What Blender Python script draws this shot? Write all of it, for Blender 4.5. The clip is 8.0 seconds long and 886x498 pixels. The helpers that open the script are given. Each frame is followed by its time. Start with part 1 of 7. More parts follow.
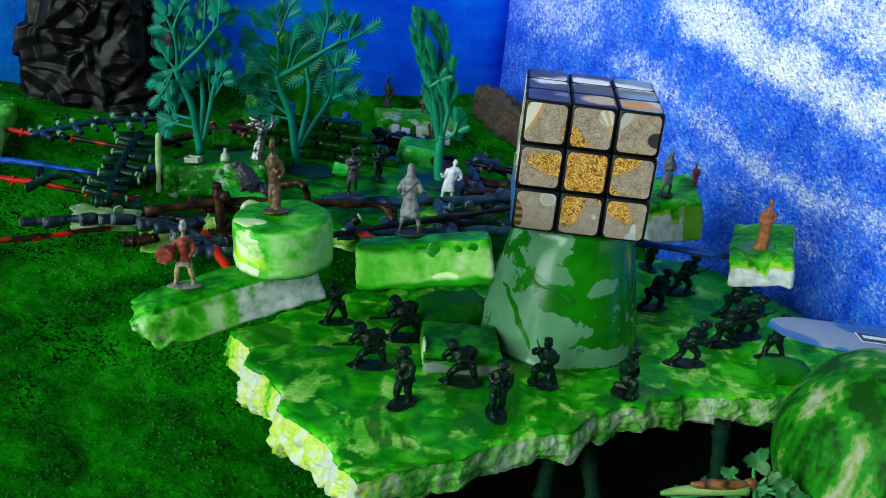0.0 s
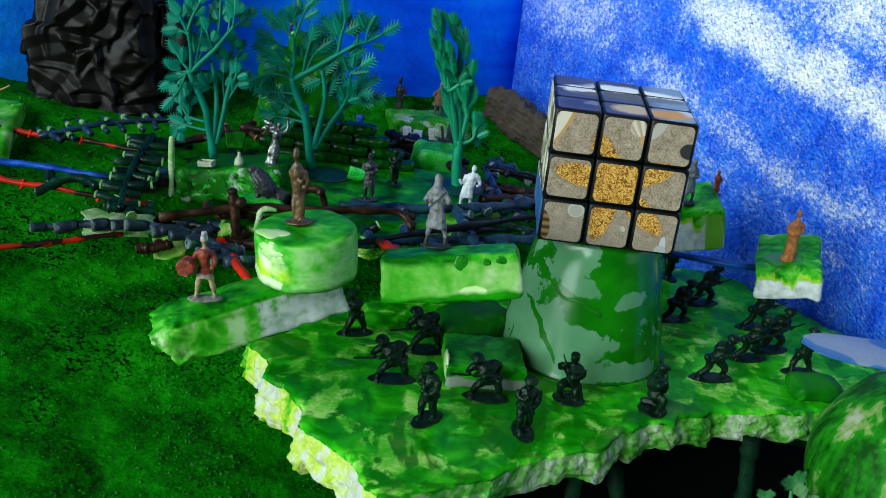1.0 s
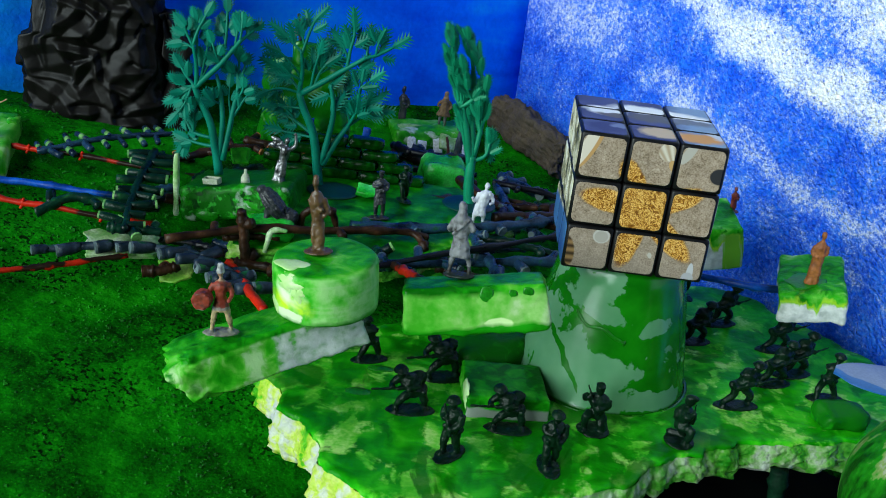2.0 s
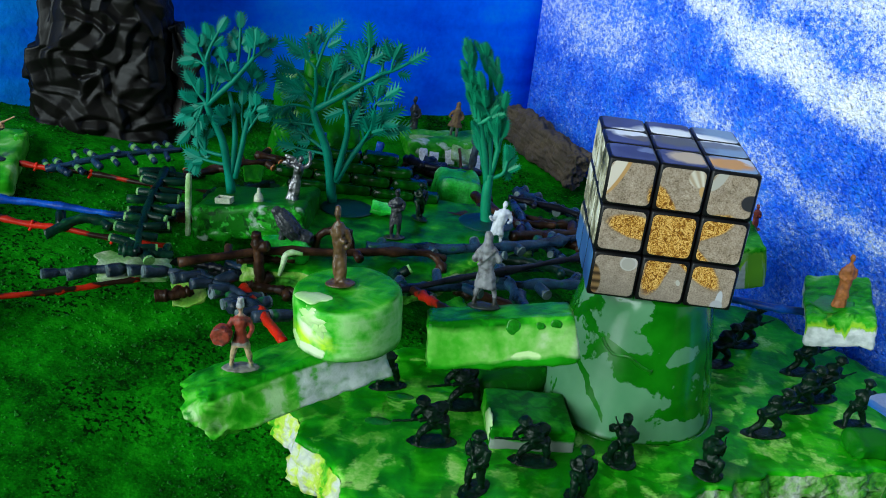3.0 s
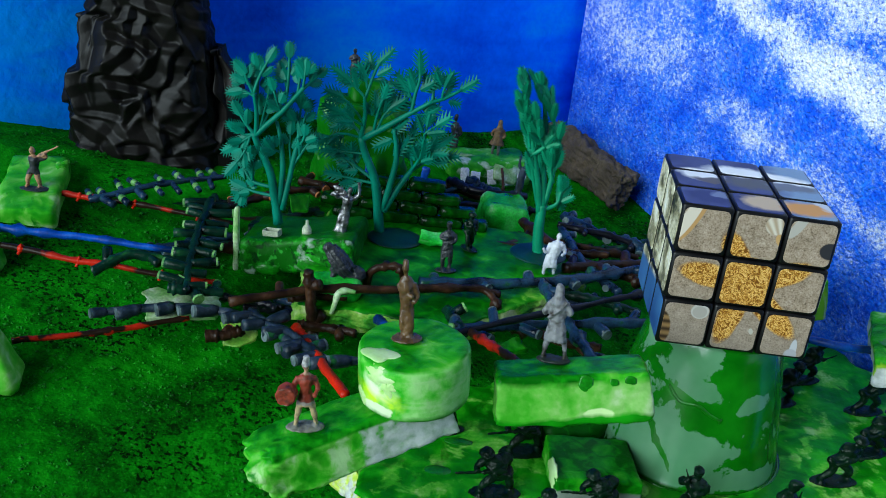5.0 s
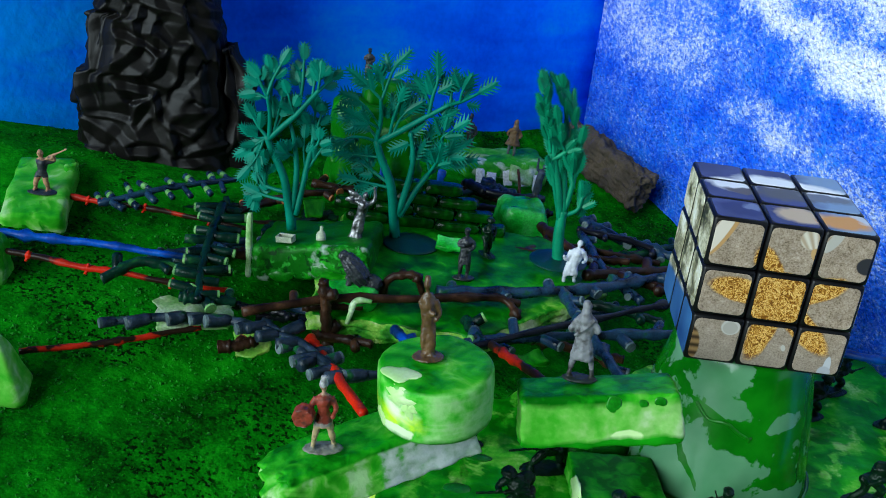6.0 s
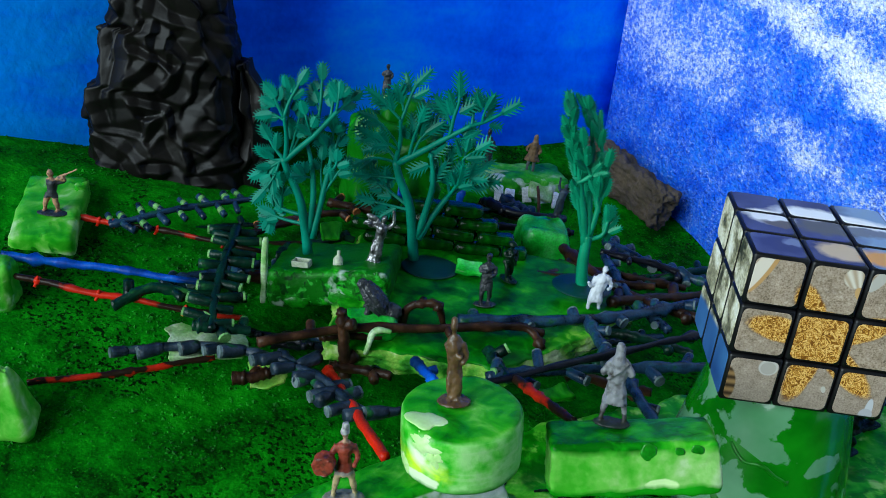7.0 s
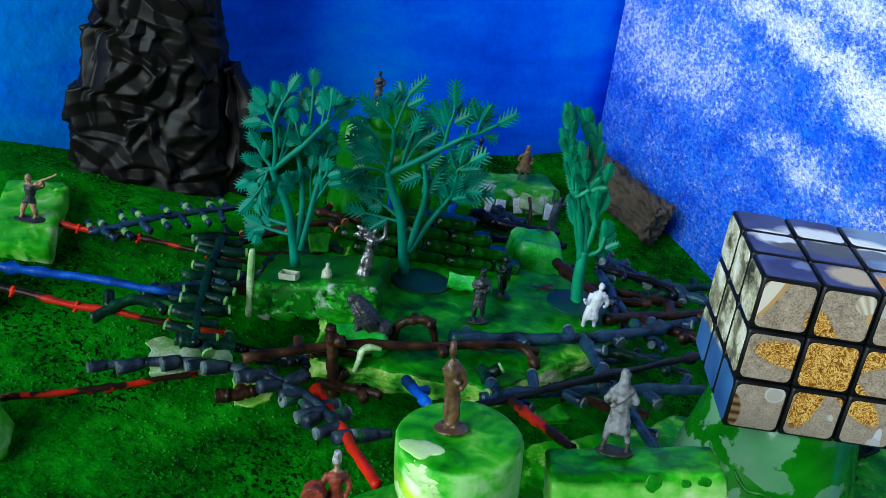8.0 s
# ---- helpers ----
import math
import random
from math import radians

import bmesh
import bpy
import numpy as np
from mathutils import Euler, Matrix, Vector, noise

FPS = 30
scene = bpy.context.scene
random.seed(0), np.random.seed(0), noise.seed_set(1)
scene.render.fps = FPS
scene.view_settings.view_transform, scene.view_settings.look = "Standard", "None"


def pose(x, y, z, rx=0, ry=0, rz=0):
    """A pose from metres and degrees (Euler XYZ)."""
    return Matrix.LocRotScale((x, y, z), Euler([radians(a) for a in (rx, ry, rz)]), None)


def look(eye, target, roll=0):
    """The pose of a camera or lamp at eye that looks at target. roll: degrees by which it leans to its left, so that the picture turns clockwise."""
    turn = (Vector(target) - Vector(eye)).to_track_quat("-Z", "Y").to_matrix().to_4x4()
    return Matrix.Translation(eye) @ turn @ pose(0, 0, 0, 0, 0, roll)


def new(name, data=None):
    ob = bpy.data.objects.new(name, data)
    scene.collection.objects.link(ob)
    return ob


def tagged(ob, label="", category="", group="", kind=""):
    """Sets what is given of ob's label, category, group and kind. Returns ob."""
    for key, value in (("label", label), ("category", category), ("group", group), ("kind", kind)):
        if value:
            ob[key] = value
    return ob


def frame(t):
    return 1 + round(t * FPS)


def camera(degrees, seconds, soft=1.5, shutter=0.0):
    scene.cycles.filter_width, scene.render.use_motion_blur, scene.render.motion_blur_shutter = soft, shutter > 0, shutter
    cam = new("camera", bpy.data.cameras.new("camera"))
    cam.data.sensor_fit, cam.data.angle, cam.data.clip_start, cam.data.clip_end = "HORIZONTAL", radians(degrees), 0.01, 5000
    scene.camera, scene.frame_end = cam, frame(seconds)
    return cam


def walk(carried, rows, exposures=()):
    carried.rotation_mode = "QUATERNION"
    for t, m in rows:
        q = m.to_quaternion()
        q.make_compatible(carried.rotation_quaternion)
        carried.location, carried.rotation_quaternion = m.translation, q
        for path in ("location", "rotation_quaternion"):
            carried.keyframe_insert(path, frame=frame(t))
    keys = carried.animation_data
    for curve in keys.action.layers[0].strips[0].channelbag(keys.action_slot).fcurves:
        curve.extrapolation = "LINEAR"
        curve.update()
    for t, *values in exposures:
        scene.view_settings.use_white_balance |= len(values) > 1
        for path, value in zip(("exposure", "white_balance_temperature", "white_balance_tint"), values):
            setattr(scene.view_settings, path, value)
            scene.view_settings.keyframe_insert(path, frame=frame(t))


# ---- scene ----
cam = camera(48.34, 8.0, soft=1.0)
PATH = [
    (0, (0.02633, -0.37319, 0.23244), (0.02099, -0.00520, 0.07573), 5.99),
    (0.5, (0.01876, -0.36758, 0.23249), (0.01412, -0.00009, 0.07459), 6.15),
    (1, (0.01286, -0.36147, 0.23354), (0.01009, 0.00572, 0.07491), 6.58),
    (1.5, (0.00413, -0.35281, 0.23535), (0.00748, 0.01436, 0.07667), 7.05),
    (3, (-0.01374, -0.33043, 0.24467), (-0.00935, 0.03544, 0.08305), 6.95),
    (3.5, (-0.01945, -0.32355, 0.24741), (-0.01275, 0.04237, 0.08599), 7.00),
    (4, (-0.02670, -0.31902, 0.25121), (-0.02112, 0.04705, 0.09008), 6.95),
    (4.5, (-0.03128, -0.31544, 0.25555), (-0.02990, 0.04987, 0.09262), 6.63),
    (6, (-0.04086, -0.29693, 0.25854), (-0.04406, 0.06525, 0.08877), 6.69),
    (6.5, (-0.04416, -0.28598, 0.26165), (-0.04944, 0.07620, 0.09196), 6.53),
    (7, (-0.04832, -0.27887, 0.26282), (-0.05479, 0.08292, 0.09234), 6.79),
    (7.5, (-0.05232, -0.27168, 0.26307), (-0.05369, 0.09144, 0.09532), 7.56),
    (8, (-0.05461, -0.26482, 0.26054), (-0.05336, 0.09810, 0.09235), 8.18),
]
walk(cam, [(t, look(eye, target, roll)) for t, eye, target, roll in PATH],
     exposures=((0.0, 0.0, 6500, 10), (1.5, 0.02, 6400, 11), (4.0, 0.0, 6150, 14), (8.0, 0.04, 6050, 14)))

# ---- light ----
SUN_FROM = Vector((-0.67, -0.64, 0.35)).normalized()
world = bpy.data.worlds.new("world")
scene.world = world
world.use_nodes = True
sky = world.node_tree.nodes.new("ShaderNodeTexSky")
sky.sky_type = "NISHITA"
sky.sun_disc = False
sky.sun_elevation = math.asin(SUN_FROM.z)
sky.sun_rotation = math.atan2(SUN_FROM.x, SUN_FROM.y)
world.node_tree.links.new(sky.outputs[0], world.node_tree.nodes["Background"].inputs[0])
world.node_tree.nodes["Background"].inputs[1].default_value = 0.0016
sun = new("sun", bpy.data.lights.new("sun", "SUN"))
sun.data.energy, sun.data.angle, sun.data.color = 4.8, radians(50), (0.82, 0.98, 0.95)
sun.matrix_world = look(SUN_FROM, (0, 0, 0))
scene.view_settings.exposure = 0.0

# ---- helpers of this scene ----
def n3(p, s, seed=0.0):
    """Smooth noise in about -1..1 at s cycles per metre."""
    return noise.noise(Vector((p[0] * s + seed, p[1] * s - seed * 0.7, p[2] * s + 1.3 * seed)))


def finish(bm, name, material, smooth=True):
    bmesh.ops.recalc_face_normals(bm, faces=bm.faces)
    me = bpy.data.meshes.new(name)
    bm.to_mesh(me)
    bm.free()
    for poly in me.polygons:
        poly.use_smooth = smooth
    me.materials.append(material)
    return me


def part(name, bm, material, parent, label="", smooth=True):
    """One mesh object under a thing or under a part."""
    ob = new(name, finish(bm, name, material, smooth))
    ob.parent = parent
    if label:
        tagged(ob, label)
    return ob


def solid(name, bm, material, m, label, category, group="", kind="", smooth=True):
    """A thing of one mesh."""
    ob = new(name, finish(bm, name, material, smooth))
    ob.matrix_world = m
    return tagged(ob, label, category, group, kind)


def thing(name, m, label, category, group="", kind=""):
    ob = new(name)
    ob.empty_display_size = 0.01
    ob.matrix_world = m
    return tagged(ob, label, category, group, kind)


def tube(bm, pts, radii, seg=8):
    """A closed swept tube through pts."""
    pts = [Vector(p) for p in pts]
    side = None
    rings = []
    for i, p in enumerate(pts):
        way = (pts[min(i + 1, len(pts) - 1)] - pts[max(i - 1, 0)]).normalized()
        if side is None:
            side = way.orthogonal().normalized()
        side = (side - way * side.dot(way)).normalized()
        up = way.cross(side)
        r = radii[i] if isinstance(radii, (list, tuple)) else radii
        rings.append([bm.verts.new(p + (side * math.cos(a) + up * math.sin(a)) * r) for a in (2 * math.pi * k / seg for k in range(seg))])
    for a, b in zip(rings, rings[1:]):
        for k in range(seg):
            bm.faces.new((a[k], a[(k + 1) % seg], b[(k + 1) % seg], b[k]))
    bm.faces.new(rings[0][::-1])
    bm.faces.new(rings[-1])
    return rings


def bend(pts, n, wob=0.0, seed=0.0):
    """A smooth line of n points through pts, with a little waviness."""
    pts = [Vector(p) for p in pts]
    out = []
    for k in range(n):
        s = k / (n - 1) * (len(pts) - 1)
        i = min(int(s), len(pts) - 2)
        u = s - i
        p0, p1, p2, p3 = pts[max(i - 1, 0)], pts[i], pts[i + 1], pts[min(i + 2, len(pts) - 1)]
        p = 0.5 * (2 * p1 + (p2 - p0) * u + (2 * p0 - 5 * p1 + 4 * p2 - p3) * u * u + (3 * p1 - p0 - 3 * p2 + p3) * u ** 3)
        if wob:
            p = p + Vector((n3(p, 60, seed), n3(p, 60, seed + 9), n3(p, 60, seed + 17))) * wob
        out.append(p)
    return out


def ball(bm, c, r, seg=10, turn=None):
    m = Matrix.Translation(c) @ (turn.to_4x4() if turn else Matrix()) @ Matrix.Diagonal((*(r if isinstance(r, (list, tuple)) else (r, r, r)), 1))
    return bmesh.ops.create_uvsphere(bm, u_segments=seg, v_segments=max(6, seg * 2 // 3), radius=1, matrix=m)["verts"]


def slab(bm, size, r, cuts=8, bump=0.0, scale=120, seed=0.0, fine=0.0, torn=None):
    """A rounded block, uneven; torn(p) gives how much more a place is broken."""
    vs = bmesh.ops.create_cube(bm, size=2)["verts"]
    es = list({e for v in vs for e in v.link_edges})
    bmesh.ops.subdivide_edges(bm, edges=es, cuts=cuts, use_grid_fill=True)
    half = Vector(size) / 2
    for v in bm.verts:
        p = Vector([math.sin(q * math.pi / 2) * h for q, h in zip(v.co, half)])
        q = Vector([max(-h + r, min(h - r, c)) for c, h in zip(p, half)])
        d = p - q
        n = d.normalized() if d.length > 1e-9 else Vector((0, 0, 0))
        p = q + n * r
        k = 1.0 + (torn(p) if torn else 0.0)
        p += n * (bump * k * n3(p, scale, seed) + fine * k * n3(p, scale * 4, seed + 5))
        v.co = p


def mm(p):
    return Vector(p) * 0.001


def fuse(bm, voxel, name, material):
    """Overlapping pieces melted into one moulded skin."""
    me = bpy.data.meshes.new("raw")
    bmesh.ops.recalc_face_normals(bm, faces=bm.faces)
    bm.to_mesh(me)
    bm.free()
    ob = new("raw", me)
    mod = ob.modifiers.new("remesh", "REMESH")
    mod.mode, mod.voxel_size, mod.use_smooth_shade = "VOXEL", voxel, True
    done = bpy.data.meshes.new_from_object(ob.evaluated_get(bpy.context.evaluated_depsgraph_get()))
    bpy.data.objects.remove(ob)
    bpy.data.meshes.remove(me)
    done.name = name
    # folds and tool marks of the moulding
    push = [0.00026 * n3(v.co, 560, 3.0) + 0.00016 * n3(v.co, 1500, 8.0) for v in done.vertices]
    for v, d, nrm in zip(done.vertices, push, [v.normal.copy() for v in done.vertices]):
        v.co += nrm * d
    done.materials.clear()
    done.materials.append(material)
    return done


# ---- materials ----
def mat(name, stops, scale=60.0, rough=0.5, bump=0.3, bscale=300.0, metal=0.0, coat=0.0, detail=6.0, distort=0.0, grain=0.25, gscale=900.0, squash=(1, 1, 1), spec=0.5, rvar=0.15, depth=0.0006):
    """Colour bands over a broad noise, darkened and lightened by a fine one, with relief. Scales are in cycles per metre."""
    m = bpy.data.materials.new(name)
    m.use_nodes = True
    nt = m.node_tree
    b = nt.nodes["Principled BSDF"]
    co = nt.nodes.new("ShaderNodeTexCoord")
    mp = nt.nodes.new("ShaderNodeMapping")
    mp.inputs["Scale"].default_value = squash
    nt.links.new(co.outputs["Object"], mp.inputs[0])
    info = nt.nodes.new("ShaderNodeObjectInfo")
    shift = nt.nodes.new("ShaderNodeMath")
    shift.operation = "MULTIPLY"
    shift.inputs[1].default_value = 7.0
    nt.links.new(info.outputs["Random"], shift.inputs[0])
    nt.links.new(shift.outputs[0], mp.inputs[1])
    a = nt.nodes.new("ShaderNodeTexNoise")
    a.inputs["Scale"].default_value, a.inputs["Detail"].default_value, a.inputs["Distortion"].default_value = scale, detail, distort
    nt.links.new(mp.outputs[0], a.inputs["Vector"])
    ramp = nt.nodes.new("ShaderNodeValToRGB")
    while len(ramp.color_ramp.elements) < len(stops):
        ramp.color_ramp.elements.new(0.5)
    for e, (pos, col) in zip(ramp.color_ramp.elements, stops):
        e.position, e.color = pos, (*col, 1)
    nt.links.new(a.outputs[0], ramp.inputs[0])
    f = nt.nodes.new("ShaderNodeTexNoise")
    f.inputs["Scale"].default_value, f.inputs["Detail"].default_value = gscale, 4
    nt.links.new(mp.outputs[0], f.inputs["Vector"])
    fr = nt.nodes.new("ShaderNodeMapRange")
    fr.inputs[1].default_value, fr.inputs[2].default_value = 0.3, 0.7
    fr.inputs[3].default_value, fr.inputs[4].default_value = 1 - grain, 1 + grain
    nt.links.new(f.outputs[0], fr.inputs[0])
    mix = nt.nodes.new("ShaderNodeVectorMath")
    mix.operation = "SCALE"
    nt.links.new(ramp.outputs[0], mix.inputs[0])
    nt.links.new(fr.outputs[0], mix.inputs["Scale"])
    nt.links.new(mix.outputs[0], b.inputs["Base Color"])
    rr = nt.nodes.new("ShaderNodeMapRange")
    rr.inputs[3].default_value, rr.inputs[4].default_value = max(0.02, rough - rvar), min(1, rough + rvar)
    nt.links.new(a.outputs[0], rr.inputs[0])
    nt.links.new(rr.outputs[0], b.inputs["Roughness"])
    b.inputs["Metallic"].default_value = metal
    b.inputs["Coat Weight"].default_value = coat
    b.inputs["Coat Roughness"].default_value = 0.12
    b.inputs["Specular IOR Level"].default_value = spec
    if bump:
        h = nt.nodes.new("ShaderNodeTexNoise")
        h.inputs["Scale"].default_value, h.inputs["Detail"].default_value = bscale, 5
        nt.links.new(mp.outputs[0], h.inputs["Vector"])
        bp = nt.nodes.new("ShaderNodeBump")
        bp.inputs["Strength"].default_value, bp.inputs["Distance"].default_value = bump, depth
        nt.links.new(h.outputs[0], bp.inputs["Height"])
        nt.links.new(bp.outputs[0], b.inputs["Normal"])
    return m


M_SHEETEDGE = mat("green_torn_foam", [(0.34, (0.0045, 0.105, 0.00225)), (0.45, (0.045, 0.27, 0.01125)), (0.54, (0.195, 0.405, 0.045)), (0.66, (0.435, 0.51, 0.255))], scale=90, rough=0.7, bump=0.8, bscale=420, grain=0.15, depth=0.0015, spec=0.2)
M_SOLDIER = mat("dark_green_plastic", [(0.3, (0.0006, 0.006, 0.0022)), (0.7, (0.0014, 0.017, 0.006))], scale=200, rough=0.40, bump=0.5, bscale=700, grain=0.3, spec=0.2)
M_BLACKWRAP = mat("black_sheet", [(0.35, (0.0028, 0.0024, 0.0021)), (0.7, (0.0075, 0.0062, 0.0052))], scale=40, rough=0.46, bump=0.2, bscale=420, grain=0.3, spec=0.16)
M_TREE = mat("teal_plastic", [(0.3, (0.0010, 0.110, 0.070)), (0.7, (0.0024, 0.215, 0.138))], scale=60, rough=0.45, bump=0.15, bscale=500, grain=0.1, spec=0.14)
M_PLATE = mat("dark_teal_plastic", [(0.3, (0.0008, 0.018, 0.014)), (0.7, (0.0015, 0.045, 0.034))], scale=80, rough=0.4, bump=0.2, bscale=500, grain=0.1, spec=0.2)
M_TREE3 = mat("bright_green_plastic", [(0.3, (0.0020, 0.115, 0.054)), (0.7, (0.006, 0.26, 0.125))], scale=60, rough=0.4, bump=0.15, bscale=500, grain=0.1, spec=0.2)
M_REDBROWN = mat("red_brown_bark", [(0.3, (0.03, 0.012, 0.006)), (0.6, (0.09, 0.022, 0.010)), (0.75, (0.20, 0.03, 0.015))], scale=90, rough=0.5, bump=0.4, bscale=500)
M_BLUETWIG = mat("blue_black_twig", [(0.35, (0.002, 0.006, 0.014)), (0.50, (0.010, 0.030, 0.062)), (0.60, (0.014, 0.045, 0.085)), (0.68, (0.005, 0.060, 0.020)), (0.78, (0.08, 0.13, 0.17))], scale=120, rough=0.3, bump=0.5, bscale=600, grain=0.3, spec=0.24)
M_STUBTWIG = mat("grey_blue_twig", [(0.35, (0.003, 0.008, 0.012)), (0.50, (0.013, 0.024, 0.038)), (0.58, (0.032, 0.048, 0.068)), (0.62, (0.003, 0.050, 0.020)), (0.72, (0.02, 0.15, 0.025))], scale=120, rough=0.38, bump=0.5, bscale=600, grain=0.3, spec=0.2)
M_GREENTWIG = mat("green_black_twig", [(0.35, (0.001, 0.006, 0.005)), (0.6, (0.002, 0.028, 0.014)), (0.75, (0.02, 0.14, 0.02))], scale=110, rough=0.32, bump=0.5, bscale=600, grain=0.3, spec=0.2)
M_BLACKTWIG = mat("black_twig", [(0.35, (0.002, 0.002, 0.004)), (0.7, (0.008, 0.009, 0.016))], scale=120, rough=0.32, bump=0.4, bscale=600, grain=0.3, spec=0.2)
M_BROWNTWIG = mat("brown_twig", [(0.35, (0.0060, 0.0026, 0.0014)), (0.55, (0.026, 0.011, 0.0052)), (0.7, (0.062, 0.026, 0.011))], scale=120, rough=0.38, bump=0.5, bscale=500, grain=0.3, spec=0.18)
M_REDROD = mat("bright_red_stick", [(0.33, (0.10, 0.006, 0.003)), (0.42, (0.50, 0.016, 0.004)), (0.7, (0.62, 0.020, 0.003))], scale=40, spec=0.14, rough=0.35, bump=0.2, bscale=500, grain=0.2)
M_REDTWIG = mat("red_stick", [(0.475, (0.016, 0.007, 0.004)), (0.505, (0.36, 0.015, 0.004)), (0.7, (0.62, 0.018, 0.003))], scale=33, spec=0.14, rough=0.35, bump=0.2, bscale=500, grain=0.15)
M_REDBAND = mat("red_stick_with_black_bands", [(0.49, (0.014, 0.007, 0.004)), (0.52, (0.34, 0.015, 0.004)), (0.7, (0.60, 0.018, 0.003))], scale=62, spec=0.14, rough=0.35, bump=0.2, bscale=500, grain=0.12)
M_BLUESTICK = mat("blue_stick", [(0.40, (0.002, 0.018, 0.08)), (0.54, (0.003, 0.060, 0.38)), (0.68, (0.008, 0.13, 0.58))], scale=60, spec=0.25, rough=0.35, bump=0.2, bscale=500, grain=0.2)
M_ROCK = mat("brown_stone", [(0.3, (0.030, 0.021, 0.014)), (0.7, (0.10, 0.072, 0.046))], scale=70, rough=0.9, bump=0.8, bscale=350, grain=0.3, depth=0.0015)
M_SILVER = mat("silver_metal", [(0.3, (0.03, 0.03, 0.032)), (0.7, (0.34, 0.34, 0.35))], scale=330, rough=0.34, metal=0.8, bump=0.5, bscale=900, grain=0.35)
M_DARKGREY = mat("dark_grey_plastic", [(0.3, (0.008, 0.010, 0.012)), (0.7, (0.030, 0.034, 0.038))], scale=200, rough=0.4, bump=0.9, bscale=900, grain=0.3)
M_WHITE = mat("white_plaster", [(0.3, (0.32, 0.35, 0.40)), (0.7, (0.6, 0.62, 0.66))], scale=200, rough=0.6, bump=0.3, bscale=900, grain=0.1)
M_BRONZE = mat("bronze_paint", [(0.3, (0.045, 0.023, 0.009)), (0.7, (0.14, 0.075, 0.026))], scale=200, rough=0.4, bump=0.2, bscale=900, grain=0.2)
M_ORANGE = mat("orange_wood", [(0.3, (0.22, 0.06, 0.012)), (0.7, (0.42, 0.14, 0.03))], scale=200, rough=0.6, bump=0.3, bscale=900, grain=0.3)
M_BROWNRED = mat("brown_red_paint", [(0.3, (0.10, 0.012, 0.006)), (0.7, (0.22, 0.03, 0.012))], scale=200, rough=0.5, bump=0.3, bscale=900, grain=0.3)
M_CUBE = mat("black_plastic", [(0.3, (0.003, 0.003, 0.0035)), (0.7, (0.006, 0.006, 0.0065))], scale=100, rough=0.4, bump=0.05, grain=0.1, spec=0.25)
# Green stick darkened: the shade below the platform is in its colour.
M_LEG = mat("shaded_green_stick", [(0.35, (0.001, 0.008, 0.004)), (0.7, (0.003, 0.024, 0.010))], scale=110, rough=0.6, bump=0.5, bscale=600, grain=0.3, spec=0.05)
# Near-black base colour that carries the shade under the platform.
M_DARK = mat("shade_black", [(0.3, (0.0015, 0.002, 0.0015)), (0.7, (0.003, 0.005, 0.003))], scale=60, rough=1.0, bump=0.5, spec=0.05, rvar=0.0)


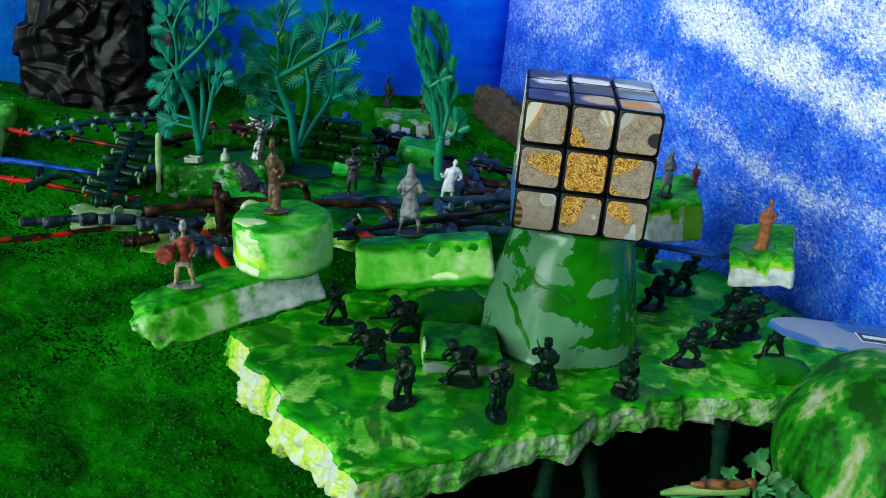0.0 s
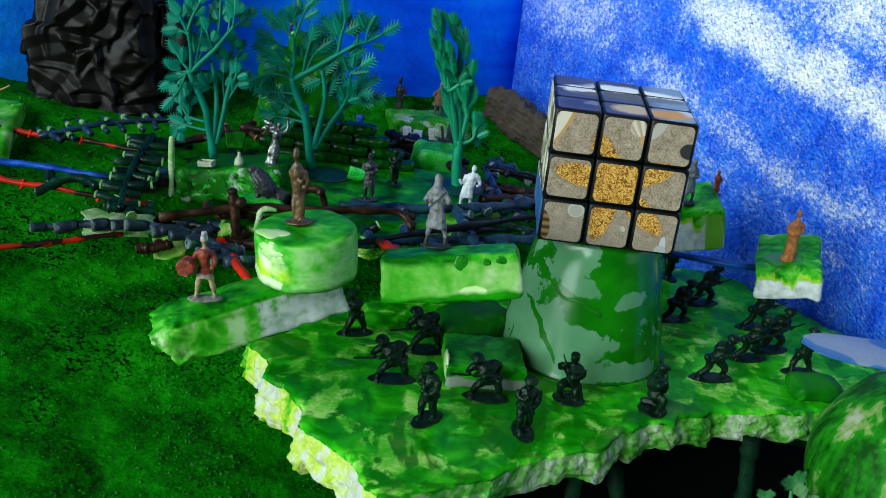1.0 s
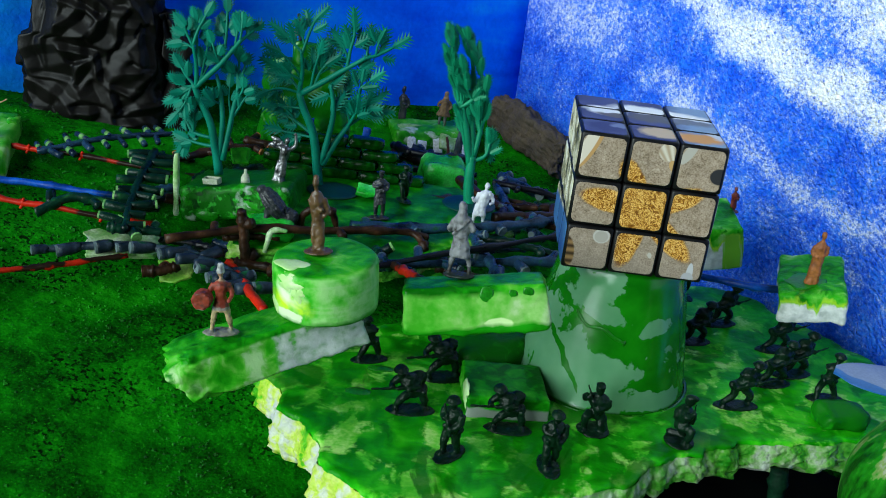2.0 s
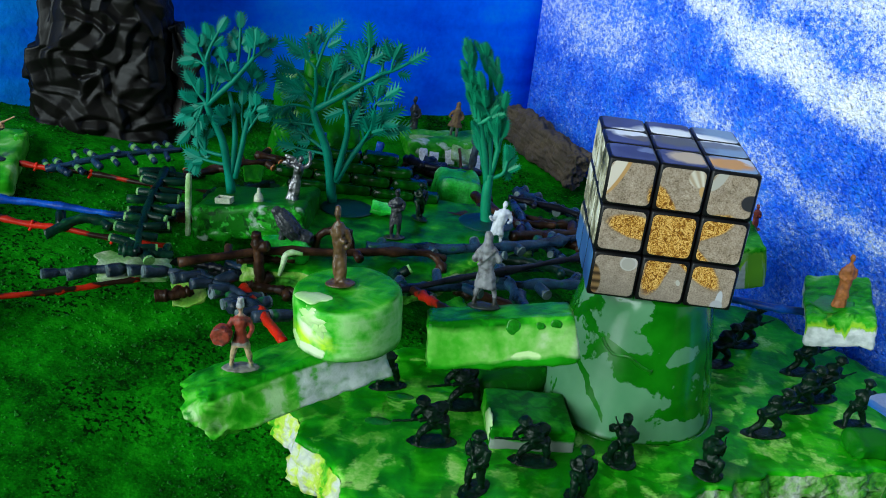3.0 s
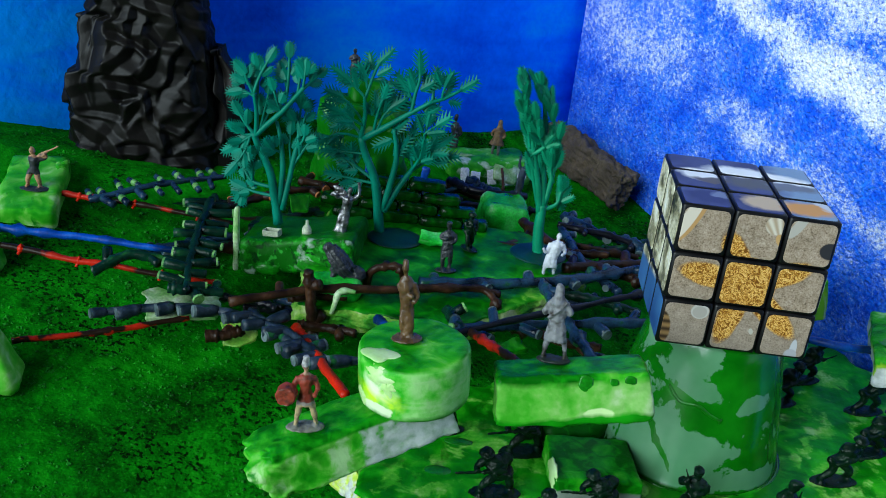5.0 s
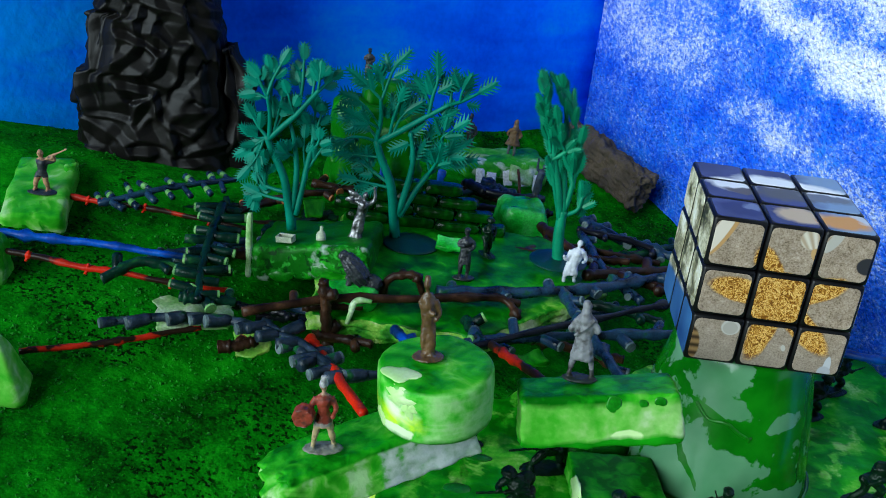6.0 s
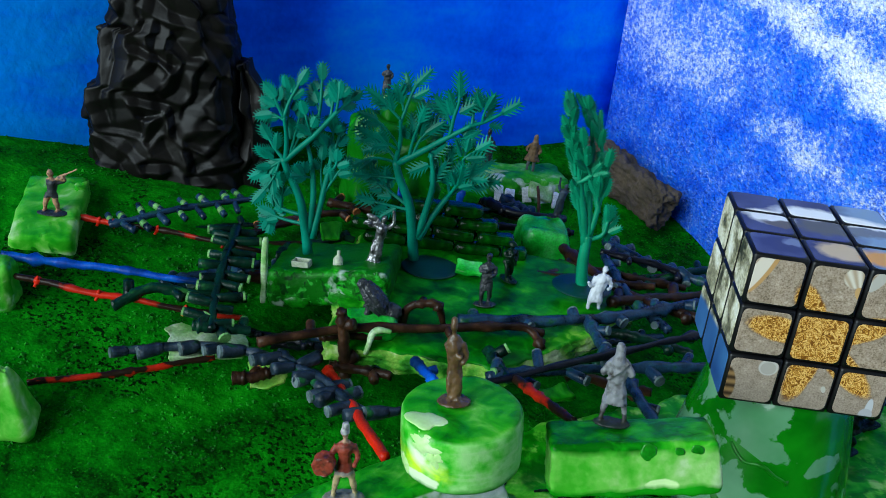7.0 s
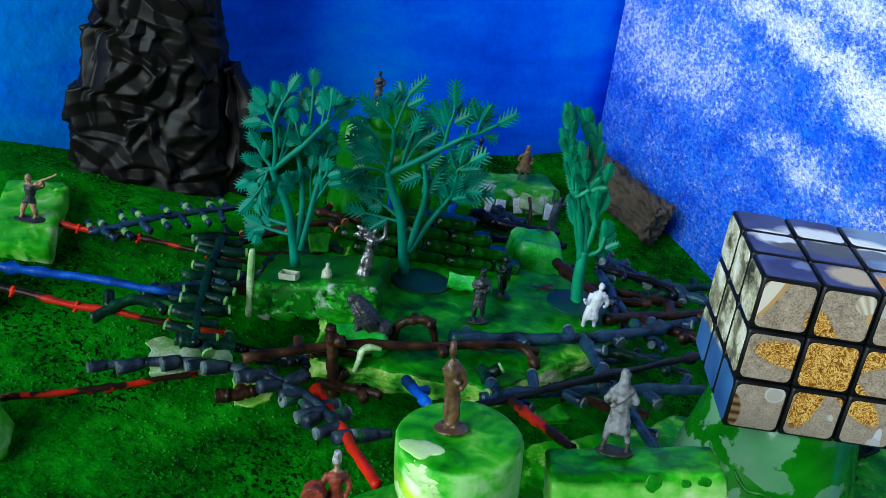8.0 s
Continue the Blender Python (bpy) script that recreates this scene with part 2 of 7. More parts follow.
def picture(name, build, root=None, unit=0.0285, rough=0.38, coat=0.15, bump=None, spec=0.3):
    """A material whose colour build(kit, x, y, z) gives from the place on the thing (or on root), in units."""
    m = bpy.data.materials.new(name)
    m.use_nodes = True
    nt = m.node_tree
    co = nt.nodes.new("ShaderNodeTexCoord")
    if root:
        co.object = root
    sep = nt.nodes.new("ShaderNodeSeparateXYZ")
    nt.links.new(co.outputs["Object"], sep.inputs[0])

    def put(node, slot, v):
        if isinstance(v, (int, float)):
            node.inputs[slot].default_value = v
        else:
            nt.links.new(v, node.inputs[slot])

    class Kit:
        coord = co.outputs["Object"]

        @staticmethod
        def m(op, a, b=0.0, clamp=False):
            n = nt.nodes.new("ShaderNodeMath")
            n.operation, n.use_clamp = op, clamp
            put(n, 0, a)
            put(n, 1, b)
            return n.outputs[0]

        @staticmethod
        def noise(scale, detail=5, distort=0.0):
            n = nt.nodes.new("ShaderNodeTexNoise")
            n.inputs["Scale"].default_value, n.inputs["Detail"].default_value, n.inputs["Distortion"].default_value = scale, detail, distort
            nt.links.new(co.outputs["Object"], n.inputs["Vector"])
            return n.outputs[0]

        @staticmethod
        def streak(scale, stretch, detail=5, turn=(0, 0, 0)):
            """Noise drawn out by stretch (x, y, z), after a turn in degrees."""
            mp = nt.nodes.new("ShaderNodeMapping")
            mp.inputs["Rotation"].default_value = [radians(q) for q in turn]
            mp.inputs["Scale"].default_value = stretch
            nt.links.new(co.outputs["Object"], mp.inputs[0])
            n = nt.nodes.new("ShaderNodeTexNoise")
            n.inputs["Scale"].default_value, n.inputs["Detail"].default_value = scale, detail
            nt.links.new(mp.outputs[0], n.inputs["Vector"])
            return n.outputs[0]

        @staticmethod
        def cells(scale):
            n = nt.nodes.new("ShaderNodeTexVoronoi")
            n.feature = "DISTANCE_TO_EDGE"
            n.inputs["Scale"].default_value = scale
            nt.links.new(co.outputs["Object"], n.inputs["Vector"])
            return n.outputs[0]

        @staticmethod
        def ramp(v, stops):
            n = nt.nodes.new("ShaderNodeValToRGB")
            while len(n.color_ramp.elements) < len(stops):
                n.color_ramp.elements.new(0.5)
            for e, (pos, col) in zip(n.color_ramp.elements, stops):
                e.position, e.color = pos, (*col, 1)
            nt.links.new(v, n.inputs[0])
            return n.outputs[0]

        @staticmethod
        def mix(f, a, b):
            n = nt.nodes.new("ShaderNodeMix")
            n.data_type = "RGBA"
            put(n, 0, f)
            for slot, v in ((6, a), (7, b)):
                if isinstance(v, tuple):
                    n.inputs[slot].default_value = (*v, 1)
                else:
                    nt.links.new(v, n.inputs[slot])
            return n.outputs[2]

        @staticmethod
        def spot(u, v, cu, cv, ru, rv, soft=0.25, turn=0.0):
            """1 inside an ellipse, 0 outside."""
            du, dv = Kit.m("SUBTRACT", u, cu), Kit.m("SUBTRACT", v, cv)
            if turn:
                c, s = math.cos(radians(turn)), math.sin(radians(turn))
                du, dv = Kit.m("ADD", Kit.m("MULTIPLY", du, c), Kit.m("MULTIPLY", dv, s)), Kit.m("SUBTRACT", Kit.m("MULTIPLY", dv, c), Kit.m("MULTIPLY", du, s))
            a = Kit.m("DIVIDE", du, ru)
            b = Kit.m("DIVIDE", dv, rv)
            d = Kit.m("SQRT", Kit.m("ADD", Kit.m("MULTIPLY", a, a), Kit.m("MULTIPLY", b, b)))
            return Kit.m("DIVIDE", Kit.m("SUBTRACT", 1.0, d), soft, True)

    b = nt.nodes["Principled BSDF"]
    nt.links.new(build(Kit, *[Kit.m("DIVIDE", sep.outputs[k], unit) for k in range(3)]), b.inputs["Base Color"])
    b.inputs["Roughness"].default_value = rough
    b.inputs["Specular IOR Level"].default_value = spec
    b.inputs["Coat Weight"].default_value = coat
    b.inputs["Coat Roughness"].default_value = 0.12
    if bump:
        bp = nt.nodes.new("ShaderNodeBump")
        bp.inputs["Strength"].default_value, bp.inputs["Distance"].default_value = bump[1], bump[2]
        height = Kit.noise(bump[0], 6)
        if len(bump) > 3:
            # foam beads: round cells
            beads = Kit.m("MINIMUM", Kit.m("MULTIPLY", Kit.cells(bump[3]), 1.6), 0.6)
            height = Kit.m("ADD", Kit.m("MULTIPLY", height, 1.4), Kit.m("MULTIPLY", beads, 0.7))
        nt.links.new(height, bp.inputs["Height"])
        nt.links.new(bp.outputs[0], b.inputs["Normal"])
    return m


def sunlit_wall_paint(k, x, y, z):
    """Blue wash with sponged white cloud; the banks that run down along the wall paint in sunlight."""
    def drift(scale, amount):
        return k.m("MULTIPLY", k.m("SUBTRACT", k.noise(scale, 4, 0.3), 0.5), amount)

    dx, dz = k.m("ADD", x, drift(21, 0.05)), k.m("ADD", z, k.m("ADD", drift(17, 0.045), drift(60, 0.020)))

    def lit_strip(x0, z0, fall, wide, soft, start, end):
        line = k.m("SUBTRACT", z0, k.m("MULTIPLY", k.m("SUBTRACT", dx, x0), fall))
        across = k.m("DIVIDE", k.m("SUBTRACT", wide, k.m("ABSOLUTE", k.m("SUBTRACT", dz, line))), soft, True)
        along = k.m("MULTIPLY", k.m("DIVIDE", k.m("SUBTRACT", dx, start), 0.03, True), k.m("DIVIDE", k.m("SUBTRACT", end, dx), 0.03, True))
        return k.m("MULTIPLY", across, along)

    # Soft-edged streaks of sunlight, put into the colour as white.
    lit_band = k.m("MULTIPLY", lit_strip(0.135, 0.156, 0.42, 0.020, 0.018, 0.085, 0.200), 1.0)
    for part_of in (k.m("MULTIPLY", lit_strip(0.190, 0.134, 0.24, 0.020, 0.016, 0.125, 0.60), 1.0), k.m("MULTIPLY", lit_strip(0.150, 0.090, 0.30, 0.015, 0.014, 0.10, 0.60), 0.52), k.m("MULTIPLY", lit_strip(0.175, 0.060, 0.42, 0.011, 0.012, 0.13, 0.60), 0.30),
                    k.m("MULTIPLY", lit_strip(0.085, 0.125, 0.20, 0.040, 0.030, 0.02, 0.125), 0.52), k.m("MULTIPLY", k.m("DIVIDE", k.m("SUBTRACT", k.m("ADD", dz, k.m("MULTIPLY", dx, 0.30)), 0.205), 0.02, True), 0.85)):
        lit_band = k.m("MAXIMUM", lit_band, part_of)
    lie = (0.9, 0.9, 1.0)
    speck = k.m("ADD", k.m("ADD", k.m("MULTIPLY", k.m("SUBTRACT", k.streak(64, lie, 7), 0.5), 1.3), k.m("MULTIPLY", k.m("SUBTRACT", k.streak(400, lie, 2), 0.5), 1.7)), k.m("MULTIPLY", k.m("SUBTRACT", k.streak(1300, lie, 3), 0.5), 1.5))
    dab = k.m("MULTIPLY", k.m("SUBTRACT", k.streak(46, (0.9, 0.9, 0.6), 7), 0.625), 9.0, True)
    white = k.m("ADD", k.m("ADD", k.m("MULTIPLY", lit_band, 0.52), 0.235), k.m("ADD", k.m("MULTIPLY", speck, 0.48), k.m("MULTIPLY", dab, 0.16)))
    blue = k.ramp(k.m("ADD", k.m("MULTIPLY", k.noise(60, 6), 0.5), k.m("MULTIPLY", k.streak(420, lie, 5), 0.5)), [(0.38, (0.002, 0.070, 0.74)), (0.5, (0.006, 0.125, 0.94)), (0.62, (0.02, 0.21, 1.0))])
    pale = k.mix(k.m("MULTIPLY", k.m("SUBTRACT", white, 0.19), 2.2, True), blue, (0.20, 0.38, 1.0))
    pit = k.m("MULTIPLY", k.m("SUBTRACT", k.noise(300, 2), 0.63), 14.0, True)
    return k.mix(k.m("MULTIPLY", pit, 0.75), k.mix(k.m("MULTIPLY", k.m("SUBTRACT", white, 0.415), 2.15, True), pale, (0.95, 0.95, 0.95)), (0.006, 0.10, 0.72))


def moss(k, x, y, z):
    """Trodden moss: broad soft greens with fine grain, and rougher places where shade in the pits is painted black."""
    tone = k.m("ADD", k.m("ADD", k.m("MULTIPLY", k.noise(20, 4, 0.6), 0.50), k.m("MULTIPLY", k.noise(150, 6), 0.30)), k.m("MULTIPLY", k.noise(900, 4), 0.22))
    col = k.ramp(tone, [(0.40, (0.0006, 0.032, 0.0005)), (0.48, (0.0017, 0.105, 0.001)), (0.55, (0.0032, 0.185, 0.0012)), (0.65, (0.011, 0.33, 0.0035))])
    rough = k.m("MULTIPLY", k.m("SUBTRACT", k.noise(17, 3, 0.5), 0.50), 9.0, True)
    # Shade between crumbs, mixed in as near-black.
    pit = k.m("MULTIPLY", k.m("SUBTRACT", 0.49, k.noise(480, 5)), 11.0, True)
    col = k.mix(k.m("MULTIPLY", k.m("MULTIPLY", rough, pit), 0.95), col, (0.0006, 0.006, 0.0004))
    fleck = k.m("MULTIPLY", k.m("SUBTRACT", k.noise(620, 3), 0.62), 14.0, True)
    return k.mix(k.m("MULTIPLY", fleck, 0.55), col, (0.020, 0.36, 0.006))


def step_coat(k, x, y, z):
    face = k.m("MULTIPLY", k.m("MULTIPLY", k.m("SUBTRACT", -13.2, y), 2.0, True), k.m("MULTIPLY", k.m("SUBTRACT", k.m("ADD", 4.0, k.m("MULTIPLY", k.noise(120, 4), 4.0)), z), 1.0, True))
    return k.mix(face, gloss(k, 0.07), (0.20, 0.24, 0.20))


def back_paint(k, x, y, z):
    """Sky blue wash with drier brush marks; light on the wall's left end is painted in."""
    v = k.m("ADD", k.m("ADD", k.m("MULTIPLY", k.noise(8, 5), 0.6), k.m("MULTIPLY", k.streak(60, (0.5, 0.5, 1.6), 6), 0.25)), k.m("MULTIPLY", k.noise(300, 4), 0.12))
    # Painted light: brighter towards the left end, and a smaller spot by the corner.
    v = k.m("ADD", v, k.m("MULTIPLY", k.spot(x, z, -0.30, 0.10, 0.13, 0.16, 1.0), 0.16))
    v = k.m("ADD", v, k.m("MULTIPLY", k.spot(x, z, 0.02, 0.12, 0.05, 0.05, 1.0), 0.08))
    return k.ramp(v, [(0.36, (0.0005, 0.070, 0.76)), (0.50, (0.001, 0.150, 1.0)), (0.62, (0.004, 0.27, 1.0))])


def gloss(k, dark=0.0, scale=1.0):
    """Poured green paint: soft broad tones, pale thin places, a few crisp runs."""
    v = k.m("ADD", k.m("MULTIPLY", k.noise(44 * scale, 5, 0.9), 0.64), k.m("MULTIPLY", k.noise(170 * scale, 9, 0.8), 0.36))
    v = k.m("SUBTRACT", k.m("ADD", k.m("MULTIPLY", k.m("SUBTRACT", v, 0.5), 1.5), 0.5), dark)
    col = k.ramp(v, [(0.34, (0.003, 0.11, 0.002)), (0.45, (0.010, 0.27, 0.004)), (0.55, (0.036, 0.38, 0.010)), (0.63, (0.12, 0.48, 0.045)), (0.73, (0.36, 0.60, 0.25))])
    run = k.m("MULTIPLY", k.m("SUBTRACT", k.noise(75 * scale, 5, 1.6), 0.60), 14.0, True)
    return k.mix(run, col, (0.006, 0.20, 0.003))


def torn_coat(k, x, y, z):
    """Broken foam: white and grey beads, lime and yellow where the paint soaked in."""
    v = k.m("ADD", k.m("MULTIPLY", k.noise(60, 5, 0.6), 0.65), k.m("MULTIPLY", k.noise(260, 5), 0.35))
    hung = k.m("ADD", k.m("MULTIPLY", k.streak(75, (1.0, 1.0, 0.16), 3, (0, 0, 0)), 0.72), k.m("MULTIPLY", k.noise(300, 4), 0.28))
    soaked = k.ramp(hung, [(0.37, (0.012, 0.27, 0.003)), (0.42, (0.10, 0.46, 0.010)), (0.45, (0.36, 0.58, 0.03)), (0.51, (0.50, 0.63, 0.10)), (0.55, (0.54, 0.60, 0.40)), (0.61, (0.52, 0.55, 0.52))])
    plain = k.ramp(v, [(0.40, (0.012, 0.20, 0.006)), (0.48, (0.08, 0.34, 0.03)), (0.55, (0.26, 0.42, 0.18)), (0.62, (0.44, 0.50, 0.42)), (0.72, (0.64, 0.67, 0.66))])
    col = k.mix(k.m("MULTIPLY", k.m("ADD", x, 6.0), 0.04, True), soaked, plain)
    gap = k.m("SUBTRACT", 1.0, k.m("MULTIPLY", k.cells(270), 9.0, True))
    return k.mix(k.m("MULTIPLY", gap, 0.12), col, (0.08, 0.26, 0.02))


def green_coat(k, x, y, z):
    return gloss(k)


def hill_coat(k, x, y, z):
    col = gloss(k, -0.06, 0.9)
    torn = k.m("MULTIPLY", k.m("SUBTRACT", k.m("ADD", k.noise(95, 6, 0.5), k.m("MULTIPLY", k.m("SUBTRACT", -4.0, y), 0.006)), 0.615), 10.0, True)
    return k.mix(torn, col, k.ramp(k.noise(240, 5), [(0.35, (0.34, 0.50, 0.34)), (0.65, (0.62, 0.68, 0.60))]))


def smooth_coat(k, x, y, z):
    return gloss(k, -0.10, 0.6)


def knoll_coat(k, x, y, z):
    """Green darkened to carry the hill's shade, with a few large pale cut faces."""
    pale = k.m("MULTIPLY", k.m("SUBTRACT", k.noise(48, 3, 0.6), 0.56), 12.0, True)
    return k.mix(pale, gloss(k, 0.24, 0.6), k.ramp(k.noise(120, 4), [(0.35, (0.10, 0.38, 0.09)), (0.65, (0.34, 0.54, 0.28))]))


def deck_coat(k, x, y, z):
    """Wet green paint brushed over pale yellow foam: bright green, thin lime places with frayed edges, a few dark pools."""
    brush = k.m("SUBTRACT", k.streak(150, (1.0, 0.42, 1.0), 6), 0.5)
    grain = k.m("SUBTRACT", k.noise(620, 4), 0.5)
    green = k.ramp(k.m("ADD", k.noise(75, 6, 0.8), k.m("MULTIPLY", brush, 0.5)), [(0.34, (0.004, 0.18, 0.001)), (0.48, (0.008, 0.29, 0.002)), (0.58, (0.018, 0.40, 0.003)), (0.70, (0.05, 0.50, 0.010))])
    lime = k.ramp(k.m("ADD", k.noise(90, 6), k.m("MULTIPLY", grain, 0.4)), [(0.36, (0.05, 0.47, 0.012)), (0.52, (0.14, 0.58, 0.035)), (0.68, (0.38, 0.70, 0.15))])
    thin = k.m("ADD", k.m("ADD", k.noise(58, 9, 0.8), k.m("MULTIPLY", brush, 0.36)), k.m("ADD", k.m("MULTIPLY", grain, 0.12), k.m("MULTIPLY", y, -0.0003)))
    pool = k.m("ADD", k.noise(29, 8, 1.0), k.m("ADD", k.m("MULTIPLY", brush, 0.16), k.m("MULTIPLY", grain, 0.06)))
    col = k.mix(k.m("MULTIPLY", k.m("SUBTRACT", thin, 0.515), 13.0, True), green, lime)
    return k.mix(k.m("MULTIPLY", k.m("MULTIPLY", k.m("SUBTRACT", pool, 0.56), 22.0, True), 0.85), col, (0.003, 0.14, 0.001))


def dark_coat(k, x, y, z):
    crust = k.m("MULTIPLY", k.m("SUBTRACT", k.noise(115, 9, 0.15), 0.565), 11.0, True)
    front = k.m("MULTIPLY", k.m("SUBTRACT", -19.0, y), 1.0, True)
    crumb = k.m("MULTIPLY", k.m("SUBTRACT", k.noise(260, 6, 0.4), 0.55), 12.0, True)
    pit = k.m("MULTIPLY", k.m("SUBTRACT", 0.45, k.noise(230, 5, 0.6)), 12.0, True)
    col = k.mix(k.m("MULTIPLY", crumb, front), gloss(k, 0.24, 1.1), (0.03, 0.34, 0.03))
    col = k.mix(k.m("MULTIPLY", pit, front), col, (0.001, 0.045, 0.003))
    return k.mix(k.m("MULTIPLY", crust, front), col, (0.30, 0.40, 0.32))


def plank_coat(k, x, y, z):
    v = k.m("ADD", k.m("MULTIPLY", k.noise(70, 5, 0.6), 0.6), k.m("MULTIPLY", k.noise(300, 5), 0.4))
    return k.ramp(v, [(0.38, (0.0005, 0.013, 0.0008)), (0.50, (0.001, 0.036, 0.0012)), (0.60, (0.002, 0.075, 0.002)), (0.71, (0.02, 0.17, 0.012))])


def log_coat(k, x, y, z):
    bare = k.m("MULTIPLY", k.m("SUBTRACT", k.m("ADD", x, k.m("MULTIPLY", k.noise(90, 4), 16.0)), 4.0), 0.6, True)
    # The front face takes a lighter green than the top.
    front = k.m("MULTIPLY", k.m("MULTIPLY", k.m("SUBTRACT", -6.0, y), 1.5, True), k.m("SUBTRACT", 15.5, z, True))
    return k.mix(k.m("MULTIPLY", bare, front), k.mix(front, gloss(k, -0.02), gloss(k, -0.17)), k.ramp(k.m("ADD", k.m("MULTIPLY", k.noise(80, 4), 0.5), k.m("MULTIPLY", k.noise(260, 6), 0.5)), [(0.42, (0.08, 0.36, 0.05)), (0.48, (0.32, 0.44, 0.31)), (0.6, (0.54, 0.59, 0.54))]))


def tile_coat(k, x, y, z, lip_at=14.5):
    edge = k.m("ADD", z, k.m("MULTIPLY", k.noise(160, 4, 0.5), 7.0))
    run = k.m("MULTIPLY", k.m("SUBTRACT", k.streak(170, (1.0, 1.0, 0.16), 3), 0.50), 26.0)
    bare = k.m("MULTIPLY", k.m("SUBTRACT", k.m("SUBTRACT", lip_at, k.m("MAXIMUM", run, 0.0)), edge), 0.9, True)
    col = k.mix(bare, gloss(k, 0.0), k.ramp(k.noise(220, 6), [(0.35, (0.42, 0.46, 0.44)), (0.6, (0.68, 0.70, 0.68))]))
    lip = k.m("MULTIPLY", k.m("SUBTRACT", 2.2, k.m("ABSOLUTE", k.m("SUBTRACT", k.m("ADD", edge, k.m("MAXIMUM", run, 0.0)), lip_at + 0.5))), 0.5, True)
    return k.mix(k.m("MULTIPLY", lip, 0.8), col, (0.36, 0.62, 0.03))


def cube_coat(k, x, y, z):
    drip = k.m("MULTIPLY", k.m("SUBTRACT", k.streak(130, (1.0, 1.0, 0.07), 3), 0.53), 16.0, True)
    return k.mix(k.m("MULTIPLY", drip, k.m("MULTIPLY", k.m("SUBTRACT", 22.0, z), 0.6, True)), tile_coat(k, x, y, z, 22.0), (0.15, 0.42, 0.03))


def bar_coat(k, x, y, z):
    # Glossy green top kept darker than the face: low light painted in.
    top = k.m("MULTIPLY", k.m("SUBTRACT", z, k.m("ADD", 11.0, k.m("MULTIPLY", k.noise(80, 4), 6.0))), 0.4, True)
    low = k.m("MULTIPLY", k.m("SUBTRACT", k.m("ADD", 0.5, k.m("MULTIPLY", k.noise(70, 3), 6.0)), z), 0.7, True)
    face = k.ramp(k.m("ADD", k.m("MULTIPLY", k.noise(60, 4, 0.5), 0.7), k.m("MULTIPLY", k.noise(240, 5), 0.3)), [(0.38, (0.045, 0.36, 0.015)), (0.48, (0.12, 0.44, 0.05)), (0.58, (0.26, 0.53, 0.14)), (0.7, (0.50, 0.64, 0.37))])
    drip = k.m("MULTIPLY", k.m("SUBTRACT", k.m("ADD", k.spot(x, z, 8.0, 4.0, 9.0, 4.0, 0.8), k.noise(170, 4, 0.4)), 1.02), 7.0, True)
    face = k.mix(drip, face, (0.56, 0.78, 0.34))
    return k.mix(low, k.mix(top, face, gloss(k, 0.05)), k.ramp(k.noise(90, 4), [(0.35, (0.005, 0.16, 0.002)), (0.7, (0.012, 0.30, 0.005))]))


def drum_coat(k, x, y, z):
    thick = k.spot(x, z, -9.0, 12.6, 7.0, 6.5, 0.4)
    yellow = k.spot(x, z, -11.0, 6.8, 11.0, 5.8, 0.5)
    col = k.ramp(k.m("ADD", k.m("MULTIPLY", k.noise(50, 4, 0.4), 0.65), k.m("MULTIPLY", k.noise(260, 6), 0.35)), [(0.33, (0.006, 0.22, 0.003)), (0.42, (0.025, 0.40, 0.010)), (0.49, (0.12, 0.53, 0.06)), (0.60, (0.30, 0.64, 0.20))])
    col = k.mix(k.m("MULTIPLY", yellow, k.m("MULTIPLY", k.m("SUBTRACT", k.noise(140, 5, 0.5), 0.36, True), 4.0, True)), col, (0.55, 0.82, 0.02))
    line = k.m("MULTIPLY", k.m("SUBTRACT", k.streak(260, (0.12, 0.12, 3.0), 4), 0.50, True), 5.0, True)
    col = k.mix(k.m("MULTIPLY", k.m("MULTIPLY", line, k.m("MULTIPLY", k.m("ADD", x, 6.0), 0.10, True)), 0.4), col, (0.42, 0.62, 0.30))
    foot = k.m("MULTIPLY", k.m("SUBTRACT", k.m("ADD", k.spot(x, z, -11.0, 3.0, 9.0, 3.6, 0.7), k.noise(150, 5, 0.5)), 0.92), 6.0, True)
    col = k.mix(foot, col, (0.66, 0.80, 0.50))
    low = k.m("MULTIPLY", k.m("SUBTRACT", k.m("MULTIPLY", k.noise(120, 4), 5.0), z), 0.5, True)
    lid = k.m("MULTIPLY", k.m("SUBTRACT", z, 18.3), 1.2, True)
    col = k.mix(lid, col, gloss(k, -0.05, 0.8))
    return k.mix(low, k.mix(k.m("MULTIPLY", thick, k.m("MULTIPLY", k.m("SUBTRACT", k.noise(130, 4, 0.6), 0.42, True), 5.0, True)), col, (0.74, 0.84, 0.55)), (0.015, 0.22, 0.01))


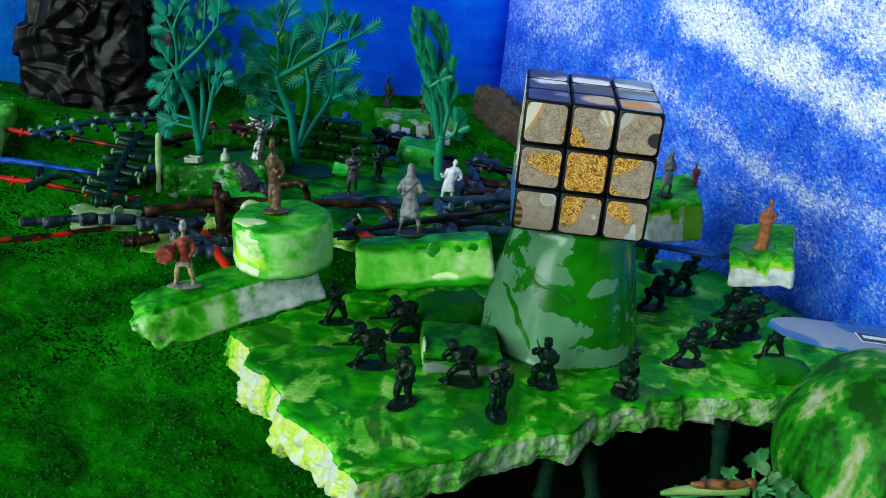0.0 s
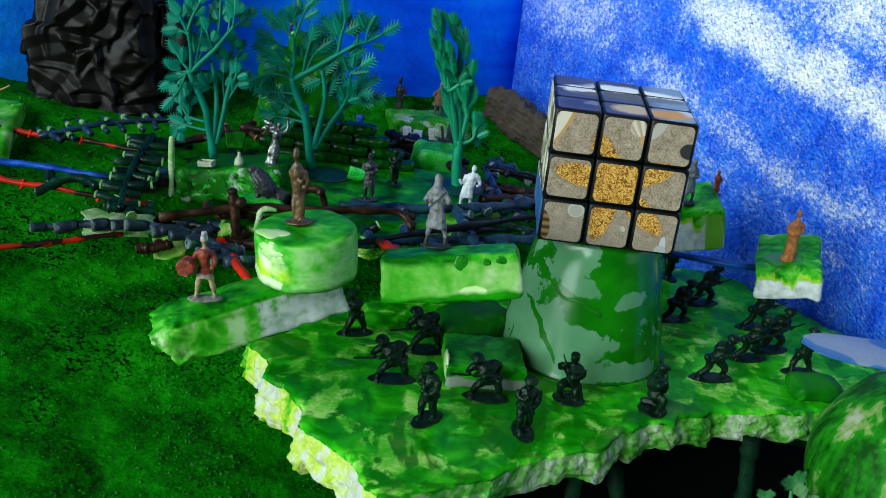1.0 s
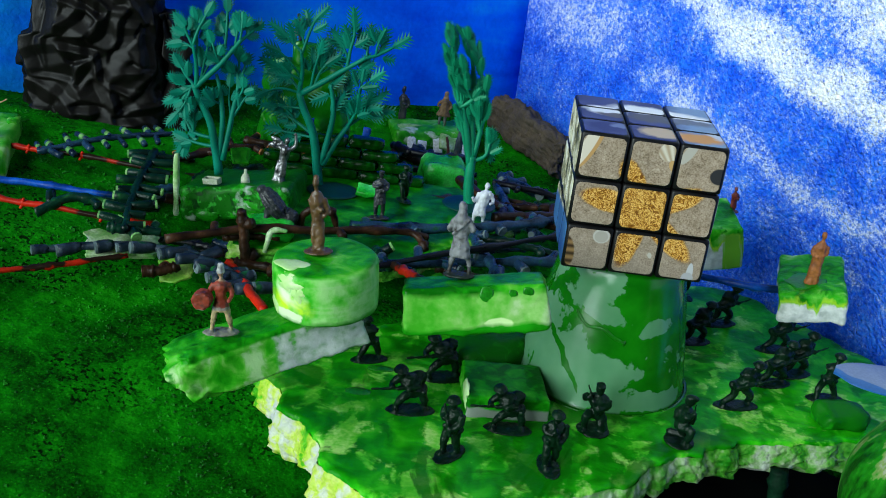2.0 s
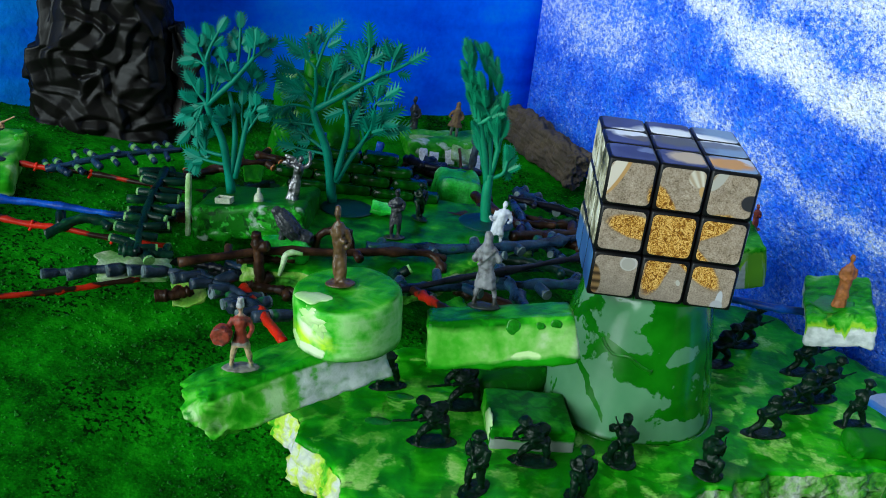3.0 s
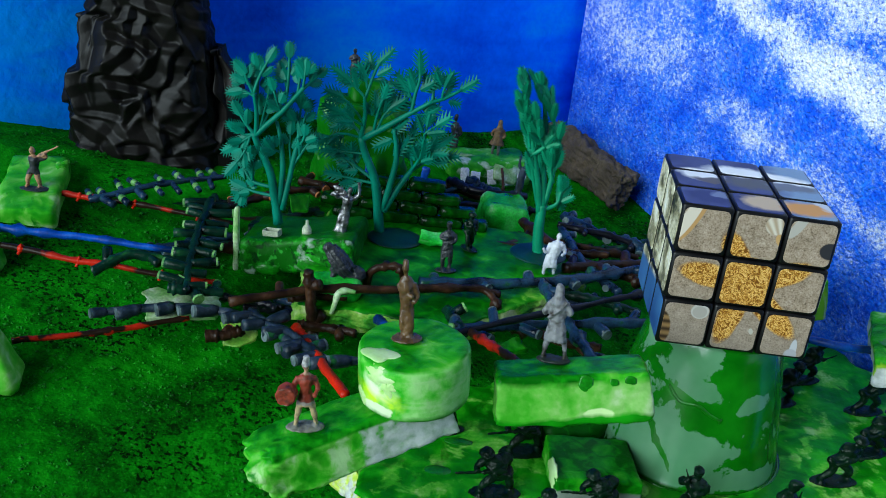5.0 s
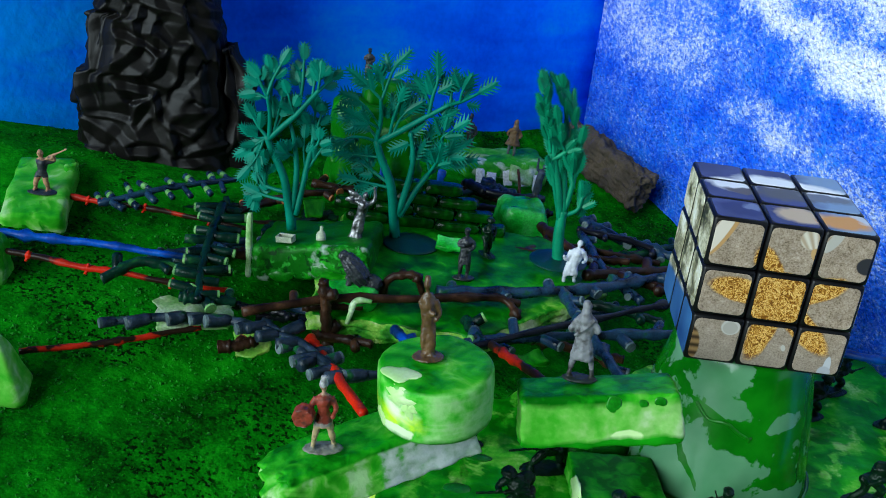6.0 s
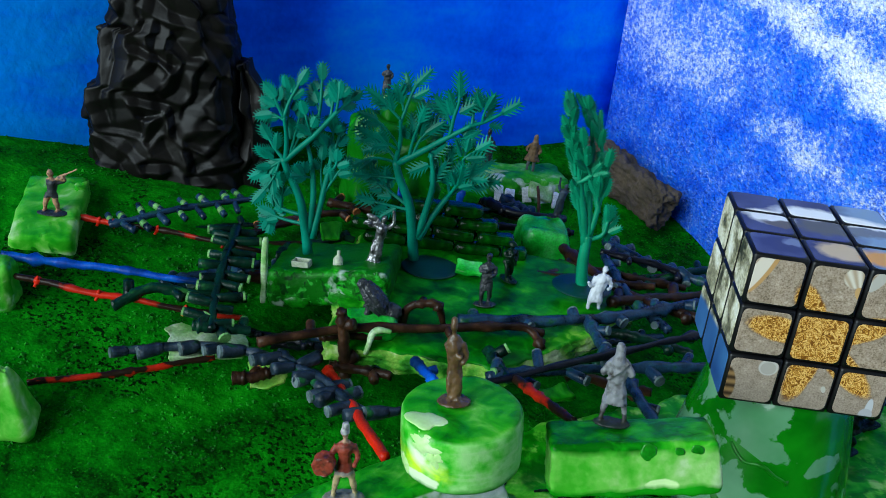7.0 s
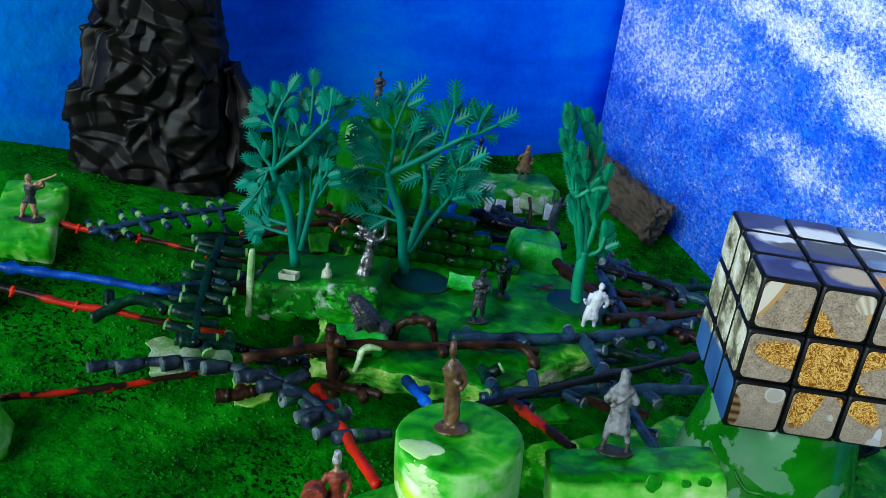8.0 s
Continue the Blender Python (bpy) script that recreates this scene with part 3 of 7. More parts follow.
def cup_coat(k, x, y, z):
    """Splashes of green over milky plastic; more on its right and near the foot."""
    fray = k.m("ADD", k.m("MULTIPLY", k.m("SUBTRACT", k.noise(62, 6, 0.8), 0.5), 2.3), k.m("MULTIPLY", k.m("SUBTRACT", k.noise(240, 5), 0.5), 0.8))
    bare = k.spot(x, z, -16.0, 15.0, 28.0, 22.0, 0.6)
    for cu, cv, ru, rv in ((-13.0, 54.0, 15.0, 15.0), (-6.0, 43.0, 12.0, 8.0), (13.0, 39.5, 10.0, 6.5), (17.0, 6.5, 18.0, 7.0), (-31.0, 30.0, 9.0, 12.0)):
        bare = k.m("MAXIMUM", bare, k.spot(x, z, cu, cv, ru, rv, 0.8))
    bare = k.m("MAXIMUM", bare, k.m("MULTIPLY", k.m("SUBTRACT", y, 12.0), 0.1, True))
    wx = k.m("ADD", x, k.m("MULTIPLY", k.m("SUBTRACT", k.noise(130, 4), 0.5), 7.0))
    trail = k.m("MAXIMUM", k.spot(wx, z, -22.0, 20.0, 15.0, 1.5, 0.4, -58), k.spot(x, z, -14.0, 39.5, 9.0, 1.6, 0.4, -22))
    v = k.m("SUBTRACT", k.m("ADD", bare, fray), k.m("MULTIPLY", trail, 3.0))
    milk = k.mix(k.m("MULTIPLY", k.m("SUBTRACT", z, 26.0), 0.05, True), k.ramp(k.noise(60, 3), [(0.3, (0.080, 0.26, 0.115)), (0.7, (0.130, 0.33, 0.165))]), k.ramp(k.noise(60, 3), [(0.3, (0.08, 0.27, 0.11)), (0.7, (0.14, 0.34, 0.18))]))
    green = k.ramp(k.noise(90, 4), [(0.3, (0.003, 0.13, 0.002)), (0.7, (0.008, 0.22, 0.004))])
    col = k.mix(k.m("MULTIPLY", k.m("SUBTRACT", v, 0.34), 14.0, True), green, milk)
    return k.mix(k.m("MULTIPLY", k.m("SUBTRACT", 3.2, z), 1.0, True), col, (0.003, 0.09, 0.002))


M_SUNLITWALL = picture("painted_sunlit_wall", sunlit_wall_paint, unit=1.0, rough=0.6, coat=0.0, spec=0.25, bump=(520, 0.9, 0.0022, 360))
M_GROUND = picture("mossy_ground", moss, unit=1.0, rough=0.9, coat=0.0, bump=(330, 0.6, 0.0014), spec=0.04)
M_HILL = picture("pale_foam_paint", hill_coat, unit=0.001, rough=0.4, coat=0.05, spec=0.25, bump=(150, 0.5, 0.0014))
M_SMOOTH = picture("smooth_green_paint", smooth_coat, unit=0.001, rough=0.35, coat=0.0, spec=0.15, bump=(200, 0.4, 0.0010))
M_KNOLL = picture("knoll_paint", knoll_coat, unit=0.001, rough=0.4, coat=0.0, spec=0.15, bump=(200, 0.4, 0.0010))
M_FOAM = picture("green_foam_paint", green_coat, unit=0.001, rough=0.32, coat=0.0, spec=0.08, bump=(300, 0.45, 0.0008))
M_STEP = picture("step_paint", step_coat, unit=0.001, rough=0.35, coat=0.0, spec=0.08, bump=(260, 0.4, 0.0008))
M_BACK = picture("painted_sky_wall", back_paint, unit=1.0, rough=0.85, coat=0.0, spec=0.08, bump=(150, 0.5, 0.0016))
M_TORN = picture("torn_foam_beads", torn_coat, unit=0.001, rough=0.45, coat=0.0, spec=0.3, bump=(300, 0.5, 0.0010, 330))
M_DECK = picture("deck_paint", deck_coat, unit=0.001, rough=0.30, coat=0.0, spec=0.07, bump=(140, 0.4, 0.0010))
M_SHADY = picture("dark_foam_paint", dark_coat, unit=0.001, rough=0.45, coat=0.0, spec=0.12, bump=(220, 0.5, 0.0012))
M_PLANK = picture("plank_paint", plank_coat, unit=0.001, rough=0.22, coat=0.0, spec=0.2, bump=(220, 0.5, 0.0012))
M_LOG = picture("log_paint", log_coat, unit=0.001, rough=0.35, coat=0.0, spec=0.08, bump=(300, 0.5, 0.0009))
M_TILE = picture("tile_paint", tile_coat, unit=0.001, rough=0.4, coat=0.0, spec=0.08, bump=(260, 0.7, 0.0015))
M_TALLTILE = picture("tall_tile_paint", cube_coat, unit=0.001, rough=0.35, coat=0.0, spec=0.08, bump=(200, 0.5, 0.0012))
M_BAR = picture("bar_paint", bar_coat, unit=0.001, rough=0.3, coat=0.0, spec=0.08, bump=(300, 0.45, 0.0008))
M_DRUM = picture("drum_paint", drum_coat, unit=0.001, rough=0.3, coat=0.0, spec=0.08, bump=(280, 0.45, 0.0009))
M_CUP = picture("splashed_cup", cup_coat, unit=0.001, rough=0.22, coat=0.30, bump=(60, 0.10, 0.0006), spec=0.28)


def zones(name, levels, rough=0.5):
    """Hand-painted bands by height, in millimetres, on a small figure."""
    def build(k, x, y, z):
        h = k.m("ADD", z, k.m("MULTIPLY", k.m("SUBTRACT", k.noise(500, 3), 0.5), 1.6))
        col = levels[0][1]
        shade = None
        for level, tone in levels[1:]:
            col = k.mix(k.m("MULTIPLY", k.m("SUBTRACT", h, level), 3.0, True), col, tone)
        return k.mix(k.m("MULTIPLY", k.m("SUBTRACT", 0.52, k.noise(420, 4), True), 4.0, True), col, (0.02, 0.015, 0.01))
    return picture(name, build, unit=0.001, rough=rough, coat=0.0, bump=(700, 0.4, 0.0004))


M_DRUMMER = zones("drummer_paint", [(0, (0.20, 0.20, 0.16)), (1.6, (0.42, 0.32, 0.16)), (8.6, (0.30, 0.26, 0.22)), (9.6, (0.25, 0.04, 0.02)), (18.4, (0.42, 0.24, 0.15)), (21.4, (0.45, 0.45, 0.44))])
M_PIPER = zones("piper_paint", [(0, (0.02, 0.03, 0.04)), (1.4, (0.42, 0.22, 0.12)), (8.0, (0.03, 0.035, 0.04)), (17.0, (0.48, 0.26, 0.14))])
M_DARKBLUE = zones("blue_grey_figure_paint", [(0, (0.006, 0.012, 0.012)), (1.4, (0.016, 0.030, 0.045)), (12.0, (0.035, 0.055, 0.085))])
M_CAPE = zones("cape_paint", [(0, (0.01, 0.03, 0.03)), (1.4, (0.12, 0.13, 0.13)), (7.6, (0.12, 0.13, 0.14)), (8.4, (0.17, 0.10, 0.045)), (19.0, (0.28, 0.18, 0.09))])
M_COATED = zones("greatcoat_paint", [(0, (0.012, 0.02, 0.016)), (1.2, (0.035, 0.038, 0.04)), (3.4, (0.15, 0.155, 0.165)), (6.8, (0.19, 0.195, 0.205))])

M_CREAM = mat("cream_paint", [(0.35, (0.36, 0.66, 0.18)), (0.52, (0.50, 0.74, 0.30)), (0.7, (0.62, 0.80, 0.44))], scale=60, grain=0.06, rough=0.4, bump=0.1, bscale=500, coat=0.05, spec=0.25)
M_SPOT = mat("dark_green_paint", [(0.35, (0.004, 0.13, 0.002)), (0.7, (0.008, 0.22, 0.004))], scale=160, rough=0.35, bump=0.2, bscale=500, coat=0.15, spec=0.3)


def sheet_coat(k, x, y, z):
    v = k.m("ADD", k.m("MULTIPLY", k.noise(32, 5, 1.0), 0.6), k.m("MULTIPLY", k.noise(170, 7, 0.6), 0.4))
    return k.ramp(v, [(0.36, (0.0008, 0.032, 0.001)), (0.44, (0.002, 0.10, 0.0015)), (0.53, (0.006, 0.20, 0.002)), (0.60, (0.022, 0.33, 0.006)), (0.66, (0.15, 0.54, 0.03)), (0.72, (0.34, 0.66, 0.10))])


def ball_coat(k, x, y, z):
    """Broad dragged strokes of green, with grey cream showing between them."""
    v = k.m("ADD", k.m("ADD", k.m("MULTIPLY", k.streak(50, (1.0, 1.0, 0.30), 5, (0, 48, 0)), 0.66), k.m("MULTIPLY", k.streak(240, (1.0, 1.0, 0.14), 5, (0, 40, 0)), 0.26)), k.m("MULTIPLY", k.noise(420, 5), 0.10))
    v = k.m("ADD", k.m("MULTIPLY", k.m("SUBTRACT", v, 0.51), 1.5), 0.51)
    return k.ramp(v, [(0.40, (0.003, 0.05, 0.002)), (0.46, (0.006, 0.13, 0.003)), (0.53, (0.012, 0.20, 0.006)), (0.545, (0.09, 0.24, 0.04)), (0.60, (0.19, 0.28, 0.08)), (0.615, (0.26, 0.31, 0.18)), (0.72, (0.36, 0.39, 0.28))])


M_SHEET = picture("sheet_paint", sheet_coat, unit=0.001, rough=0.35, coat=0.0, spec=0.07, bump=(120, 0.4, 0.0012))
M_BALL = picture("swirled_ball_paint", ball_coat, unit=0.001, rough=0.5, coat=0.0, spec=0.08, bump=(160, 0.6, 0.0015))
M_LIME = mat("lime_flake", [(0.35, (0.10, 0.34, 0.02)), (0.55, (0.22, 0.46, 0.04)), (0.7, (0.38, 0.56, 0.10))], scale=150, rough=0.5, bump=0.4, bscale=400)
M_MINT = mat("mint_paint", [(0.38, (0.006, 0.24, 0.012)), (0.48, (0.016, 0.42, 0.03)), (0.56, (0.05, 0.54, 0.08)), (0.62, (0.22, 0.64, 0.24)), (0.72, (0.48, 0.72, 0.46))], scale=55, rough=0.25, bump=0.3, bscale=200, spec=0.25)
M_PALE = mat("grey_white_flake", [(0.35, (0.04, 0.15, 0.03)), (0.5, (0.11, 0.19, 0.10)), (0.68, (0.22, 0.27, 0.22))], scale=150, rough=0.6, bump=0.4, bscale=400)
M_SCRAP = mat("pale_green_flake", [(0.35, (0.112, 0.336, 0.064)), (0.52, (0.288, 0.464, 0.192)), (0.68, (0.496, 0.592, 0.416))], scale=150, rough=0.5, bump=0.4, bscale=400)

# ---- setting ----
def gz(x, y):
    cx, cy = max(-0.36, min(0.30, x)), max(-0.40, min(0.46, y))
    z = -0.027 - 0.1963 * cx + 0.1745 * cy
    z -= 0.016 * max(0.0, min(1.0, (cy - 0.19) / 0.06)) * max(0.0, min(1.0, (-0.17 - cx) / 0.06))
    z -= 0.016 * math.exp(-((x + 0.01) / 0.08) ** 2 - ((y - 0.325) / 0.07) ** 2)
    return z + 0.003 * n3((x, y, 0), 22) + 0.0012 * n3((x, y, 0), 90, 3)


def make_ground():
    bm = bmesh.new()
    # a fine middle and a coarse rim in one sheet
    line_x = [-1.0, -0.7] + [-0.45 + 0.005 * k for k in range(151)] + [0.5, 0.7]
    line_y = [-0.9, -0.6] + [-0.40 + 0.005 * k for k in range(171)] + [0.6]
    grid = [[bm.verts.new((x, y, gz(x, y))) for x in line_x] for y in line_y]
    for a, b in zip(grid, grid[1:]):
        for k in range(len(line_x) - 1):
            bm.faces.new((a[k], a[k + 1], b[k + 1], b[k]))
    solid("ground", bm, M_GROUND, Matrix(), "dark green mossy ground sloping down from the rock", "ground", kind="structure")


CORNER = Vector((0.047, 0.424, 0))
BACK_WAY, SIDE_WAY = Vector((-0.865, -0.502, 0)), Vector((0.520, -0.854, 0))


def make_wall(name, way, out, material, label, lean=0.0):
    bm = bmesh.new()
    nx, nz, thick = 70, 50, 0.03
    for back in (0, 1):
        for j in range(nz + 1):
            for i in range(nx + 1):
                s, z = -0.03 * back + 1.1 * i / nx, -0.25 + 0.95 * j / nz
                p = CORNER + way * s + Vector((0, 0, z))
                d = thick * back + lean * z
                if not back:
                    d += 0.0015 * n3(p, 9, 2)
                bm.verts.new(p + out * d)
    bm.verts.ensure_lookup_table()
    w, side = nx + 1, (nx + 1) * (nz + 1)
    for b in (0, side):
        for j in range(nz):
            for i in range(nx):
                k = b + j * w + i
                bm.faces.new([bm.verts[q] for q in (k, k + 1, k + 1 + w, k + w)])
    rim = [i for i in range(w)] + [j * w + nx for j in range(1, nz + 1)] + [nz * w + i for i in range(nx - 1, -1, -1)] + [j * w for j in range(nz - 1, 0, -1)]
    for a, b in zip(rim, rim[1:] + rim[:1]):
        bm.faces.new([bm.verts[q] for q in (a, b, b + side, a + side)])
    solid(name, bm, material, Matrix(), label, "wall", kind="structure")


make_ground()
make_wall("wall_north", BACK_WAY, Vector((-0.502, 0.865, 0)), M_BACK, "smooth wall painted deep sky blue")
make_wall("wall_east", SIDE_WAY, Vector((0.854, 0.520, 0)), M_SUNLITWALL, "rough plaster wall painted blue and white, sunlit bands painted in")


# ---- the foam platform ----
PLAT_TILT = Matrix(((1, 0, 0, 0), (0, 1, 0, 0), (0.0163, -0.0546, 1, 0.0167), (0, 0, 0, 1)))


def on_platform(x, y, turn=0.0):
    return pose(x, y, 0.0167 + 0.0163 * x - 0.0546 * y, 0, 0, turn)


def torn_sheet(outline, thick, seed, rough=0.0016, step=0.0025, z=lambda x, y: 0.0, rings=14, heavy=0.0, beads=250):
    """A sheet with broken edges: the top with its lip, and the rough rim with the underside."""
    line = [Vector((*p, 0)) for p in outline]
    edge = []
    for a, b in zip(line, line[1:] + line[:1]):
        n = max(1, int((b - a).length / step))
        edge += [a.lerp(b, k / n) for k in range(n)]
    mid = sum(edge, Vector()) / len(edge)
    count = len(edge)
    edge = [p + (p - mid).normalized() * (rough * 2.0 * n3(p, 70, seed) + 0.35 * rough * n3(p, 260, seed + 4)) for p in edge]
    top, rim = bmesh.new(), bmesh.new()

    def ring(bm, scale, drop, out, wild):
        vs = []
        for p in edge:
            d = (p - mid).normalized()
            q = mid + (p - mid) * scale + d * out
            r = Vector((q.x, q.y, drop * 40))
            q += d * wild * (n3(r, 110, seed + 11) + 0.25 * n3(r, 420, seed + 13))
            if wild:
                # swollen beads of foam
                near = noise.voronoi(Vector((q.x, q.y, -drop)) * beads)[0]
                q += d * 0.0022 * (0.45 - near[0])
            tall = drop * (1 + heavy * max(0.0, min(1.0, (0.02 - p.x) / 0.06)))
            vs.append(bm.verts.new((q.x, q.y, z(q.x, q.y) - tall * (1 + 0.35 * n3((p.x, p.y, 0), 110, seed + 2)) + (0.0006 * n3(q, 60, seed) + 0.0003 * n3(q, 240, seed)) * (drop < thick))))
        return vs

    def band(bm, a, b):
        for k in range(count):
            bm.faces.new((a[k], a[(k + 1) % count], b[(k + 1) % count], b[k]))

    scales = [k / rings for k in range(1, rings)] + [0.985]
    loops = [ring(top, s, 0, 0, 0) for s in scales] + [ring(top, 1.0, 0.0004, 0, 0), ring(top, 1.0, 0.0016, 0.0004, 0.0002)]
    for a, b in zip(loops, loops[1:]):
        band(top, b, a)
    hub = top.verts.new((mid.x, mid.y, z(mid.x, mid.y)))
    for k in range(count):
        top.faces.new((loops[0][k], loops[0][(k + 1) % count], hub))
    sides = [ring(rim, 1.0, thick * d, o, wild) for d, o, wild in ((0.10, 0.0002, 0), (0.16, 0.0006, 0.0004), (0.22, 0.0010, 0.0010), (0.29, 0.0016, 0.0014), (0.36, 0.0020, 0.0018), (0.43, 0.0022, 0.0022), (0.5, 0.0024, 0.0026), (0.57, 0.0025, 0.0028), (0.65, 0.0026, 0.003), (0.72, 0.0024, 0.003), (0.8, 0.0022, 0.003), (0.86, 0.0018, 0.003), (0.92, 0.0012, 0.003), (1.0, -0.002, 0.002))]
    sides += [ring(rim, 0.5, thick, 0, 0)]
    for a, b in zip(sides, sides[1:]):
        band(rim, a, b)
    rim.faces.new(sides[-1])
    return top, rim


PLATFORM = [(-0.070, 0.018), (-0.0587, 0.0), (-0.0465, -0.021), (-0.035, -0.043), (-0.018, -0.063), (0.001, -0.090), (0.0135, -0.082), (0.033, -0.072), (0.054, -0.052),
            (0.077, -0.040), (0.102, -0.018), (0.128, -0.003), (0.158, 0.004), (0.192, 0.011), (0.225, 0.039), (0.236, 0.055), (0.213, 0.106), (0.190, 0.136), (0.170, 0.165), (0.132, 0.170), (0.06, 0.12), (-0.030, 0.072)]


def make_platform():
    base = thing("foam_platform", Matrix(), "broken white foam board painted bright green on top", "platform")
    top, rim = torn_sheet(PLATFORM, 0.0150, 1.0, rough=0.0030, step=0.0009, heavy=0.45, z=lambda x, y: 0.0167 + 0.0163 * x - 0.0546 * y)
    part("painted_top", top, M_DECK, base, "glossy green painted top of the foam")
    part("torn_edge", rim, M_TORN, base, "torn white and lime foam edge")
    for x, y, rx, ry in ((-0.0275, 0.0075, 0.0055, 0.0034), (-0.020, 0.030, 0.0060, 0.0026), (0.016, 0.048, 0.004, 0.0026)):
        bm = bmesh.new()
        ball(bm, (x, y, 0.0167 + 0.0163 * x - 0.0546 * y), (rx, ry, 0.0006), 20)
        part("paint_spot", bm, M_SPOT, base, "dark green oval spot of paint")


make_platform()


# ---- the cup and the puzzle cube ----
def make_cup():
    cup = thing("plastic_cup", on_platform(0.079, 0.048), "upturned frosted plastic cup splashed with green paint", "cup")
    bm = bmesh.new()
    flare = lambda z: 0.0014 * (1 - z / 0.0622)
    prof = [(0.0368, 0.0), (0.0372, 0.0012), (0.0366, 0.0026), (0.0360, 0.006), (0.0330, 0.025), (0.0300, 0.042), (0.0275, 0.055), (0.0268, 0.0600), (0.0255, 0.0618), (0.0235, 0.0622), (0.001, 0.0622)]
    rings = [[bm.verts.new(((r + flare(z)) * math.cos(a) - 0.8 * flare(z), (r + flare(z)) * math.sin(a), z)) for a in (2 * math.pi * k / 72 for k in range(72))] for r, z in prof]
    for a, b in zip(rings, rings[1:]):
        for k in range(72):
            bm.faces.new((a[k], a[(k + 1) % 72], b[(k + 1) % 72], b[k]))
    bm.faces.new(rings[-1])
    part("cup_body", bm, M_CUP, cup)
    bm = bmesh.new()
    pts = [(0.0388 * math.cos(a) - 0.0011, 0.0388 * math.sin(a), 0.0012) for a in (2 * math.pi * k / 72 for k in range(73))]
    tube(bm, pts, 0.0009, 8)
    part("rolled_rim", bm, M_CUP, cup)

    def skin_at(deg, z):
        r = 0.0357 - 0.000171 * (z - 6) + flare(z * 0.001)
        return (r * math.cos(radians(deg)) - 0.8 * flare(z * 0.001), r * math.sin(radians(deg)), z * 0.001)

    for trail, width in ((((-130, 42), (-124, 39), (-117, 37), (-106, 37.5), (-97, 35), (-88, 33)), 0.0012),):
        bm = bmesh.new()
        line = bend([skin_at(*p) for p in trail], 22, 0.0006, width * 5000)
        tube(bm, line, [width * (0.6 + 0.5 * abs(n3(p, 300, 3))) for p in line[:-1]] + [width * 1.2], 8)
        part("paint_trail", bm, M_SPOT, cup, "raised trail of dark green paint")


make_cup()
CUBE = 0.057


def rounded_square(bm, half, r, y0, y1):
    """A flat tile with round corners that faces -y."""
    pts = []
    for cx, cz, a0 in ((half - r, half - r, 0), (-half + r, half - r, 90), (-half + r, -half + r, 180), (half - r, -half + r, 270)):
        pts += [(cx + r * math.cos(radians(a0 + 22.5 * k)), cz + r * math.sin(radians(a0 + 22.5 * k))) for k in range(5)]
    front = [bm.verts.new((x * 0.985, y0, z * 0.985)) for x, z in pts]
    lip = [bm.verts.new((x, y0 * 0.6 + y1 * 0.4, z)) for x, z in pts]
    back = [bm.verts.new((x, y1, z)) for x, z in pts]
    bm.faces.new(front)
    for a, b in ((front, lip), (lip, back)):
        for k in range(len(pts)):
            bm.faces.new((a[k], b[k], b[(k + 1) % len(pts)], a[(k + 1) % len(pts)]))


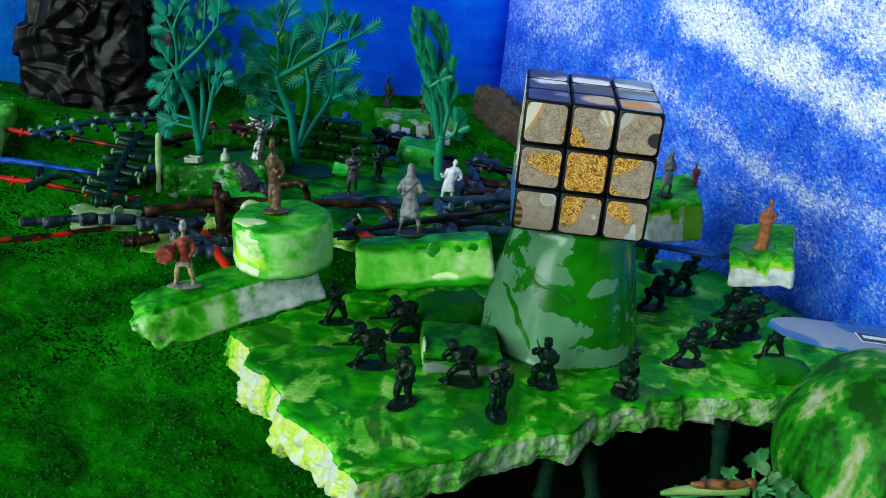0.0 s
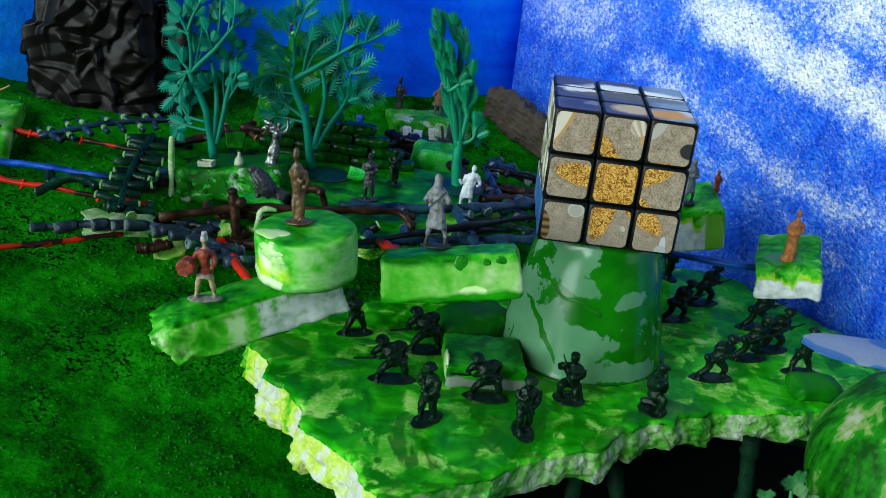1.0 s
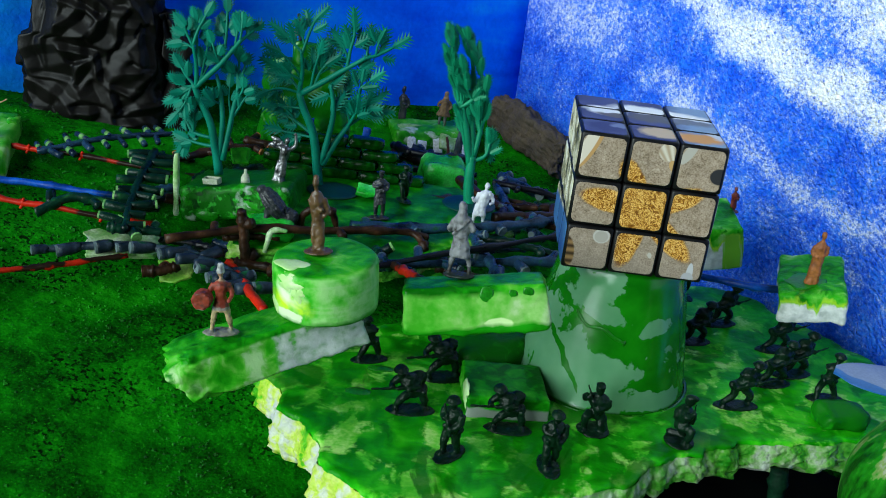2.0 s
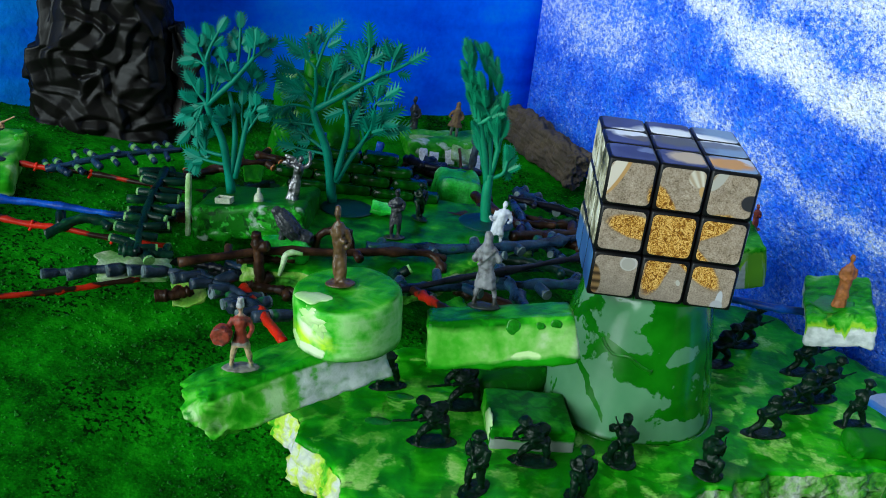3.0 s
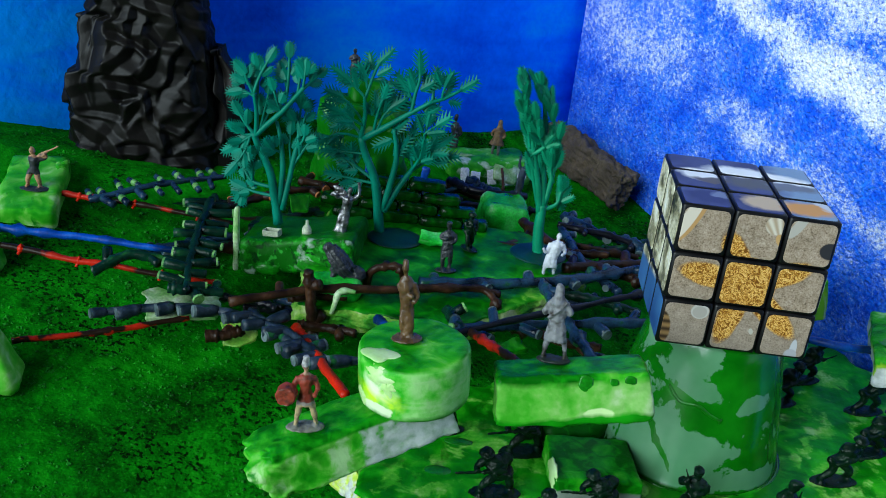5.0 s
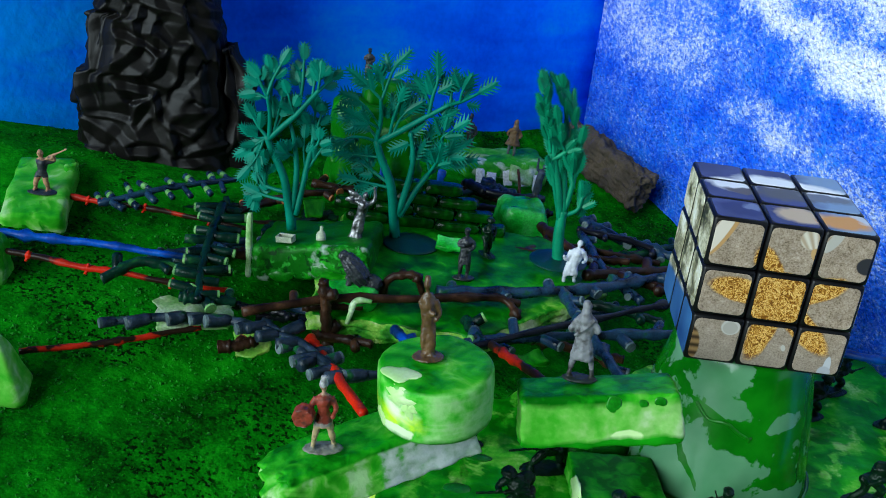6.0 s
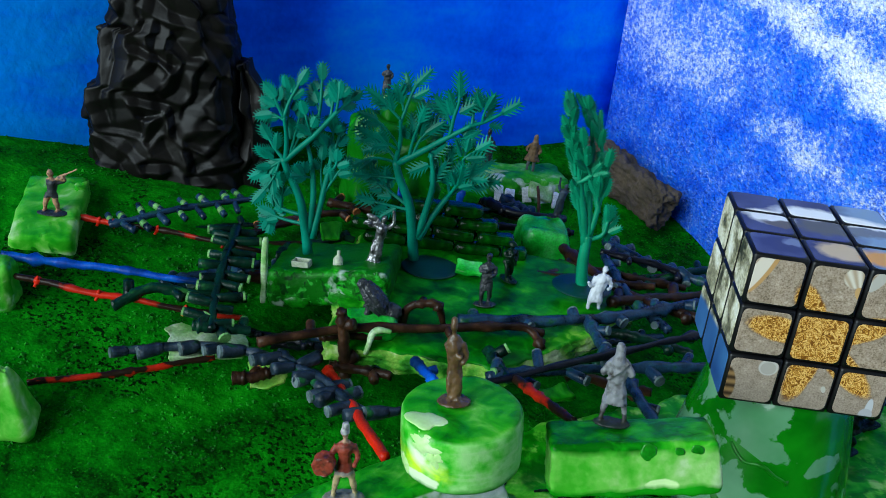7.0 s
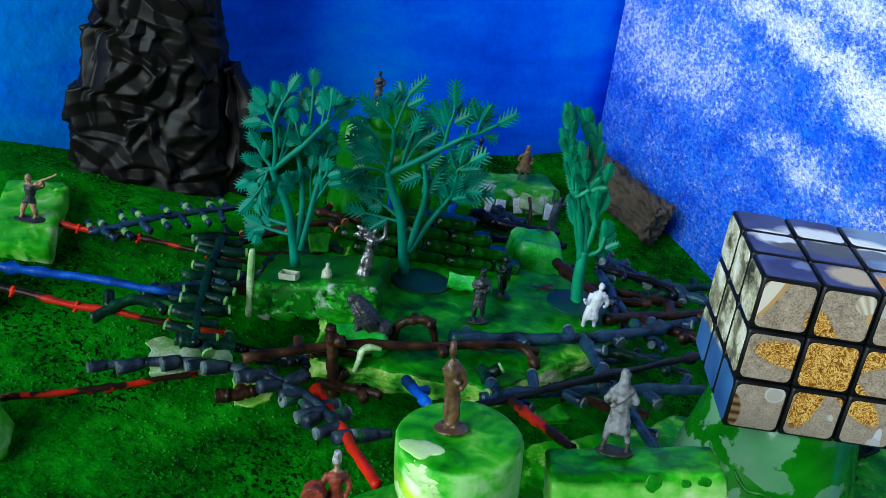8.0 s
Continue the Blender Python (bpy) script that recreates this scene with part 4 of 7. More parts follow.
def beach(k, x, y, z):
    v = k.m("SUBTRACT", z, 1.0)
    grains = k.m("ADD", k.m("MULTIPLY", k.noise(1700, 3), 0.62), k.m("MULTIPLY", k.noise(330, 6, 0.6), 0.38))
    sand = k.ramp(grains, [(0.34, (0.14, 0.095, 0.062)), (0.45, (0.44, 0.325, 0.225)), (0.55, (0.58, 0.445, 0.33)), (0.66, (0.78, 0.63, 0.50))])
    grey = k.m("MULTIPLY", k.m("SUBTRACT", -0.1, k.m("ADD", v, k.m("MULTIPLY", x, 0.2))), 1.2, True)
    sand = k.mix(k.m("MULTIPLY", grey, 0.45), sand, (0.36, 0.31, 0.28))
    warp = k.m("MULTIPLY", k.m("SUBTRACT", k.noise(230, 3), 0.5), 0.5)
    inside = k.m("SUBTRACT", 0.40, k.m("SQRT", k.m("ADD", k.m("MULTIPLY", x, x), k.m("MULTIPLY", v, v))))
    for turn, long in ((118, 0.86), (172, 0.96), (258, 0.96), (318, 1.10), (24, 0.92)):
        arm = k.spot(x, v, 0.46 * long * math.cos(radians(turn)), 0.46 * long * math.sin(radians(turn)), 0.54 * long, 0.185, 1.0, turn)
        inside = k.m("MAXIMUM", inside, k.m("MULTIPLY", k.m("SUBTRACT", k.m("ADD", arm, k.m("MULTIPLY", warp, 0.4)), 0.06), 0.20))
    star = k.m("DIVIDE", inside, 0.03, True)
    shadow = k.m("MULTIPLY", k.m("DIVIDE", k.m("ADD", inside, 0.06), 0.06, True), 0.6)
    skin = k.ramp(k.m("ABSOLUTE", k.m("SUBTRACT", k.noise(560, 2, 1.6), 0.5)), [(0.0, (0.84, 0.56, 0.20)), (0.025, (0.66, 0.37, 0.08)), (0.06, (0.42, 0.18, 0.020)), (0.14, (0.17, 0.062, 0.007))])
    col = k.mix(star, k.mix(shadow, sand, (0.10, 0.075, 0.05)), skin)
    rib = k.m("MULTIPLY", k.m("ADD", k.m("SINE", k.m("MULTIPLY", k.m("ARCTAN2", k.m("SUBTRACT", v, 0.52), k.m("SUBTRACT", x, 0.34)), 26.0)), 1.0), 0.5)
    fan = k.mix(rib, (0.62, 0.56, 0.46), (0.40, 0.30, 0.20))
    bars = k.mix(k.m("MULTIPLY", k.m("ADD", k.m("SINE", k.m("MULTIPLY", v, 55.0)), 1.0), 0.5), (0.26, 0.15, 0.06), (0.035, 0.02, 0.01))
    for cu, cv, ru, rv, turn, tone in ((-0.83, 0.80, 0.07, 0.36, -24, (0.46, 0.26, 0.10)), (-0.90, 0.80, 0.085, 0.40, -24, (0.64, 0.56, 0.46)), (0.20, 0.86, 0.15, 0.14, 0, fan), (0.29, 0.66, 0.06, 0.10, 30, (0.50, 0.30, 0.12)),
                                       (0.46, 0.88, 0.07, 0.20, -28, (0.42, 0.39, 0.34)), (0.92, 0.60, 0.135, 0.12, 0, (0.028, 0.028, 0.032)), (-0.49, -0.46, 0.125, 0.115, 0, (0.46, 0.43, 0.39)), (-0.49, -0.47, 0.10, 0.09, 0, (0.36, 0.33, 0.29)),
                                       (-0.95, -0.74, 0.13, 0.26, 8, bars), (0.82, -0.86, 0.05, 0.17, 0, (0.46, 0.46, 0.48)), (0.80, -0.93, 0.09, 0.09, 0, (0.36, 0.36, 0.38)), (0.22, -0.66, 0.03, 0.05, 20, (0.45, 0.42, 0.36))):
        col = k.mix(k.spot(x, v, cu, cv, ru, rv, 0.12, turn), col, tone)
    return col


def gull(k, x, y, z):
    """Slate sky with a white bird and an orange glow."""
    wx = k.m("ADD", x, k.m("MULTIPLY", k.m("SUBTRACT", k.noise(140, 5, 0.5), 0.5), 0.30))
    wy = k.m("ADD", y, k.m("MULTIPLY", k.m("SUBTRACT", k.noise(110, 5, 0.5), 0.5), 0.30))
    col = k.ramp(k.noise(45, 3), [(0.35, (0.030, 0.040, 0.15)), (0.55, (0.055, 0.07, 0.22)), (0.7, (0.14, 0.18, 0.34))])
    col = k.mix(k.m("MULTIPLY", k.m("SUBTRACT", wx, 0.25), 3.0, True), col, (0.22, 0.33, 0.50))
    for cu, cv, ru, rv, turn, tone in ((0.25, 0.42, 0.85, 0.30, -6, (0.88, 0.88, 0.88)), (-0.62, 0.22, 0.36, 0.30, 0, (0.88, 0.88, 0.90)), (-0.50, 0.02, 0.28, 0.12, 0, (0.12, 0.10, 0.11)), (0.12, 0.08, 0.50, 0.26, 0, (0.10, 0.10, 0.12)), (0.62, 0.10, 0.42, 0.16, 0, (0.16, 0.18, 0.24)),
                                       (0.10, -0.62, 0.40, 0.28, 0, (0.62, 0.46, 0.30)), (0.62, -0.66, 0.40, 0.28, 0, (0.70, 0.32, 0.08)), (0.92, -0.50, 0.16, 0.20, 0, (0.60, 0.62, 0.66)), (-0.60, -0.66, 0.36, 0.28, 0, (0.025, 0.035, 0.16)), (-0.45, -0.55, 0.16, 0.14, 0, (0.18, 0.22, 0.38))):
        col = k.mix(k.spot(wx, wy, cu, cv, ru, rv, 0.35, turn), col, tone)
    return col


def surf(k, x, y, z):
    foam = k.ramp(k.m("ADD", k.m("MULTIPLY", k.noise(90, 9, 0.7), 0.7), k.m("MULTIPLY", k.noise(420, 6, 1.5), 0.3)), [(0.36, (0.03, 0.032, 0.022)), (0.45, (0.24, 0.22, 0.13)), (0.53, (0.62, 0.58, 0.40)), (0.66, (0.84, 0.84, 0.74))])
    low = k.m("DIVIDE", k.m("SUBTRACT", k.m("ADD", 0.62, k.m("MULTIPLY", y, -0.12)), z), 0.08, True)
    sea = k.ramp(k.noise(50, 3), [(0.3, (0.02, 0.07, 0.22)), (0.7, (0.05, 0.16, 0.36))])
    return k.mix(low, foam, sea)


def make_cube():
    root = thing("puzzle_cube", pose(0.0770, 0.0465, 0.0783, 0, 0, -1.7), "black three by three puzzle cube with beach photo stickers", "puzzle cube")
    pics = {"front": picture("beach_print", beach, root, rough=0.5, coat=0.0, spec=0.2), "top": picture("gull_print", gull, root, rough=0.5, coat=0.0, spec=0.2), "left": picture("surf_print", surf, root, rough=0.5, coat=0.0, spec=0.2)}
    cell = CUBE / 3
    bm = bmesh.new()
    bmesh.ops.create_cube(bm, size=cell * 0.985)
    bmesh.ops.bevel(bm, geom=bm.edges[:], offset=0.0011, segments=2, affect="EDGES", profile=0.5)
    cubie_mesh = finish(bm, "cubie", M_CUBE)
    bm = bmesh.new()
    rounded_square(bm, 0.0082, 0.0021, -0.00022, 0.0)
    tiles = {}
    base_tile = finish(bm, "sticker", pics["front"], smooth=False)
    for side in pics:
        tiles[side] = base_tile.copy()
        tiles[side].materials[0] = pics[side]
    half = cell * 0.985 / 2
    faces = (("front", (0, -1, 0), pose(0, -half, 0)), ("top", (0, 0, 1), pose(0, 0, half, -90, 0, 0)), ("left", (-1, 0, 0), pose(-half, 0, 0, 0, 0, -90)),
             ("front", (0, 1, 0), pose(0, half, 0, 0, 0, 180)), ("left", (1, 0, 0), pose(half, 0, 0, 0, 0, 90)))
    for k in range(3):
        twist = pose(0, 0, 0, 0, 0, (0.9, 0.0, -0.4)[k])
        for i in (-1, 0, 1):
            for j in (-1, 0, 1):
                if (i, j, k) == (0, 0, 1):
                    continue
                c = new("cubie", cubie_mesh)
                c.parent = root
                c.matrix_local = twist @ pose(i * cell, j * cell, (k + 0.5) * cell)
                for side, n, m in faces:
                    if (n[0] and n[0] == i) or (n[1] and n[1] == j) or (n[2] and k == 2):
                        s = new("sticker", tiles[side])
                        s.parent = c
                        s.matrix_local = m


make_cube()


# ---- floating foam blocks ----
def block(name, m, size, label, seed, r=0.003, cuts=12, bump=0.0010, fine=0.0004, ends=0.0, under=0.0, category="foam block", material=None, drips=(), taper=0.0, jag=0.0):
    """A block of foam on its base, with thick drips of paint as parts: (x, y, z, rx, ry, rz in millimetres, material)."""
    bm = bmesh.new()

    def torn(p):
        return ends * max(0.0, abs(p.x) / (size[0] / 2) - 0.75) * 4 + under * max(0.0, -p.z / (size[2] / 2) - 0.3)

    slab(bm, size, r, cuts, bump, 110, seed, fine, torn)
    for v in bm.verts:
        k = 1 - taper * (v.co.z / size[2] + 0.5)
        v.co = (v.co.x * k, v.co.y * k, v.co.z + size[2] / 2)
        if jag:
            # one end broken off unevenly
            u = max(0.0, -v.co.x / size[0] - 0.22) / 0.28
            v.co.x += u * jag * (n3((0, v.co.y, v.co.z), 95, seed + 2) + 0.35 * n3((v.co.x, v.co.y, v.co.z), 300, seed) - 0.75 * (v.co.z / size[2] - 0.5))
            v.co.z += u * 0.35 * jag * n3((v.co.x, v.co.y, 0), 200, seed + 7) * (v.co.z < size[2] * 0.4)
    if not drips:
        return solid(name, bm, material or M_FOAM, m, label, category, group="painted foam blocks")
    root = thing(name, m, label, category, group="painted foam blocks")
    part("foam_body", bm, material or M_FOAM, root)
    for x, y, z, rx, ry, rz, tone in drips:
        bm = bmesh.new()
        for v in ball(bm, mm((x, y, z)), [q * 0.001 for q in (rx, ry, rz)], 14):
            v.co += (v.co - mm((x, y, z))) * 0.55 * n3(v.co, 330, seed)
        part("paint_drip", bm, tone, root)
    return root


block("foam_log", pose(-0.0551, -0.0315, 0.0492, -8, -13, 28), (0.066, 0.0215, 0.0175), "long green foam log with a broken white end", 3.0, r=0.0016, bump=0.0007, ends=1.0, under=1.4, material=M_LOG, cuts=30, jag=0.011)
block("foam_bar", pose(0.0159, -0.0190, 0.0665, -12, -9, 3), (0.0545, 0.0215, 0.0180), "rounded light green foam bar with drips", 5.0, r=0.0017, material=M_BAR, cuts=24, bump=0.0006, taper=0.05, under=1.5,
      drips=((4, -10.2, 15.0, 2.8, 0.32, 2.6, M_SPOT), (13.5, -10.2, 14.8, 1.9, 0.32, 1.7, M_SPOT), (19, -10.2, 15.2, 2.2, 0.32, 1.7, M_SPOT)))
block("foam_tile", pose(0.1800, 0.0880, 0.0450, 6, -12, -16), (0.0300, 0.0430, 0.0150), "small green topped foam tile with a white front", 7.0, r=0.002, material=M_TILE, bump=0.0012, under=0.8, drips=((-3, -7, 14.9, 8.5, 8.5, 0.5, M_SPOT),))
block("foam_tile", pose(0.1454, 0.1575, 0.0352, 5, -12, 1), (0.0315, 0.0390, 0.0240), "green topped foam cube with white dripped sides", 8.0, r=0.002, cuts=16, bump=0.0006, material=M_TALLTILE)
block("foam_tile", pose(-0.2500, 0.1560, 0.0420, 10, 0, 13), (0.0300, 0.0560, 0.0145), "green foam block carrying a piper figure", 9.0, r=0.003, material=M_SMOOTH,
      drips=((11.5, 18, 12.5, 3.6, 7.5, 2.4, M_FOAM), (-3, -27, 7, 8, 1.0, 4, M_SPOT)))
block("foam_boulder", pose(-0.2160, 0.0310, gz(-0.2160, 0.0310) - 0.003, 0, 0, 10), (0.027, 0.026, 0.027), "bell shaped pale green foam boulder on the moss", 11.0, r=0.005, cuts=16, taper=0.80, bump=0.0014, material=M_SMOOTH)
block("foam_boulder", pose(-0.2490, 0.0930, gz(-0.2490, 0.0930) - 0.003, 0, 0, 15), (0.021, 0.020, 0.022), "broken green foam boulder beside the sticks", 12.0, r=0.004, cuts=16, taper=0.25, bump=0.0026, fine=0.0008, material=M_HILL)


def make_drum():
    bm = bmesh.new()
    prof = [(0.001, 0), (0.0180, 0.0), (0.0190, 0.0004), (0.0194, 0.0014), (0.0196, 0.004), (0.0197, 0.008), (0.0197, 0.012), (0.0197, 0.016), (0.0196, 0.0195), (0.0195, 0.0216), (0.0190, 0.0230), (0.0182, 0.0237), (0.0165, 0.0240), (0.012, 0.0240), (0.006, 0.0240), (0.001, 0.0240)]
    rings = []
    for r, z in [(r * 0.97, z * 0.8125) for r, z in prof]:
        ring = []
        for k in range(60):
            a = 2 * math.pi * k / 60
            p = Vector((r * math.cos(a), r * math.sin(a), z))
            p.xy *= 1 + 0.025 * n3(p, 90, 4) + 0.010 * n3(p, 420, 6)
            p.z += 0.0006 * n3(p, 120, 8) * (r > 0.005)
            ring.append(bm.verts.new(p))
        rings.append(ring)
    for a, b in zip(rings, rings[1:]):
        for k in range(60):
            bm.faces.new((a[k], a[(k + 1) % 60], b[(k + 1) % 60], b[k]))
    bm.faces.new(rings[0])
    bm.faces.new(rings[-1])
    root = thing("foam_drum", pose(-0.0397, -0.0245, 0.0713, 0, -5, 0), "round green foam drum with thick white paint drips", "foam block", group="painted foam blocks")
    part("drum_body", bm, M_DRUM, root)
    # paint that has run over the rim and down the side, following the drum's skin
    for deg, z, wide, tall in ((-126, 15.6, 5.0, 3.2), (-112, 12.6, 2.4, 3.4), (-150, 4.6, 3.0, 2.8)):
        bm = bmesh.new()
        rings = []
        for j in range(9):
            ring = []
            for k in range(36):
                a = 2 * math.pi * k / 36
                edge = 1 + 0.75 * n3(Vector((math.cos(a), math.sin(a), 0)) * 0.006 + Vector((z, deg, 0)) * 0.01, 240, 5) + 0.3 * n3(Vector((math.cos(a), math.sin(a), 0)) * 0.006, 700, deg)
                f = j / 8
                u, w = wide * 0.001 * f * edge * math.cos(a), tall * 0.001 * f * edge * math.sin(a)
                ang, zz = radians(deg) + u / 0.0197, min(0.0191, max(0.0006, z * 0.001 + w))
                r = 0.0191 if zz < 0.0158 else 0.0191 - 0.0013 * ((zz - 0.0158) / 0.0033) ** 2
                p = Vector((r * math.cos(ang), r * math.sin(ang), zz))
                p.xy *= 1 + 0.025 * n3(p, 90, 4) + 0.010 * n3(p, 420, 6)
                p.xy *= 1 + (0.00050 * (1 - f ** 3) + 0.00012 * n3(p, 500, 2) - 0.00012) / r
                ring.append(bm.verts.new(p))
            rings.append(ring)
        for ra, rb in zip(rings[1:], rings[2:]):
            for k in range(36):
                bm.faces.new((ra[k], rb[k], rb[(k + 1) % 36], ra[(k + 1) % 36]))
        bm.faces.new(rings[1])
        for v in rings[0]:
            bm.verts.remove(v)
        bmesh.ops.recalc_face_normals(bm, faces=bm.faces)
        part("paint_drip", bm, M_CREAM, root, "thick cream paint drip")
    bm = bmesh.new()
    for v in ball(bm, (0, 0, 0), (0.0062, 0.0042, 0.0007), 24):
        v.co.xy *= 1 + 0.7 * n3(v.co, 190, 3.0)
    ob = part("paint_drip", bm, M_CREAM, root, "thick cream paint drip")
    ob.matrix_local = pose(-0.0095, -0.0085, 0.0195, 0, 0, -35)


make_drum()


# ---- miniature figures: each one moulded skin ----
def figure(name, material, feet, hip, chest, head, grips, knees=None, elbows=None, hat="", rifle=None, foot=(5, 3.4), skirt=None, pack=False, girth=1.0, extra=None, voxel=0.00038, coat=None):
    """A small moulded figure, in millimetres, that faces -y, on an oval foot plate."""
    bm = bmesh.new()
    if foot:
        ball(bm, mm((0, 0, 0.45)), [v * 0.001 for v in (foot[0], foot[1], 0.75)], 20)
    hip, chest, head = mm(hip), mm(chest), mm(head)
    g = 0.001 * girth
    for k, f in enumerate(feet):
        s = -1 if k == 0 else 1
        f = mm((f[0], f[1], f[2] if len(f) > 2 else 1.0))
        top = hip + Vector((s * 1.1 * g, 0, 0))
        knee = mm(knees[k]) if knees else (top + f) / 2 + Vector((s * 0.0004, -0.0008, 0))
        tube(bm, bend([top, knee, f + Vector((0, 0, 0.0006))], 7), [1.55 * g, 1.5 * g, 1.35 * g, 1.25 * g, 1.1 * g, 0.95 * g, 0.9 * g], 8)
        ball(bm, f + Vector((0, -0.0008, 0.0003)), (0.9 * g, 1.8 * g, 0.8 * g), 8)
    tube(bm, bend([hip - Vector((0, 0, 0.001)), (hip + chest) / 2, chest, chest + (head - chest) * 0.45], 8), [1.9 * g, 2.1 * g, 2.0 * g, 2.2 * g, 2.6 * g, 2.7 * g, 2.1 * g, 1.0 * g], 10)
    ball(bm, chest + Vector((0, 0, 0.0006)), (3.0 * g, 1.9 * g, 1.7 * g), 10)
    tube(bm, [chest, head], 0.8 * g, 8)
    ball(bm, head, (1.35 * g, 1.55 * g, 1.8 * g), 10)
    if hat == "helmet":
        ball(bm, head + Vector((0, -0.0001, 0.0006)), (2.35 * g, 2.6 * g, 0.4 * g), 12)
        ball(bm, hip + Vector((0, 0, 0.0012)), (2.5 * g, 2.3 * g, 0.6 * g), 12)
        for s in (-1, 1):
            ball(bm, hip + Vector((s * 1.7 * g, -1.7 * g, 0.0007)), (0.8 * g, 0.7 * g, 0.9 * g), 6)
            ball(bm, hip + Vector((s * 2.3 * g, 0.8 * g, 0.0002)), (0.8 * g, 1.0 * g, 1.2 * g), 6)
        ball(bm, head + Vector((0, 0, 0.0009)), (1.95 * g, 2.1 * g, 1.3 * g), 10)
    elif hat == "cap":
        ball(bm, head + Vector((0, -0.0004, 0.0012)), (1.5 * g, 2.0 * g, 0.8 * g), 10)
    elif hat == "hood":
        ball(bm, head + Vector((0, 0.0004, 0.0002)), (1.7 * g, 1.8 * g, 2.1 * g), 10)
        tube(bm, [head, head.lerp(chest, 0.4) + Vector((0, 0.0006, 0)), head.lerp(chest, 0.85) + Vector((0, 0.0004, 0))], [1.6 * g, 1.9 * g, 2.6 * g], 12)
    elif hat == "tall":
        tube(bm, [head, head + Vector((0, 0, 0.0032))], [1.6 * g, 1.3 * g], 10)
    for k, h in enumerate(grips):
        s = -1 if k == 0 else 1
        shoulder = chest + Vector((s * 2.7 * g, 0, 0.0008))
        h = mm(h)
        e = mm(elbows[k]) if elbows else (shoulder + h) / 2 + Vector((s * 0.0012, 0.0006, -0.0010))
        tube(bm, bend([shoulder, e, h], 6), [1.2 * g, 1.15 * g, 1.05 * g, 0.95 * g, 0.85 * g, 0.75 * g], 8)
        ball(bm, h, 0.85 * g, 8)
    if rifle:
        a, b = mm(rifle[0]), mm(rifle[1])
        tube(bm, [a, a.lerp(b, 0.45), a.lerp(b, 0.5), b], [0.00075, 0.00085, 0.0005, 0.00042], 6)
    if pack:
        ball(bm, chest + Vector((0, 0.0025, -0.0012)), (0.0022, 0.0013, 0.0024), 8)
    if skirt:
        z0, w = skirt
        n = 20
        rings = []
        for u in (0, 0.3, 0.65, 1.0):
            z = (hip.z + 0.002) * (1 - u) + z0 * 0.001 * u
            r = (2.2 * g) * (1 - u) + w * 0.001 * u
            c = hip.lerp(Vector((hip.x, hip.y, z)), 1)
            rings.append([bm.verts.new((c.x + r * math.cos(2 * math.pi * k / n) * (1 + 0.08 * math.sin(5 * 2 * math.pi * k / n) * u), c.y + 0.8 * r * math.sin(2 * math.pi * k / n) * (1 + 0.08 * math.cos(7 * 2 * math.pi * k / n) * u), z)) for k in range(n)])
        for a, b in zip(rings, rings[1:]):
            for k in range(n):
                bm.faces.new((a[k], b[k], b[(k + 1) % n], a[(k + 1) % n]))
        bm.faces.new(rings[0])
        bm.faces.new(rings[-1])
    if coat:
        n = 28
        rings = []
        for z, wide, deep in coat:
            u = (z - coat[-1][0]) / (coat[0][0] - coat[-1][0])
            mid = hip.lerp(chest, max(-0.4, min(1.3, (z * 0.001 - hip.z) / (chest.z - hip.z))))
            rings.append([bm.verts.new((mid.x + wide * 0.001 * math.cos(q) * (1 + 0.07 * u * math.sin(9 * q)), mid.y + deep * 0.001 * math.sin(q) * (1 + 0.07 * u * math.sin(9 * q)), z * 0.001)) for q in (2 * math.pi * k / n for k in range(n))])
        for a, b in zip(rings, rings[1:]):
            for k in range(n):
                bm.faces.new((a[k], b[k], b[(k + 1) % n], a[(k + 1) % n]))
        bm.faces.new(rings[0])
        bm.faces.new(rings[-1])
    if extra:
        extra(bm)
    return fuse(bm, voxel, name, material)


def place(name, mesh, m, label, category="toy figure", group=""):
    ob = new(name, mesh)
    ob.matrix_world = m
    return tagged(ob, label, category, group)


AIM = figure("soldier", M_SOLDIER, [(-4.8, 0), (4.4, 1)], (0.4, 0, 9.2), (-1.2, 0, 14.8), (-2.4, -0.6, 19.4), [(-6.0, -2.0, 14.6), (-2.6, -2.6, 14.2)], hat="helmet", rifle=((1.6, -2, 15.2), (-13, -2.4, 13.2)), foot=(8.5, 4.0), pack=True, girth=1.17)
CROUCH = figure("soldier", M_SOLDIER, [(-5.4, -0.4), (5.0, 1.4)], (1.8, 0.2, 8.0), (-1.8, -0.2, 12.6), (-4.6, -0.8, 16.2), [(-7.2, -2.4, 11.2), (-1.6, -3.0, 10.6)], knees=[(-3.6, -1.4, 6.0), (4.4, -0.4, 5.2)], hat="helmet", rifle=((2.4, -2.8, 11.4), (-14.5, -3.0, 10.2)), foot=(9.0, 4.4), pack=True, girth=1.20, extra=lambda bm: (ball(bm, mm((2.0, 2.0, 12.6)), (0.0030, 0.0022, 0.0028), 9), ball(bm, mm((3.6, 1.0, 8.4)), (0.0020, 0.0018, 0.0022), 8)))
STAND = figure("soldier", M_SOLDIER, [(-1.6, -1.2), (1.8, 1.8)], (0, 0.4, 10.6), (0, -0.4, 16.6), (0, -1.2, 21.2), [(-1.6, -3.4, 15.5), (1.6, -3.4, 12.5)], hat="helmet", rifle=((1.8, -3.6, 10), (-2.0, -3.6, 21)), foot=(4.0, 7.6), pack=True, girth=1.17)
